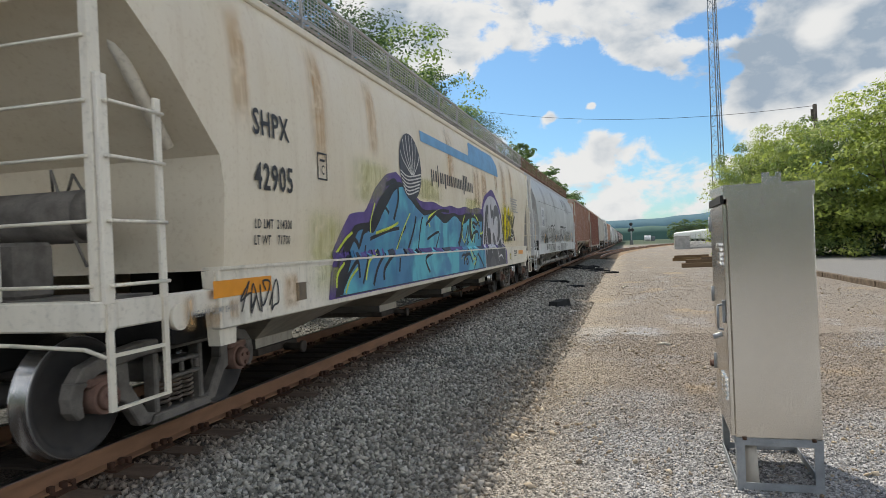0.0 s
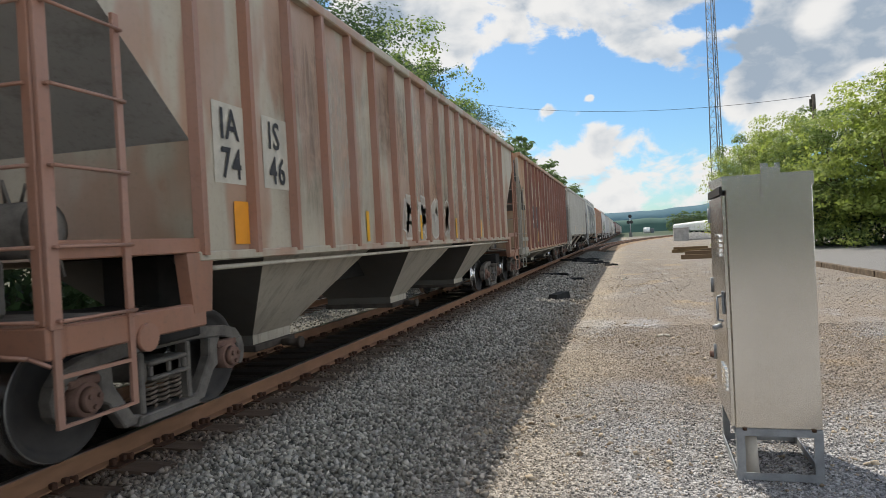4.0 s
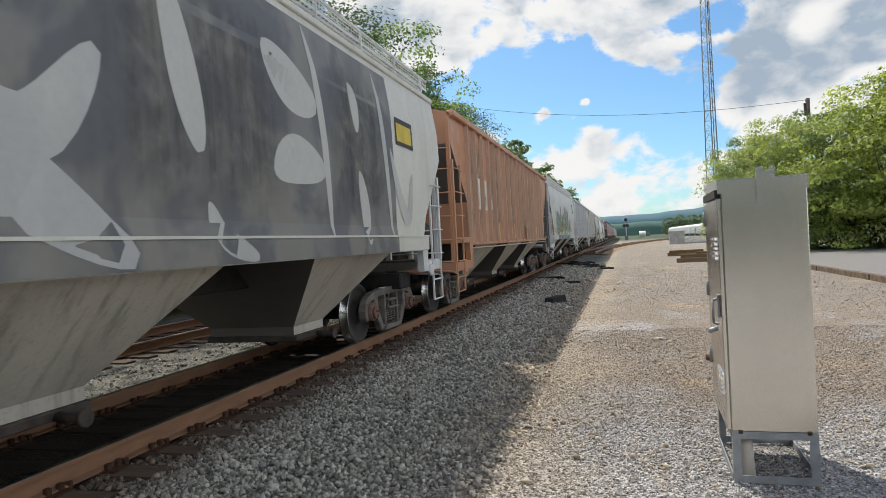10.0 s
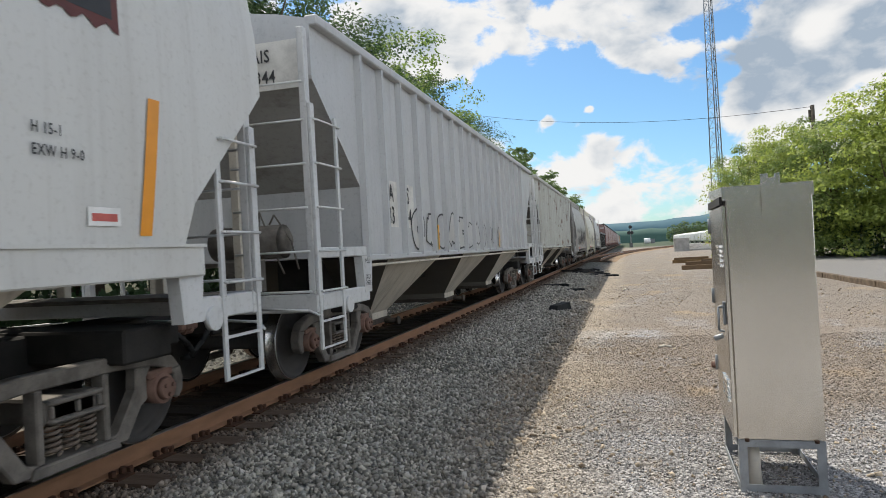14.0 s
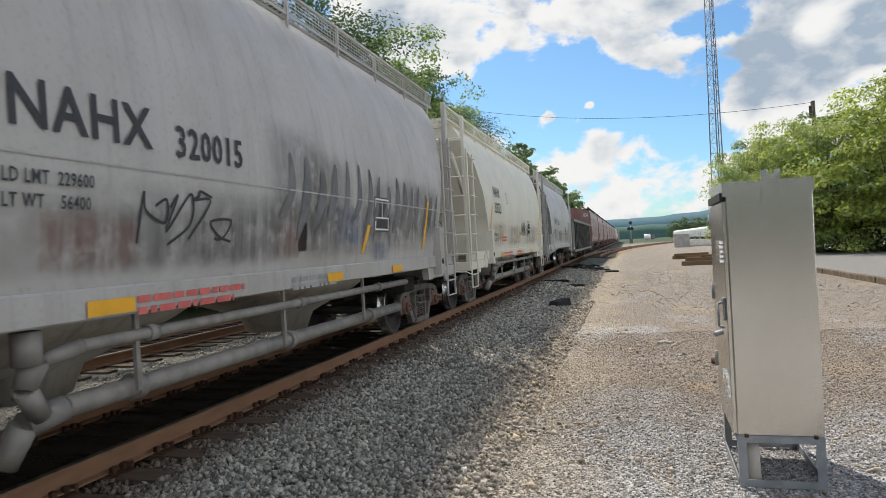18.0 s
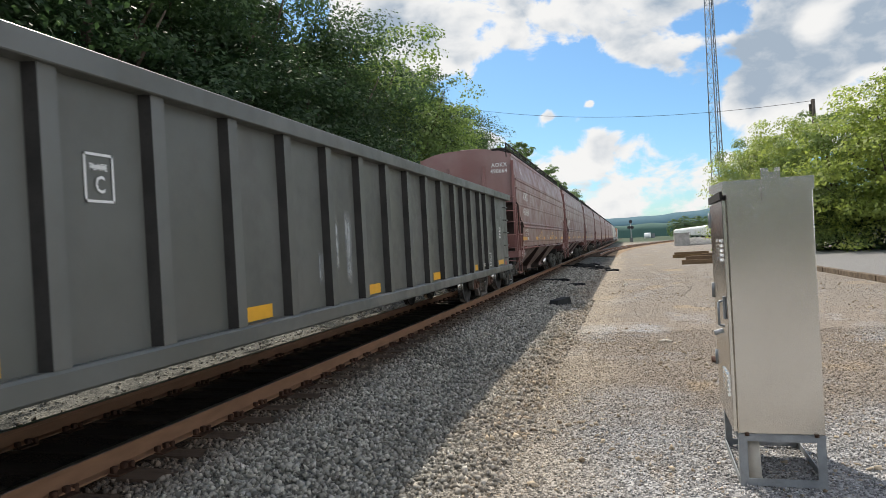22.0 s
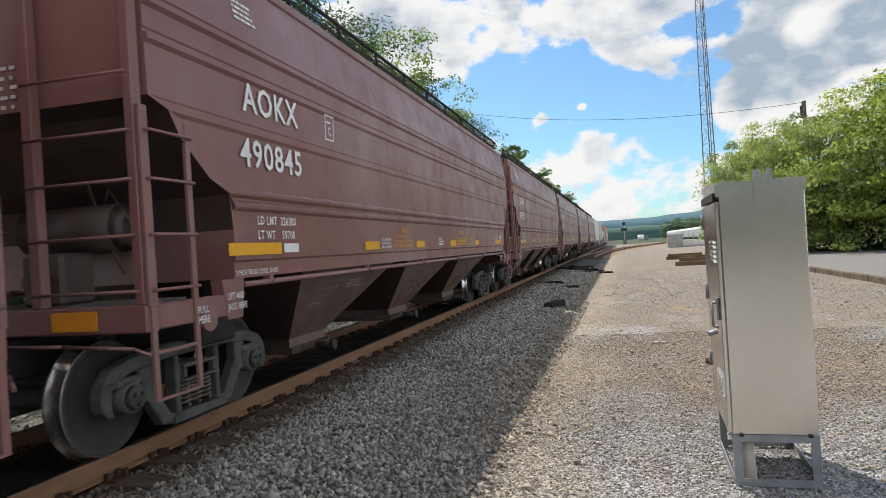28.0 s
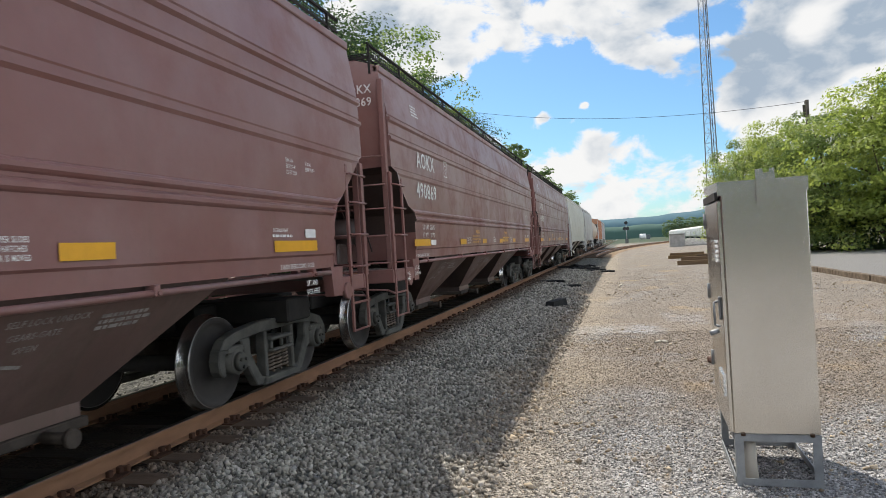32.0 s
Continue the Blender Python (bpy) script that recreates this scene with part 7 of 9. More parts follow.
def build_train():
    under_grey = car_paint("dirty_hopper_grey", (.49, .445, .37), .12, .1, .6)
    under_tan = car_paint("dirty_hopper_tan", (.43, .38, .30), .2, .1, .6)
    under_red = car_paint("dirty_hopper_maroon", (.150, .090, .076), .1, .05, .6)

    SOOT_LINE = plain("dark_seam_line", (.10, .095, .09), .7)
    YELLOW_MARK = plain("yellow_mark_paint", (.55, .42, .05), .6)
    BROWN_PLATE = plain("brown_plate_paint", (.16, .12, .08), .6)
    # 1: cream car with a painted name band
    cream = car_paint("cream_paint", (.60, .52, .39), .12, .2, .22, dirt=(.36, .25, .14), rusty=(.40, .20, .08))
    cream2 = car_paint("cream_sill_paint", (.66, .60, .49), .22, .3, .25)
    L = long(1)
    car, side = smooth_hopper("long cream covered hopper with rust streaks and blue graffiti", L, 16.26, cream, under_tan, cream2, cream2, sill=(.86, 1.36), bays=4, zt=3.86, walk_high=.36, walk_paint=plain("faded_mesh_grey", (.32, .31, .30), .6), inner=cream2, post_top=3.8, notch=[(.60, 3.30), (.74, 3.24), (1.12, 2.93), (1.74, 2.30), (1.80, 2.04), (1.81, 1.34)], pad=.72)
    L += SHIFT[0]
    enlist(car, 1)
    for sx in (-1, 1):
        bm = bmesh.new()
        rod(bm, (sx * 1.20, .62, 3.65), (sx * 1.28, 1.50, 2.35), .055, 8)
        part("brace", bm, cream2, car)
    letters(car, "SHPX", 2.80, 2.56, .23, side, BLACK_INK)
    letters(car, "42905", 2.80, 2.06, .24, side, BLACK_INK)
    weight_lines(car, 2.80, 1.70, .085, side, BLACK_INK, "214300", "71700")
    plate_c(car, 4.1, 2.25, side, BLACK_INK)
    blue = plain("faded_blue_paint", (.10, .27, .46), .5, 0, .2, 4)
    bm = bmesh.new()
    sheet(bm, 8.05, 14.9, 3.22, lambda y: 3.40 + (.34 * min(1, max(0, (y - 11.6) * 4)) if y < 14.5 else .34 - .5 * (y - 14.5)), side, .007, 60)
    part("blue_band", bm, blue, car)
    bm = bmesh.new()
    bulge = lambda y: .52 * math.sqrt(max(0, 1 - ((y - 7.40) / .55) ** 2))
    sheet(bm, 6.85, 7.95, lambda y: 2.72 - bulge(y), lambda y: 2.72 + bulge(y), side, .0088, 24, 10)
    part("globe_mark", bm, plain("slate_mark", (.045, .048, .062), .6, 0, .3, 6), car)
    bm = bmesh.new()
    for k in range(7):
        d = -.9 + k * .3
        top = .50 * math.sqrt(max(0, 1 - d * d))
        ribbon(bm, smooth_line([(7.40 + d * .53, 2.72 + top), (7.40 + d * .40, 2.72 + top * .35), (7.47 + d * .06, 2.60)], 6), .024, side, .0102)
    for k in range(6):
        z = 2.56 - .055 * k
        x = .53 * math.sqrt(max(0, 1 - ((z + .04 - 2.72) / .52) ** 2))
        ribbon(bm, smooth_line([(7.40 - x, z + .07), (7.25, z), (7.40 + x, z + .09)], 6), .022, side, .0102)
    part("globe_lines", bm, plain("pale_mark_lines", (.56, .54, .50), .6), car)
    bm = bmesh.new()
    r = random.Random(4)
    y = 8.53
    while y < 11.8:
        w = .05 + .05 * r.random()
        sheet(bm, y, y + w, 2.60 - (.08 if r.random() < .15 else 0), 2.80 + (.11 if r.random() < .25 else 0), side, .008, 1, 2)
        y += w + .05 + .05 * r.random()
    tagged(part("worn_name", bm, plain("worn_name_paint", (.06, .06, .06), .6, 0, .5, 9), car), kind="stuff")
    fill = spray("blue_spray", [(.03, .16, .30), (.06, .30, .42), (.09, .42, .50), (.05, .20, .36)])
    purple = plain("purple_spray", (.10, .06, .22), .6, 0, .3, 4)
    flank = lambda z: max(side(z), 1.604) if z < 1.40 else side(z)
    navy = plain("navy_spray", (.012, .014, .024), .5, 0, .3, 5)
    acid = plain("lime_highlight", (.48, .56, .05), .5, 0, .15, 6)
    ink = BLACK_INK
    # the piece climbs from the sill, peaks beside the globe and falls off slowly
    crest_y, crest_z = [4.25, 4.35, 4.65, 4.95, 5.45, 5.8, 6.25, 6.7, 7.75, 9.5, 10.1, 12.7], [0.96, 1.32, 1.64, 1.88, 1.96, 2.28, 2.48, 2.6, 2.24, 2.2, 2.22, 2.3]
    brow = lambda y: float(np.interp(y, crest_y, crest_z)) + .02 * math.sin(y * 5.3)
    for drop, mt, gap, inset, what in ((0, purple, .0040, 0, "purple contour round a sprayed piece"), (.13, navy, .0052, .16, "black ground of a sprayed piece"), (.25, fill, .0060, .30, "blue ground of a sprayed piece")):
        bm = bmesh.new()
        sheet(bm, crest_y[0] + inset, 12.90 - .02 * drop, .92 + .1 * drop, lambda y: max(.95, brow(y - inset) - drop + (.06 * math.sin(y * 3.9) if drop > .2 else 0)), flank, gap, 110, 22)
        part("graffiti", bm, mt, car, what)
    outlined(car, [[(10.65, 1.92), (10.65, 1.76), (10.55, 1.60), (10.45, 1.48)], [(11.50, 2.16), (11.40, 1.96), (11.45, 1.72), (11.70, 1.60)], [(12.70, 2.12), (12.65, 1.76), (12.65, 1.40)]], flank, navy, 0.15)
    outlined(car, [[(10.75, 1.76), (10.75, 1.88), (10.85, 2.04), (11.05, 2.04), (11.15, 2.00)], [(10.95, 1.48), (11.05, 1.64), (11.20, 1.88), (11.25, 1.72), (11.15, 1.48)], [(11.20, 1.48), (11.35, 1.56)], [(11.60, 1.92), (11.70, 1.96), (12.00, 1.92), (12.15, 1.96), (12.35, 1.88)], [(11.65, 1.88), (11.90, 1.80), (11.85, 1.52)], [(11.85, 2.16), (12.05, 2.00), (12.30, 1.96)], [(11.70, 1.72), (12.15, 1.76), (12.30, 1.60)], [(12.40, 1.68), (12.60, 1.64)], [(10.45, 1.24), (10.60, 1.28), (10.85, 1.28), (11.00, 1.40)], [(10.65, 1.08), (10.70, 1.20), (10.95, 1.28), (11.20, 1.28)], [(10.85, 1.12), (10.90, 1.20), (11.00, 1.12), (10.90, 1.08), (10.85, 1.12)], [(11.20, 1.28), (11.30, 1.20), (11.45, 1.08)]], flank, navy, 0.055)
    outlined(car, [[(11.55, 0.96), (11.80, 1.16), (11.90, 1.28)], [(11.95, 1.28), (12.30, 1.12), (12.55, 0.96)], [(11.40, 1.36), (11.60, 1.24), (11.75, 1.20)], [(4.50, 1.28), (4.75, 1.52), (5.10, 1.60), (5.30, 1.48)], [(4.65, 1.04), (4.85, 1.20), (5.10, 1.32), (5.15, 1.12)], [(5.50, 1.52), (5.45, 1.36), (5.25, 1.04)], [(5.30, 1.52), (5.40, 1.68), (5.55, 1.72)], [(5.65, 1.60), (5.85, 1.64), (6.35, 1.72), (6.80, 1.76)], [(6.00, 2.12), (6.20, 2.04), (6.35, 1.96)], [(6.25, 2.36), (6.65, 2.44), (6.75, 2.20), (6.55, 1.88)], [(5.70, 1.72), (5.85, 2.00), (6.05, 2.16)], [(5.60, 1.00), (5.80, 1.24), (6.15, 1.44)], [(6.00, 1.04), (6.05, 1.20), (6.45, 1.40)]], flank, navy, 0.055)
    outlined(car, [[(6.65, 1.12), (6.80, 1.56), (7.10, 1.80)], [(7.25, 1.44), (7.50, 1.76), (7.60, 1.96)], [(7.75, 1.40), (7.85, 1.80), (7.95, 1.96)], [(8.20, 1.04), (8.00, 1.28), (8.65, 1.40)], [(8.15, 1.84), (8.85, 2.08), (9.65, 2.12)], [(8.25, 1.60), (8.95, 1.72), (8.80, 1.44)]], flank, navy, 0.055)
    outlined(car, [[(10.70, 1.84), (10.70, 1.68), (10.80, 1.60), (10.95, 1.52)], [(10.70, 1.88), (10.80, 2.00), (10.90, 2.08)], [(11.00, 1.56), (11.15, 1.72)], [(11.55, 2.04), (11.55, 1.84), (11.60, 1.68)], [(11.80, 2.12), (12.10, 2.04), (12.25, 1.92)], [(11.90, 1.88), (11.85, 1.72), (11.55, 1.52)], [(12.40, 1.88), (12.45, 1.72), (12.70, 1.76)], [(10.45, 1.20), (10.55, 1.28)], [(10.70, 1.16), (10.85, 1.24), (11.00, 1.28)], [(11.25, 1.40), (11.35, 1.32), (11.55, 1.16), (11.75, 1.20)], [(11.50, 1.04), (11.75, 1.12)], [(4.45, 1.04), (4.50, 1.20), (4.70, 1.32)], [(4.60, 1.44), (4.85, 1.60), (5.05, 1.68)], [(5.80, 2.08), (5.65, 1.84), (5.65, 1.68)], [(5.85, 1.68), (6.40, 1.76), (6.75, 1.84)]], flank, acid, 0.035)
    outlined(car, [[(4.70, 0.96), (4.85, 1.12), (5.10, 1.24)], [(5.35, 1.08), (5.50, 1.32), (5.90, 1.44)], [(6.70, 1.44), (7.00, 1.76), (7.30, 2.00)], [(8.40, 1.80), (8.30, 1.96), (9.00, 2.12)]], flank, acid, 0.035)
    # the grey piece beside it: a dome with swollen dark shapes and white edges
    dome = lambda y: 1.05 + 1.62 * max(0, 1 - (abs(y - 13.75) / 1.95) ** 2.3)
    bm = bmesh.new()
    sheet(bm, 12.62, 15.70, .92, lambda y: max(.93, dome(y) + .12 + .03 * math.sin(y * 6)), flank, .0058, 40, 22)
    part("graffiti", bm, purple, car, "purple contour round a sprayed piece")
    bm = bmesh.new()
    sheet(bm, 12.78, 15.50, .92, lambda y: max(.925, dome(y) - .02), flank, .0070, 40, 22)
    part("graffiti", bm, plain("white_grey_spray", (.46, .45, .48), .5, 0, .2, 4), car, "pale ground of a sprayed piece")
    bm = bmesh.new()
    sheet(bm, 12.84, 15.44, .93, lambda y: min(1.46, max(.935, dome(y) - .10)) + .03 * math.sin(y * 9), flank, .0077, 40, 10)
    part("graffiti", bm, plain("dark_slate_spray", (.075, .075, .085), .55, 0, .3, 4), car, "dark foot of a sprayed piece")
    slate_spray = spray("slate_spray", [(.075, .075, .085), (.11, .11, .12), (.05, .05, .058)])
    for pts, w in (([(12.95, 1.05), (13.05, 1.6), (13.15, 2.15), (13.3, 2.4)], .42), ([(13.35, 1.4), (13.42, 1.75), (13.62, 1.5), (13.7, 1.2)], .30), ([(13.6, 2.45), (13.75, 2.2), (13.95, 2.3)], .20), ([(13.95, 1.95), (14.15, 2.3), (14.55, 2.2), (14.75, 1.75), (14.5, 1.55)], .34), ([(13.9, 1.75), (14.1, 1.6), (14.35, 1.45)], .20), ([(14.2, 1.0), (14.55, 1.22), (15.0, 1.2), (15.35, 1.0)], .36), ([(13.3, 1.0), (13.7, 1.05), (14.05, .98)], .26), ([(14.75, 1.35), (14.95, 1.5), (15.05, 1.3)], .22)):
        bm = bmesh.new()
        petal(bm, pts, w, flank, .0084)
        part("graffiti", bm, slate_spray, car, "swollen dark stroke of a sprayed piece")
    bm = bmesh.new()
    for pts in ([(13.0, 1.2), (13.1, 1.7), (13.25, 2.2)], [(14.1, 2.0), (14.4, 2.15), (14.6, 1.9)], [(14.4, 1.12), (14.8, 1.18), (15.1, 1.08)], [(13.45, 1.5), (13.55, 1.4), (13.62, 1.25)], [(14.3, 1.35), (14.45, 1.15), (14.4, .98)]):
        petal(bm, pts, .05, flank, .0095)
    part("graffiti", bm, plain("white_sprayed_edge", (.62, .62, .64), .5), car, "white edge strokes of a sprayed piece")
    cloud = stain_film("yellow_spray_cloud", (.68, .58, .02), 1.8, .9)
    tape(car, 14.9, 17.3, 1.40, 2.62, side, cloud, "spray_cloud", .0065)
    tape(car, 15.0, 17.1, 1.42, 2.45, side, cloud, "spray_cloud", .0072)
    letters(car, "H2K", 15.25, 1.56, .70, side, BLACK_INK, 1.12, "tag_lettering", .012, spacing=.95)
    data_panel(car, 16.62, 1.62, side, .34)
    lime = stain_film("lime_spray_cloud", (.50, .52, .10), .8, 2.0)
    for a, b, c, d in ((3.7, 4.9, .92, 2.0), (4.9, 6.6, 2.0, 2.7), (7.2, 9.4, 2.2, 2.65), (10.8, 12.7, 2.1, 2.5)):
        tape(car, a, b, c, d, flank, lime, "spray_cloud", .0045)
    tape(car, 16.05, 16.4, 1.0, 1.22, lambda z: 1.604, cloud, "spray_cloud", .004)
    stains(car, side, RUST_RUN, [(2.45, 2.85, 2.5, 3.8), (3.95, 4.5, 2.3, 3.8), (5.6, 6.1, 2.6, 3.8), (9.6, 10.3, 2.5, 3.8), (11.7, 12.6, 2.2, 3.3), (12.6, 13.4, 2.3, 3.25), (15.2, 16.1, 2.3, 3.8), (16.6, 17.2, 2.5, 3.8), (14.3, 14.8, 2.7, 3.75)], .003)
    sl = lambda z: 1.602
    tape(car, 2.11, 3.02, 1.12, 1.26, sl, ORANGE, "reflector_strip", .004)
    scrawl(car, 2.45, .93, .30, sl, BLACK_INK, 5, 4, .02)
    letters(car, "2 INCH HF COMP SHOES", 1.75, 1.0, .05, sl, GREY_INK)
    stains(car, sl, RUST_RUN, [(1.7, 1.9, .88, 1.2), (1.95, 2.25, .88, 1.1), (2.3, 2.5, .9, 1.12), (3.2, 3.6, .9, 1.3)], .003)
    tape(car, 3.50, 3.72, .98, 1.16, sl, BROWN_PLATE, "data_plate", .004)
    tape(car, 17.7, 18.6, 1.13, 1.25, sl, ORANGE, "reflector_strip", .004)
    bars(car, 16.9, 1.22, 3, .5, sl, BLACK_INK, .04, 2)
    bars(car, 16.6, 2.74, 6, 1.25, side, GREY_INK, .045, 6)
    scrawl(car, 17.0, 1.45, .55, side, plain("cream_line_tag", (.75, .70, .58), .6), 8, 2, .02)

    # 2: grey car with unloading pipes
    grey = car_paint("pale_grey_paint", (.40, .405, .40), .05, .25, .38, dirt=(.17, .16, .14))
    greys = car_paint("light_grey_paint", (.52, .525, .52), .08, .25, .25)
    L = long(2)
    car, side = smooth_hopper("long grey covered hopper with black outlined graffiti and pipes below", L, 16.05, grey, under_grey, greys, greys, sill=(1.0, 1.40), side=lambda z: 1.60 - .045 * (z - 2.5) ** 2 - max(0, z - 2.9) ** 2 * .22, bays=4, zt=4.04, walk_high=.36, walk_paint=plain("rusty_mesh", (.22, .14, .10), .8), round_bays=True, post_top=3.8, notch=[(1.0, 3.45), (1.30, 3.07), (2.08, 2.01), (2.20, 1.44), (2.21, 1.38)], pad=.87)
    L += SHIFT[0]
    enlist(car, 2)
    unloading_pipes(car, L, PIPE)
    tape(car, 3.28, 4.2, 2.06, 2.84, side, plain("repainted_patch", (.55, .56, .57), .5, 0, .1), "repainted_patch", .006)
    ink = plain("worn_blue_stencil", (.13, .15, .19), .6, 0, .3, 8)
    letters(car, "GPFX", 3.36, 2.48, .25, side, ink, .8)
    letters(car, "11843", 3.36, 2.12, .25, side, ink, .8)
    plate_c(car, 4.62, 2.32, side, BLACK_INK)
    weight_lines(car, 3.1, 1.78, .08, side, BLACK_INK, "193000  LB", "70000  NEW")
    flank = lambda z: max(side(z), 1.604) if z < 1.415 else side(z)
    stains(car, side, SOOT_RUN, [(2.4, 6.5, 1.42, 2.05), (5.5, 11, 1.42, 2.08), (9.5, 15, 1.42, 2.1), (13.5, 18.2, 1.42, 2.1), (2.4, 18, 1.43, 1.8)], .003)
    stains(car, side, BROWN_RUN, [(13.6, 16.5, 2.9, 3.85), (4.2, 5.2, 2.9, 3.8), (8, 9, 2.8, 3.8)], .003)
    stains(car, side, stain_film("green_smear", (.22, .36, .16), .8, 2.0), [(12.9, 13.7, 3.2, 3.75)], .004)
    for z, mt in ((2.06, greys), (3.03, SOOT_LINE)):
        bm = bmesh.new()
        sheet(bm, 2.25, 18.2, lambda y: z - .006 + .008 * (y - 2), lambda y: z + .007 + .008 * (y - 2), side, .010, 12, 1)
        part("weld_seam", bm, mt, car)
    worn_line = plain("worn_black_spray", (.045, .043, .041), .6, 0, .5, 6)
    wash = spray("grey_wash", [(.36, .36, .34), (.44, .44, .42), (.27, .265, .25)])
    pale_wash = spray("grey_wash_pale", [(.44, .445, .43), (.52, .525, .51), (.33, .325, .31)])
    throw_up(car, 4.4, 5.60, 1.03, 2.10, flank, (5, 2), wash, worn_line, 23, .50, .045, lean=.28, wild=1.0)
    for y0, y1, mt in ((5.55, 8.15, wash), (10.70, 13.65, pale_wash)):
        bm = bmesh.new()
        sheet(bm, y0, y1, 1.03, lambda y: 2.10 - .06 * (y - y0) / (y1 - y0) + .03 * math.sin(y * 5), flank, .0052, 40, 14)
        part("sprayed_ground", bm, mt, car)
    outlined(car, [[(5.40, 2.04), (5.60, 2.08), (5.70, 2.16), (5.80, 2.12), (5.95, 2.04)], [(5.95, 2.04), (6.05, 1.96), (6.15, 1.88), (6.25, 1.96), (6.35, 2.08), (6.70, 2.20)], [(5.95, 2.04), (5.80, 1.76), (5.60, 1.56), (5.55, 1.44), (5.60, 1.28), (5.65, 1.16)], [(6.70, 2.20), (6.65, 1.96), (6.45, 1.72), (6.15, 1.60), (5.95, 1.68), (5.90, 1.72)], [(5.90, 1.60), (5.80, 1.48), (5.75, 1.40), (5.85, 1.32), (5.90, 1.40), (5.95, 1.56)], [(6.45, 1.68), (6.40, 1.36), (6.20, 1.12)], [(6.70, 2.04), (6.80, 2.16), (7.05, 2.20), (7.35, 2.16), (7.45, 2.08), (7.40, 1.92), (7.10, 1.68), (6.85, 1.36), (6.60, 1.48), (6.80, 1.52)]], flank, worn_line, 0.065)
    outlined(car, [[(6.65, 1.52), (6.80, 1.72), (7.00, 1.84), (6.75, 1.60)], [(7.10, 1.68), (7.35, 1.68), (7.15, 1.44), (7.30, 1.32), (6.95, 1.12)], [(7.55, 2.16), (8.20, 2.24), (8.20, 2.16), (8.00, 2.04), (8.20, 2.00), (7.90, 1.68), (7.70, 1.68), (7.45, 1.40)], [(7.55, 1.68), (7.35, 1.92), (7.55, 1.92), (7.55, 2.16)], [(7.90, 1.68), (7.75, 1.48), (7.90, 1.32), (7.50, 1.12)], [(5.40, 1.64), (5.45, 1.72), (5.55, 1.80)]], flank, worn_line, 0.065)
    outlined(car, [[(10.80, 2.20), (11.00, 2.20), (11.30, 2.20)], [(11.30, 2.20), (11.80, 2.20)], [(10.75, 2.20), (10.65, 1.84), (10.55, 1.72)], [(10.70, 1.72), (10.95, 1.76), (10.85, 1.44)], [(11.30, 2.20), (11.25, 1.88), (11.05, 1.60), (10.95, 1.44)], [(11.15, 1.40), (11.30, 1.60), (11.40, 1.76), (11.30, 1.80), (11.15, 1.72), (10.95, 1.44)], [(11.80, 2.16), (11.70, 2.04), (11.65, 1.76), (11.70, 1.68), (11.95, 1.68), (12.20, 1.84), (12.30, 2.04), (12.25, 2.16), (12.00, 2.20), (11.80, 2.16)], [(11.65, 1.68), (11.55, 1.48), (11.50, 1.16)], [(12.30, 2.08), (12.50, 2.20), (12.70, 2.20), (12.80, 2.12)], [(11.90, 1.44), (12.00, 1.60), (12.25, 1.64), (12.35, 1.56), (12.25, 1.40)]], flank, BLACK_INK, 0.085)
    outlined(car, [[(11.90, 1.44), (12.10, 1.36), (12.15, 1.16)], [(12.55, 2.04), (12.45, 1.76)], [(12.85, 2.08), (12.80, 1.76), (12.50, 1.44), (12.40, 1.12)], [(12.85, 2.08), (13.00, 2.16), (13.15, 2.16)], [(13.15, 2.16), (13.40, 2.20), (13.65, 2.16), (13.70, 2.00), (13.50, 1.76), (13.20, 1.64), (13.35, 1.56), (13.40, 1.44), (13.40, 1.12)], [(13.15, 2.04), (13.00, 1.80)], [(12.90, 1.40), (12.90, 1.16)], [(11.05, 1.40), (10.95, 1.16), (11.10, 1.16), (11.05, 1.40)]], flank, BLACK_INK, 0.085)
    letters(car, "BLACKBOOK", 8.95, 1.07, .20, lambda z: 1.604, BLACK_INK, .7, "tag_lettering", .006)
    tape(car, 13.04, 14.2, 2.46, 2.98, side, plain("repainted_square", (.50, .50, .49), .5, 0, .1), "repainted_patch", .006)
    for y in (4.12, 8.5, 12.86, 15.78):
        tape(car, y, y + .10, 1.45, 1.80, side, YELLOW, "reflector_strip", .0145, slant=.34)
    tape(car, 17.5, 17.62, 1.43, 1.95, side, YELLOW)
    data_panel(car, 15.05, 1.5, side, .55)
    bars(car, 13.7, 1.30, 2, .9, lambda z: 1.606, GREY_INK, .045, 8)
    bm = bmesh.new()
    box(bm, 1.42, 1.60, 1.30, 1.62, 1.17, 1.54, .02)
    part("valve_box", bm, BLACK, car)
    # closed ends: recessed side panels and an end wall, a black disc painting its dark round opening
    for ye, s in ((0, 1), (L - SHIFT[0], -1)):
        for sx in (-1, 1):
            bm = bmesh.new()
            plate(bm, [(ye + s * .58, 1.18), (ye + s * 2.22, 1.18), (ye + s * 2.22, 1.95), (ye + s * 1.02, 3.42), (ye + s * .58, 3.80)], "x", sx * 1.33, sx * 1.37)
            part("side_panel", bm, grey, car)
        bm = bmesh.new()
        box(bm, -1.33, 1.33, ye + s * .58, ye + s * .62, 1.18, 3.80)
        part("end_wall", bm, grey, car)
        bm = bmesh.new()
        rod(bm, (.96, ye + s * .572, 1.70), (.96, ye + s * .585, 1.70), .21, 20)
        part("end_opening", bm, BLACK, car)
    SHIFT_WAS = SHIFT[0]
    SHIFT[0] = 0
    tape(car, .60, .66, 1.45, 2.28, lambda z: 1.615, YELLOW, "reflector_strip", .002)
    inset = lambda z: 1.372
    tape(car, .75, 1.15, 1.62, 1.92, inset, plain("pale_label_patch", (.52, .53, .52), .5), "repainted_patch", .003)
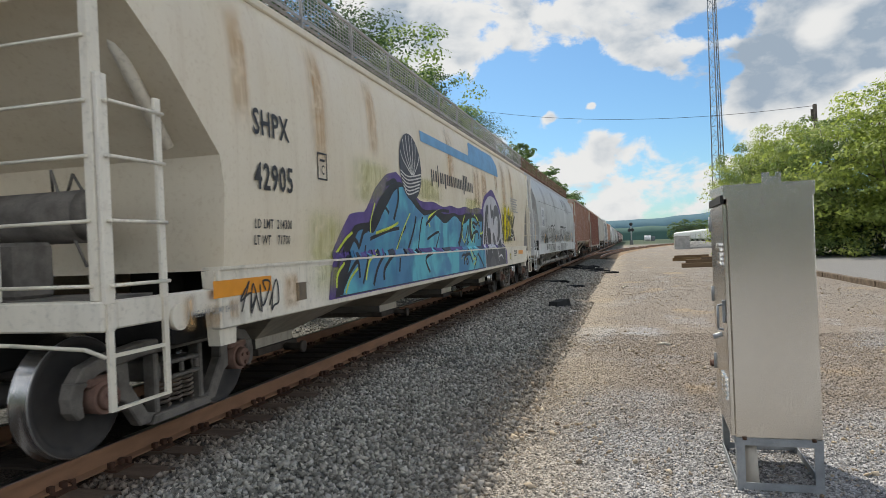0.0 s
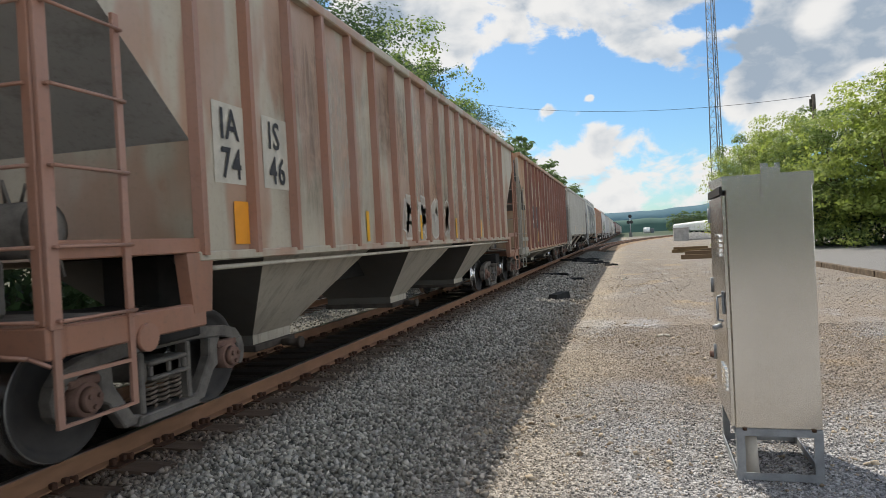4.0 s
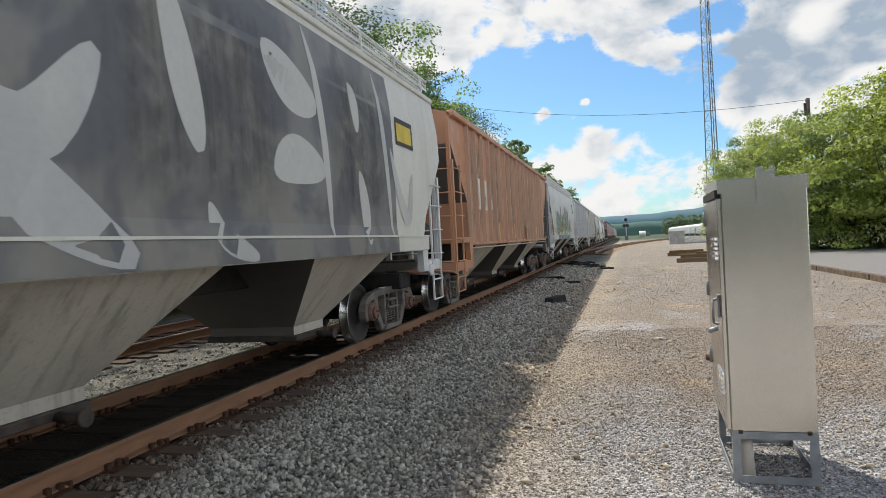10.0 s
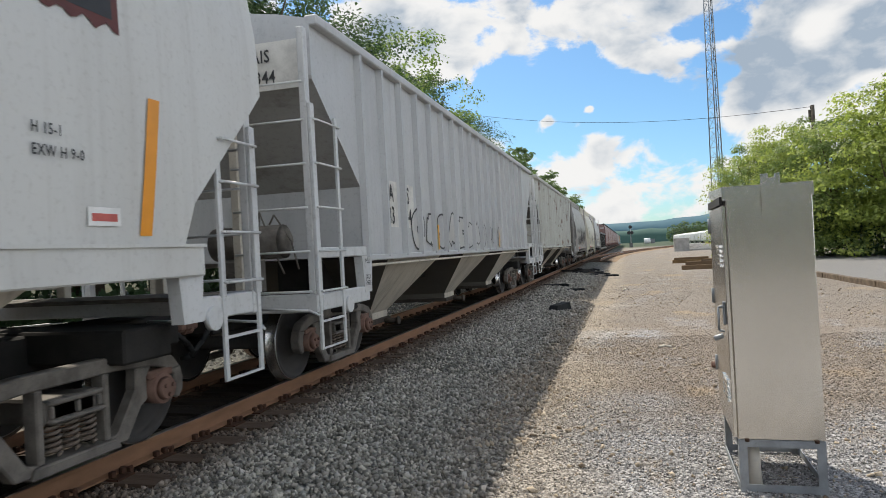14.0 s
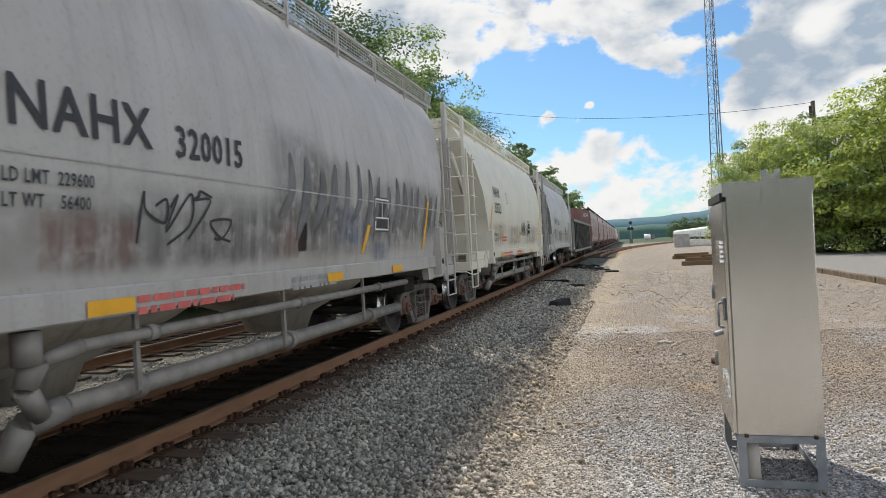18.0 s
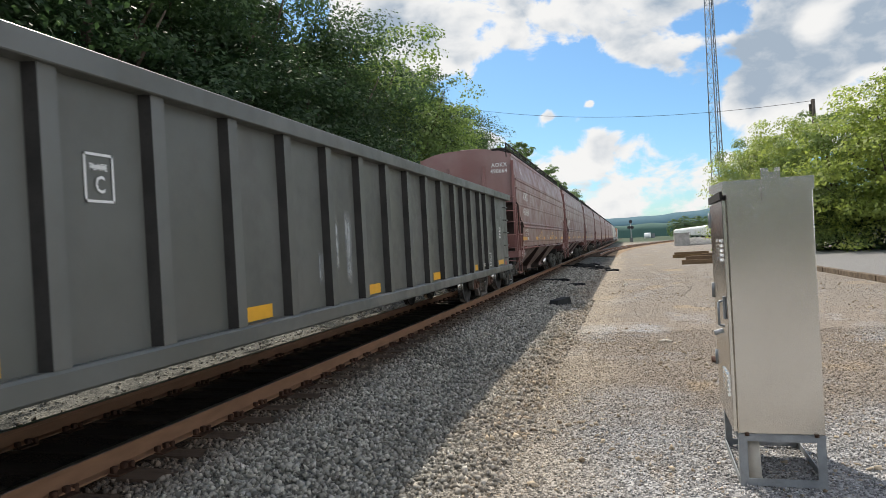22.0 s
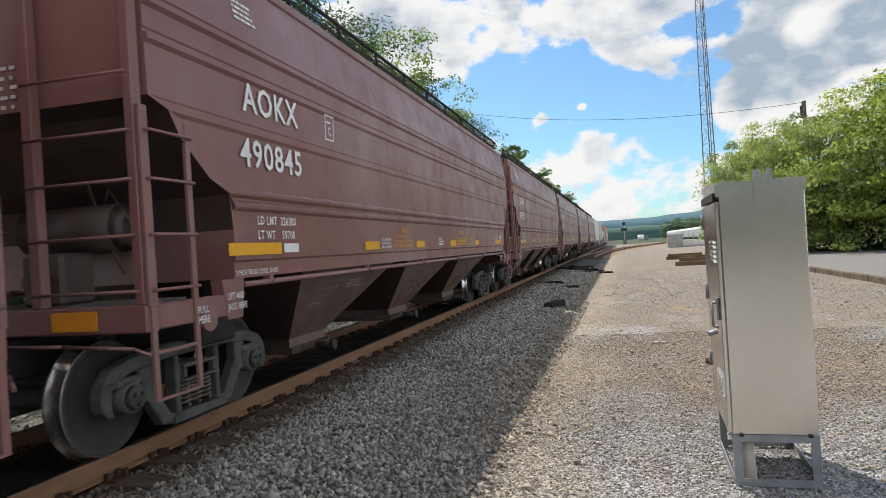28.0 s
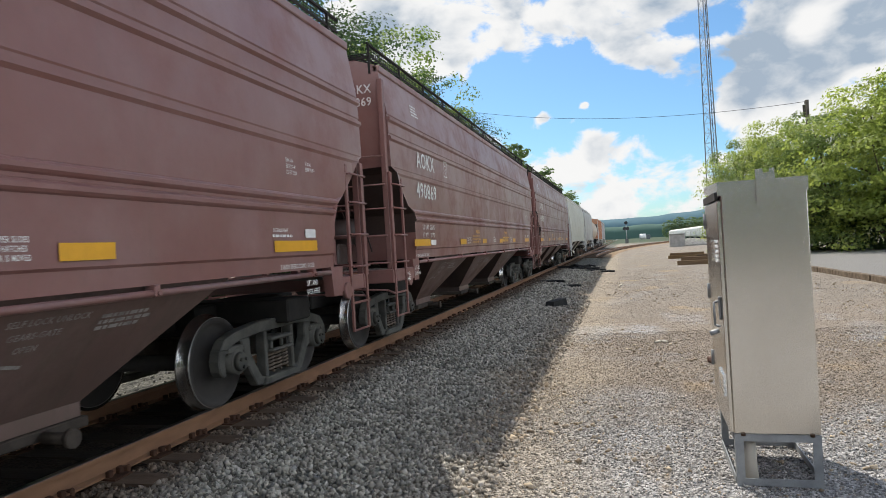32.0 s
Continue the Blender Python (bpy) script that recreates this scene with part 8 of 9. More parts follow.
    tape(car, 1.22, 1.62, 1.60, 1.74, inset, WHITE_INK, "data_plate", .004)
    letters(car, "2 INCH HF COMP SHOES", .85, 1.05, .05, lambda z: 1.565, GREY_INK)
    SHIFT[0] = SHIFT_WAS

    # 3: brown ribbed car, faded
    brown = car_paint("faded_brown_paint", (.34, .21, .14), .22, .25, .35, dirt=(.20, .17, .12), rusty=(.26, .10, .05), patch=(.40, .36, .28), patch_amount=.35)
    brown_rib = car_paint("brown_rib_paint", (.28, .13, .08), .3, .15, .3)
    drab = car_paint("drab_end_paint", (.30, .28, .23), .15, .1, .4)
    L = long(3)
    car, side, p = ribbed_hopper("weathered brown ribbed covered hopper with patched panels", L, 14.2, brown, brown_rib, under_tan, brown_rib, 1.46, .78, 3, drab, slope=DUSTY_END)
    L += SHIFT[0]
    enlist(car, 3)
    pale = plain("pale_patch_paint", (.48, .44, .36), .6, 0, .25, 4)
    stencil_panel(car, 2.55, 2.05, 2.75, .60, side, pale, BLACK_INK, "IA", "74")
    stencil_panel(car, 2.55 + p, 2.05, 2.75, .60, side, pale, BLACK_INK, "IS", "46")
    tape(car, 2.80, 3.05, 1.52, 1.9, side, ORANGE)
    bm = bmesh.new()
    box(bm, .62, 1.40, .605, .618, 3.40, 3.95)
    part("number_panel", bm, pale, car)
    letters(car, "IAIS", .74, 3.70, .14, None, BLACK_INK, .8, end=.605)
    letters(car, "7446", .72, 3.48, .14, None, BLACK_INK, .8, end=.605)
    for k in range(4):
        tape(car, 5.9 + k * 2.4, 6.0 + k * 2.4, 1.5, 1.9, side, YELLOW)
    throw_up(car, 7.4, 10.4, 1.48, 2.25, lambda z: 1.502, (1, 3, 4, 2), spray("dull_white_spray", [(.42, .38, .32), (.30, .22, .16)]), plain("cream_line", (.55, .52, .46), .6), 31, .26, .035)
    stains(car, side, CHALK_RUN, [(4.2, 6.4, 1.6, 4.0), (7.0, 9.4, 2.0, 4.0), (10.2, 12.8, 1.6, 4.0), (13.4, 15.5, 1.6, 3.8)], .003)
    stains(car, side, BROWN_RUN, [(3.4, 5.0, 1.5, 4.0), (6.0, 8.0, 2.5, 4.0), (9.0, 10.6, 1.5, 4.0), (12.6, 14.2, 1.5, 4.0)], .0045)

    # 4: rust-orange ribbed car with pale repainted squares
    orange = car_paint("rust_orange_paint", (.35, .175, .085), .20, .15, .40, dirt=(.24, .17, .11), rusty=(.22, .085, .045), patch=(.42, .32, .215), patch_amount=.25)
    orange_rib = car_paint("rust_red_rib", (.19, .062, .038), .3, .05, .4)
    L = long(4)
    car, side, p = ribbed_hopper("rusty orange ribbed covered hopper with dark number panels and white graffiti", L, 14.2, orange, orange_rib, under_tan, drab, 1.0, .985, 3, drab, ribs=(2.07, .985, 16), rear_trim=SOOTY_TRIM)
    L += SHIFT[0]
    enlist(car, 4)
    slate = plain("dark_slate_panel", (.055, .062, .072), .6, 0, .25, 5)
    tones = [car_paint(nm, c, .20, .2, .45, dirt=(.22, .17, .12), rusty=(.20, .08, .045)) for nm, c in (("umber_sheet", (.25, .125, .070)), ("tan_sheet", (.42, .315, .205)), ("russet_sheet", (.29, .125, .070)), ("drab_sheet", (.36, .30, .225)), ("ochre_sheet", (.38, .215, .105)))]
    for k, q in enumerate((4, 0, 4, 0, 2, 3, 0, 2, 1, 0, 3, 2, 3, 1, 2)):
        tape(car, 2.07 + SHIFT[0] + p * k + .06, 2.07 + SHIFT[0] + p * (k + 1) - .06, 1.02, 4.07, side, tones[q], "side_sheet", .0022)
    stencil_panel(car, 3.70, 1.75, 2.55, .70, side, slate, WHITE_INK, "IA", "74", .26)
    stencil_panel(car, 4.605, 1.75, 2.55, .72, side, slate, WHITE_INK, "IS", "60", .26)
    beige = plain("beige_patch_paint", (.50, .41, .30), .6, 0, .3, 3)
    for y, z0, z1 in ((3.46, 2.80, 3.45), (4.45, 2.75, 3.3), (8.4, 2.1, 2.5), (3.46, 1.02, 1.20), (5.45, 2.6, 3.6)):
        tape(car, y, y + .84, z0, z1, side, beige, "repainted_patch", .005)
    weight_lines(car, 3.62, 1.42, .085, side, plain("worn_brown_stencil", (.12, .07, .05), .6), "", "")
    stains(car, side, CHALK_RUN, [(8.4, 10.2, 1.9, 4.0), (10.6, 12.4, 1.3, 4.0), (12.2, 14.2, 1.02, 4.0), (13.3, 15.4, 1.02, 4.05), (14.8, 16.4, 2.2, 4.0)], .0034)
    stains(car, side, BROWN_RUN, [(2.3, 3.5, 1.05, 4.0), (6.5, 8.4, 2.2, 4.0), (9.6, 11, 1.6, 4.0), (12.8, 13.6, 1.05, 3.9), (14.0, 14.6, 1.4, 4.0), (15.2, 16.2, 1.05, 4.0)], .0042)
    stains(car, side, DARK_RUST, [(4.5, 5.6, 2.6, 4.05), (7.6, 8.8, 1.05, 3.4), (11.2, 12.0, 1.05, 3.9), (13.2, 14.6, 1.02, 1.5), (13.5, 13.9, 1.8, 3.9), (14.7, 15.0, 2.4, 3.9), (12.6, 13.3, 1.05, 2.6), (13.9, 14.5, 1.05, 2.4), (15.3, 15.9, 1.05, 3.9), (16.0, 16.6, 2.2, 4.0)], .0050)
    sp = lambda z: 1.503
    milky = spray("milky_spray", [(.46, .39, .30), (.52, .45, .36), (.38, .27, .18)])
    sooty_line = plain("sooty_spray_line", (.12, .105, .09), .65, 0, .6, 5)
    for k in range(7):
        y0 = 5.45 + p * k
        bm = bmesh.new()
        sheet(bm, y0 + .06, y0 + p - .10, 1.06, lambda y: 2.0 + .10 * math.sin(y * 3.1) + .05 * math.sin(y * 7), sp, .0050, 10, 12)
        part("sprayed_ground", bm, milky, car)
    outlined(car, [[(6.35, 1.80), (6.45, 1.80), (6.45, 1.68), (6.35, 1.64)], [(6.50, 1.76), (6.90, 1.84), (7.00, 1.64), (6.95, 1.48), (6.65, 1.28)], [(6.55, 1.92), (6.80, 2.08), (7.10, 2.08), (7.35, 1.88), (7.50, 1.56), (7.35, 1.20)], [(7.25, 2.16), (7.60, 2.20), (7.90, 2.04), (8.20, 1.72), (8.25, 1.40), (8.20, 1.24)], [(8.30, 2.16), (8.80, 2.12), (9.00, 2.00), (8.85, 1.76), (8.50, 1.60)], [(8.50, 1.52), (8.75, 1.60), (8.80, 1.44), (8.60, 1.28), (8.75, 1.04)], [(9.30, 1.92), (9.60, 2.00), (9.80, 1.76), (9.65, 1.16)], [(9.65, 2.00), (10.10, 2.16), (10.55, 2.12)], [(11.45, 2.16), (12.00, 2.24), (12.25, 2.04), (12.00, 1.76), (11.45, 1.60)]], sp, sooty_line, 0.095)
    outlined(car, [[(11.45, 1.60), (11.85, 1.40), (11.65, 1.08)], [(9.15, 1.04), (9.90, 1.08)], [(7.95, 2.03), (8.08, 1.55), (7.88, 1.05)], [(8.86, 1.62), (8.95, 1.46), (8.98, 1.06)]], sp, sooty_line, 0.08)
    outlined(car, [[(5.80, 2.06), (5.51, 2.01), (5.25, 1.78), (5.14, 1.51), (5.17, 1.28), (5.36, 1.09)], [(5.93, 1.76), (5.83, 1.61), (5.97, 1.44)]], sp, sooty_line, 0.14)
    throw_up(car, 12.35, 13.3, 1.05, 2.0, sp, (0, 3, 2), milky, sooty_line, 42, .33, .03, wild=1.2)
    bm = bmesh.new()
    petal(bm, [(13.5, 2.35), (14.2, 2.45), (15.0, 2.25), (15.2, 1.9)], .14, sp, .012)
    petal(bm, [(13.0, 1.9), (13.3, 2.3), (13.9, 2.4)], .09, sp, .012)
    petal(bm, [(14.6, 1.2), (14.75, 1.6), (14.7, 2.0)], .10, sp, .012)
    part("graffiti", bm, plain("sooty_arc", (.12, .105, .095), .7, 0, .5, 6), car)
    scrawl(car, 14.0, 1.60, .30, sp, BLACK_INK, 47, 3, .016)
    letters(car, "BFH", 14.05, 2.08, .20, sp, plain("faded_tag_ink", (.22, .19, .16), .7))
    bm = bmesh.new()
    box(bm, .62, 1.40, .605, .618, 3.40, 3.95)
    part("number_panel", bm, slate, car)
    letters(car, "7460", .72, 3.46, .17, None, WHITE_INK, .9, end=.605)
    for y in (4.60, 9.98, 12.5):
        tape(car, y - .05, y + .05, 1.2, 1.66, side, YELLOW, "reflector_strip", .095)
    tape(car, 14.74, 15.42, 1.16, 1.80, sp, plain("black_panel_ground", (.05, .05, .05), .7, 0, .4, 5), "repainted_patch", .006)
    data_panel(car, 14.82, 1.22, side, .48)
    tape(car, 14.42, 14.54, 1.17, 1.68, sp, YELLOW)
    tape(car, 16.30, 16.42, 1.18, 2.13, sp, YELLOW)

    # 5: light grey ribbed car
    ash = car_paint("light_ash_paint", (.47, .455, .405), .08, .2, .30, dirt=(.24, .21, .17))
    dull_ash = car_paint("grimy_ash_trim", (.36, .345, .305), .22, .25, .5, dirt=(.17, .145, .115))
    L = long(5)
    car, side, p = ribbed_hopper("light grey ribbed covered hopper with dark number squares", L, 14.07, ash, ash, under_grey, dull_ash, 1.46, .78, 3, under_grey, ribs=(1.75, .827, 19), rear_trim=SOOTY_TRIM, slope=DUSTY_END)
    L += SHIFT[0]
    enlist(car, 5)
    for k, w in enumerate(("IA", "S", "74", "92", "")):
        y = 3.12 + p * k
        tape(car, y, y + .60, 2.18, 2.60, side, slate, "stencil_panel")
        if w:
            letters(car, w, y + .08, 2.26, .25, side, WHITE_INK, .8)
    tape(car, 2.26, 2.36, 1.50, 2.55, side, YELLOW, "reflector_strip", .02)
    for y in (4.90, 7.06, 11.9, 14.5):
        tape(car, y, y + .10, 1.52, 1.98, lambda z: 1.59, YELLOW)
    tape(car, 9.15, 9.66, 1.54, 1.66, side, YELLOW)
    bars(car, 8.95, 1.98, 4, .5, side, GREY_INK, .03, 14)
    stains(car, side, RUST_RUN, [(7.7, 8.1, 2.3, 3.2), (5.6, 6.0, 2.6, 3.9), (10.2, 10.8, 2.4, 3.9)], .004)
    stains(car, side, BROWN_RUN, [(2.3, 5.5, 1.5, 4.0), (8.5, 12, 1.5, 4.0), (13.5, 16.5, 1.5, 4.0)], .003)
    bars(car, 2.45, 1.85, 4, .45, side, GREY_INK, .05, 3)
    bars(car, 3.2, 1.98, 4, .5, side, GREY_INK, .05, 4)
    tape(car, 13.78, 14.2, 1.7, 2.05, side, slate, "data_plate")
    tape(car, 14.7, 15.1, 1.7, 2.05, side, slate, "data_plate")
    tape(car, 16.47, 16.62, 1.60, 2.57, side, YELLOW, "reflector_strip", .02)
    bm = bmesh.new()
    box(bm, .62, 1.40, .605, .618, 3.42, 3.98)
    part("number_panel", bm, slate, car)
    letters(car, "IAIS", .72, 3.74, .15, None, WHITE_INK, .85, end=.605)
    letters(car, "7492", .70, 3.50, .15, None, WHITE_INK, .85, end=.605)
    # dark braces under the rear slope
    for y, top in ((17.20, 2.35), (17.56, 2.80), (17.94, 3.18)):
        bm = bmesh.new()
        y -= SHIFT[0]
        box(bm, 1.06, 1.15, y - .045, y + .045, 1.0, top, .006)
        part("end_brace", bm, BLACK, car)

    # 6: cream-white smooth car, grey graffiti
    bone = car_paint("bone_white_paint", (.53, .515, .455), .05, .2, .25, dirt=(.25, .22, .18))
    L = long(6)
    smooth6 = lambda z: 1.585 - .02 * (z - 2.4) ** 2 - max(0, z - 3.5) * .10
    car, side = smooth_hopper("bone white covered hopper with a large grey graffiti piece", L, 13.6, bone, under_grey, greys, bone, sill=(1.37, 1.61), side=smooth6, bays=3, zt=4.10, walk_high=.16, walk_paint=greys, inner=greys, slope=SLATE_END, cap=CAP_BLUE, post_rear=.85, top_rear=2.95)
    L += SHIFT[0]
    enlist(car, 6)
    flank = lambda z: max(side(z), 1.604) if z < 1.625 else side(z)
    bm = bmesh.new()
    smoke = spray("smoke_grey_ground", [(.125, .12, .11), (.17, .165, .155), (.20, .19, .165), (.10, .10, .105)])
    sheet(bm, 3.35, 14.9, lambda y: 1.38 if y > 3.9 else 3.9 - 2.5 * max(0, (y - 3.35) / .55) ** 3, lambda y: 3.98, flank, .005, 70, 14)
    part("graffiti", bm, smoke, car, "smoky grey painted ground of a graffiti piece")
    pale_shapes = spray("pale_grey_shapes", [(.40, .395, .375), (.46, .455, .42)])
    for pts, w in ((([(4.1, 3.5), (4.6, 3.1), (4.5, 2.5), (3.9, 1.8)]), .75), (([(11.2, 3.50), (11.7, 3.2), (12.32, 3.05)]), .55), (([(11.3, 2.25), (11.75, 2.42), (12.45, 2.35)]), .52), (([(12.2, 3.95), (12.45, 2.9), (12.6, 1.6)]), .17), (([(7.9, 2.5), (8.5, 2.24), (9.05, 2.85)]), .42), (([(9.75, 3.75), (9.95, 2.9), (10.12, 2.3)]), .38), (([(13.5, 2.45), (13.65, 2.0), (13.75, 1.5)]), .30), (([(13.3, 3.55), (13.45, 3.3), (13.5, 2.95)]), .26), (([(7.6, 2.6), (8.3, 2.0), (9.3, 1.45)]), .5), (([(5.5, 1.5), (5.6, 2.0), (5.7, 2.6)]), .35), (([(6.2, 1.45), (6.9, 2.3), (7.7, 1.9), (7.9, 1.45)]), .16), (([(5.2, 3.7), (5.9, 2.6), (6.3, 1.6)]), .15), (([(14.3, 3.9), (14.5, 3.0), (14.7, 1.6)]), .16), (([(14.75, 2.9), (15.1, 2.2), (15.5, 1.9), (15.75, 2.6)]), .28), (([(10.2, 1.9), (10.4, 1.6), (10.9, 1.42)]), .22)):
        bm = bmesh.new()
        petal(bm, pts, w, flank, .0085)
        part("graffiti", bm, pale_shapes, car, "pale swelling stroke of a graffiti piece")
    stains(car, side, SOOT_RUN, [(4.6, 8.0, 1.7, 3.9), (8.6, 12.0, 1.7, 3.9), (12.4, 14.8, 1.7, 3.9)], .0072)
    letters(car, "IAIS", 2.95, 3.28, .24, side, plain("ghost_stencil", (.45, .45, .41), .6), .8)
    letters(car, "4019", 3.15, 2.70, .27, side, plain("worn_grey_stencil", (.24, .24, .23), .6, 0, .3, 8), .8)
    tape(car, 2.55, 2.65, 1.68, 2.65, side, ORANGE, slant=.20)
    weight_lines(car, 3.2, 1.68, .07, side, GREY_INK, "224000", "62000")
    letters(car, "IAIS", .78, 3.62, .15, None, BLACK_INK, .8, end=.66)
    letters(car, "4019", .78, 3.40, .15, None, BLACK_INK, .8, end=.66)
    for y, z, w, h, mt in ((15.05, 3.0, .85, .42, BLACK_INK), (15.10, 3.06, .72, .28, YELLOW_MARK)):
        tape(car, y, y + w, z, z + h, side, mt, "railway_mark", .0095 if h > .3 else .0115)

    # 7: orange-brown ribbed car
    clay = car_paint("clay_brown_paint", (.43, .190, .095), .14, .10, .40, dirt=(.25, .175, .12), rusty=(.20, .075, .04))
    clay_rib = car_paint("greyed_rib_paint", (.37, .215, .140), .15, .1, .4, dirt=(.20, .17, .13))
    L = long(7)
    car, side, p = ribbed_hopper("orange-brown ribbed covered hopper with white number squares", L, 14.18, clay, clay_rib, under_tan, clay, 1.46, .78, 3, under_grey, rear_trim=SOOTY_TRIM)
    L += SHIFT[0]
    enlist(car, 7)
    white = plain("white_panel_paint", (.62, .60, .55), .6, 0, .25, 5)
    stencil_panel(car, 3.18, 2.25, 3.0, .55, side, white, GREY_INK, "IA", "82", .24)
    stencil_panel(car, 3.18 + p, 2.25, 3.0, .55, side, white, BLACK_INK, "IS", "48", .24)
    tape(car, 3.18 + 2 * p, 3.6 + 2 * p, 2.3, 2.55, side, white, "stencil_panel")
    tape(car, 2.38, 2.50, 1.42, 2.37, side, YELLOW, "reflector_strip", .02)
    for y in (5.58, 8.22, 10.97, 13.62):
        tape(car, y, y + .11, 1.5, 1.95, lambda z: 1.59, YELLOW)
    stains(car, side, stain_film("tan_weathering", (.34, .28, .20), 1.0, 1.5), [(2.3, 4.6, 1.5, 4.1), (4.6, 7.2, 1.5, 4.1), (7.0, 9.6, 1.5, 4.1), (9.4, 12.2, 1.5, 4.1), (11.8, 14.6, 1.5, 4.1), (14.4, 16.6, 1.5, 4.1)], .003)
    data_panel(car, 14.62, 1.58, side, .44)
    tape(car, 16.83, 16.95, 1.5, 2.2, side, YELLOW, "reflector_strip", .02)

    # 8: white-grey smooth car, teal and olive graffiti
    chalk = car_paint("chalk_white_paint", (.52, .515, .49), .04, .15, .22, dirt=(.26, .24, .21))
    L = long(8)
    car, side = smooth_hopper("chalk white covered hopper with teal and olive graffiti", L, 13.5, chalk, under_grey, greys, chalk, sill=(1.37, 1.61), side=smooth6, bays=3, zt=4.10, walk_high=.16, walk_paint=greys, inner=under_grey, slope=SLATE_END, cap=CAP_BLUE, post_rear=.85, top_rear=2.95)
    L += SHIFT[0]
    enlist(car, 8)
    letters(car, "IAIS", 2.75, 3.18, .25, side, plain("ghost_stencil_blue", (.36, .37, .38), .6), .8)
    letters(car, "4025", 2.95, 2.62, .27, side, GREY_INK, .8)
    scrawl(car, 3.45, 2.05, .45, side, BLACK_INK, 12, 3, .018)
    weight_lines(car, 2.85, 1.86, .075, side, BLACK_INK, "224800", "62200")
    flank = lambda z: max(side(z), 1.604) if z < 1.625 else side(z)
    soot = stain_film("soot_spray_cloud", (.035, .035, .04), 1.0, 2.2)
    for a, b, c, d in ((3.5, 5.2, 1.45, 2.9), (4.1, 4.8, 2.4, 2.95), (5.8, 7.0, 2.3, 3.3), (8.2, 10.4, 2.3, 3.35), (10.0, 11.8, 2.2, 3.2), (12.0, 13.4, 1.7, 2.7)):
        tape(car, a, b, c, d, side, soot, "spray_cloud", .004)
    green = spray("teal_olive_spray", [(.055, .25, .24), (.24, .25, .06), (.08, .33, .31), (.20, .20, .05), (.13, .13, .14)])
    bm = bmesh.new()
    petal(bm, [(3.9, 2.4), (4.2, 2.0), (4.3, 1.5)], .30, side, .006)
    petal(bm, [(4.3, 2.7), (4.5, 2.2), (4.75, 1.8)], .26, side, .006)
    part("graffiti", bm, plain("teal_spray", (.10, .36, .33), .6, 0, .25, 4), car)
    crest = lambda y: 2.62 - .055 * (y - 5) + .16 * math.sin(y * 4.3) + .10 * math.sin(y * 9.1 + 1) + .08 * abs(((y * 1.7) % 1) - .5)
    bm = bmesh.new()
    sheet(bm, 4.5, 12.4, 1.38, crest, flank, .0044, 110, 16)
    part("graffiti", bm, spray("grey_green_spray", [(.13, .16, .15), (.20, .22, .10), (.10, .24, .23), (.16, .15, .17)]), car, "mottled ground of a sprayed piece")
    throw_up(car, 4.6, 12.45, 1.40, 2.98, flank, (6, 2, 3, 1, 6, 7, 2, 6), green, plain("white_outline", (.60, .58, .50), .55, 0, .2, 5), 83, .30, .038, sharp=True, hi=plain("soft_olive_highlight", (.34, .36, .16), .6), lean=.35, slope=-.045, wild=1.7)
    tape(car, 2.38, 2.48, 1.64, 2.60, side, ORANGE, slant=.30)
    for y in (5.40, 8.15, 10.38, 13.08):
        tape(car, y, y + .12, 1.68, 2.14, side, ORANGE, "reflector_strip", .0155, slant=.10)
    scrawl(car, 12.75, 1.85, .3, side, BLACK_INK, 14, 3, .02)
    scrawl(car, 12.85, 2.3, .3, side, BLACK_INK, 15, 2, .02)
    data_panel(car, 14.1, 1.75, side, .36)
    tape(car, 15.98, 16.10, 1.68, 2.66, side, ORANGE, slant=.14)
    ragged = lambda y: 3.02 + .07 * abs(((y * 5.2) % 1) - .5) * 2
    bm = bmesh.new()
    sheet(bm, 15.05, 15.88, ragged, 3.62, side, .009, 16)
    part("railway_mark", bm, plain("maroon_mark", (.10, .025, .02), .6), car)
    tape(car, 15.10, 15.82, 3.12, 3.55, side, BLACK_INK, "railway_mark", .0105)
    tape(car, 15.14, 15.78, 3.30, 3.50, side, YELLOW_MARK, "railway_mark", .0118)
    bars(car, 15.16, 3.17, 1, .7, side, YELLOW_MARK, .08, 18)
    letters(car, "H 15-1", 15.12, 2.27, .065, side, BLACK_INK)
    letters(car, "EXW H 9-0", 15.12, 2.14, .065, side, BLACK_INK)
    tape(car, 15.52, 15.80, 1.74, 1.86, side, WHITE_INK, "data_plate")
    tape(car, 15.55, 15.77, 1.77, 1.82, side, RED_INK, "data_plate", .015)
    letters(car, "4025", .80, 3.50, .15, None, BLACK_INK, .8, end=.66)
    letters(car, "IAIS", .80, 3.70, .15, None, BLACK_INK, .8, end=.66)

    # 9: mid-grey ribbed car
    pewter = car_paint("pewter_paint", (.42, .425, .425), .04, .15, .30, dirt=(.21, .205, .20))
    L = long(9)
    car, side, p = ribbed_hopper("pewter grey ribbed covered hopper with white number squares", L, 14.2, pewter, pewter, under_grey, greys, 1.46, .78, 3, under_grey, slope=DUSTY_END)
    L += SHIFT[0]
    enlist(car, 9)
    stencil_panel(car, 3.12, 1.86, 2.54, .56, side, white, BLACK_INK, "IA", "83", .25)
    stencil_panel(car, 3.12 + p, 1.86, 2.54, .56, side, white, BLACK_INK, "IS", "44", .25)
    sp = lambda z: 1.503
    throw_up(car, 4.3, 8.0, 1.48, 2.22, sp, (4, 3, 0, 2, 1), spray("pale_ash_spray", [(.45, .45, .44), (.38, .38, .38), (.48, .47, .44)]), BLACK_INK, 91, .24, .035)
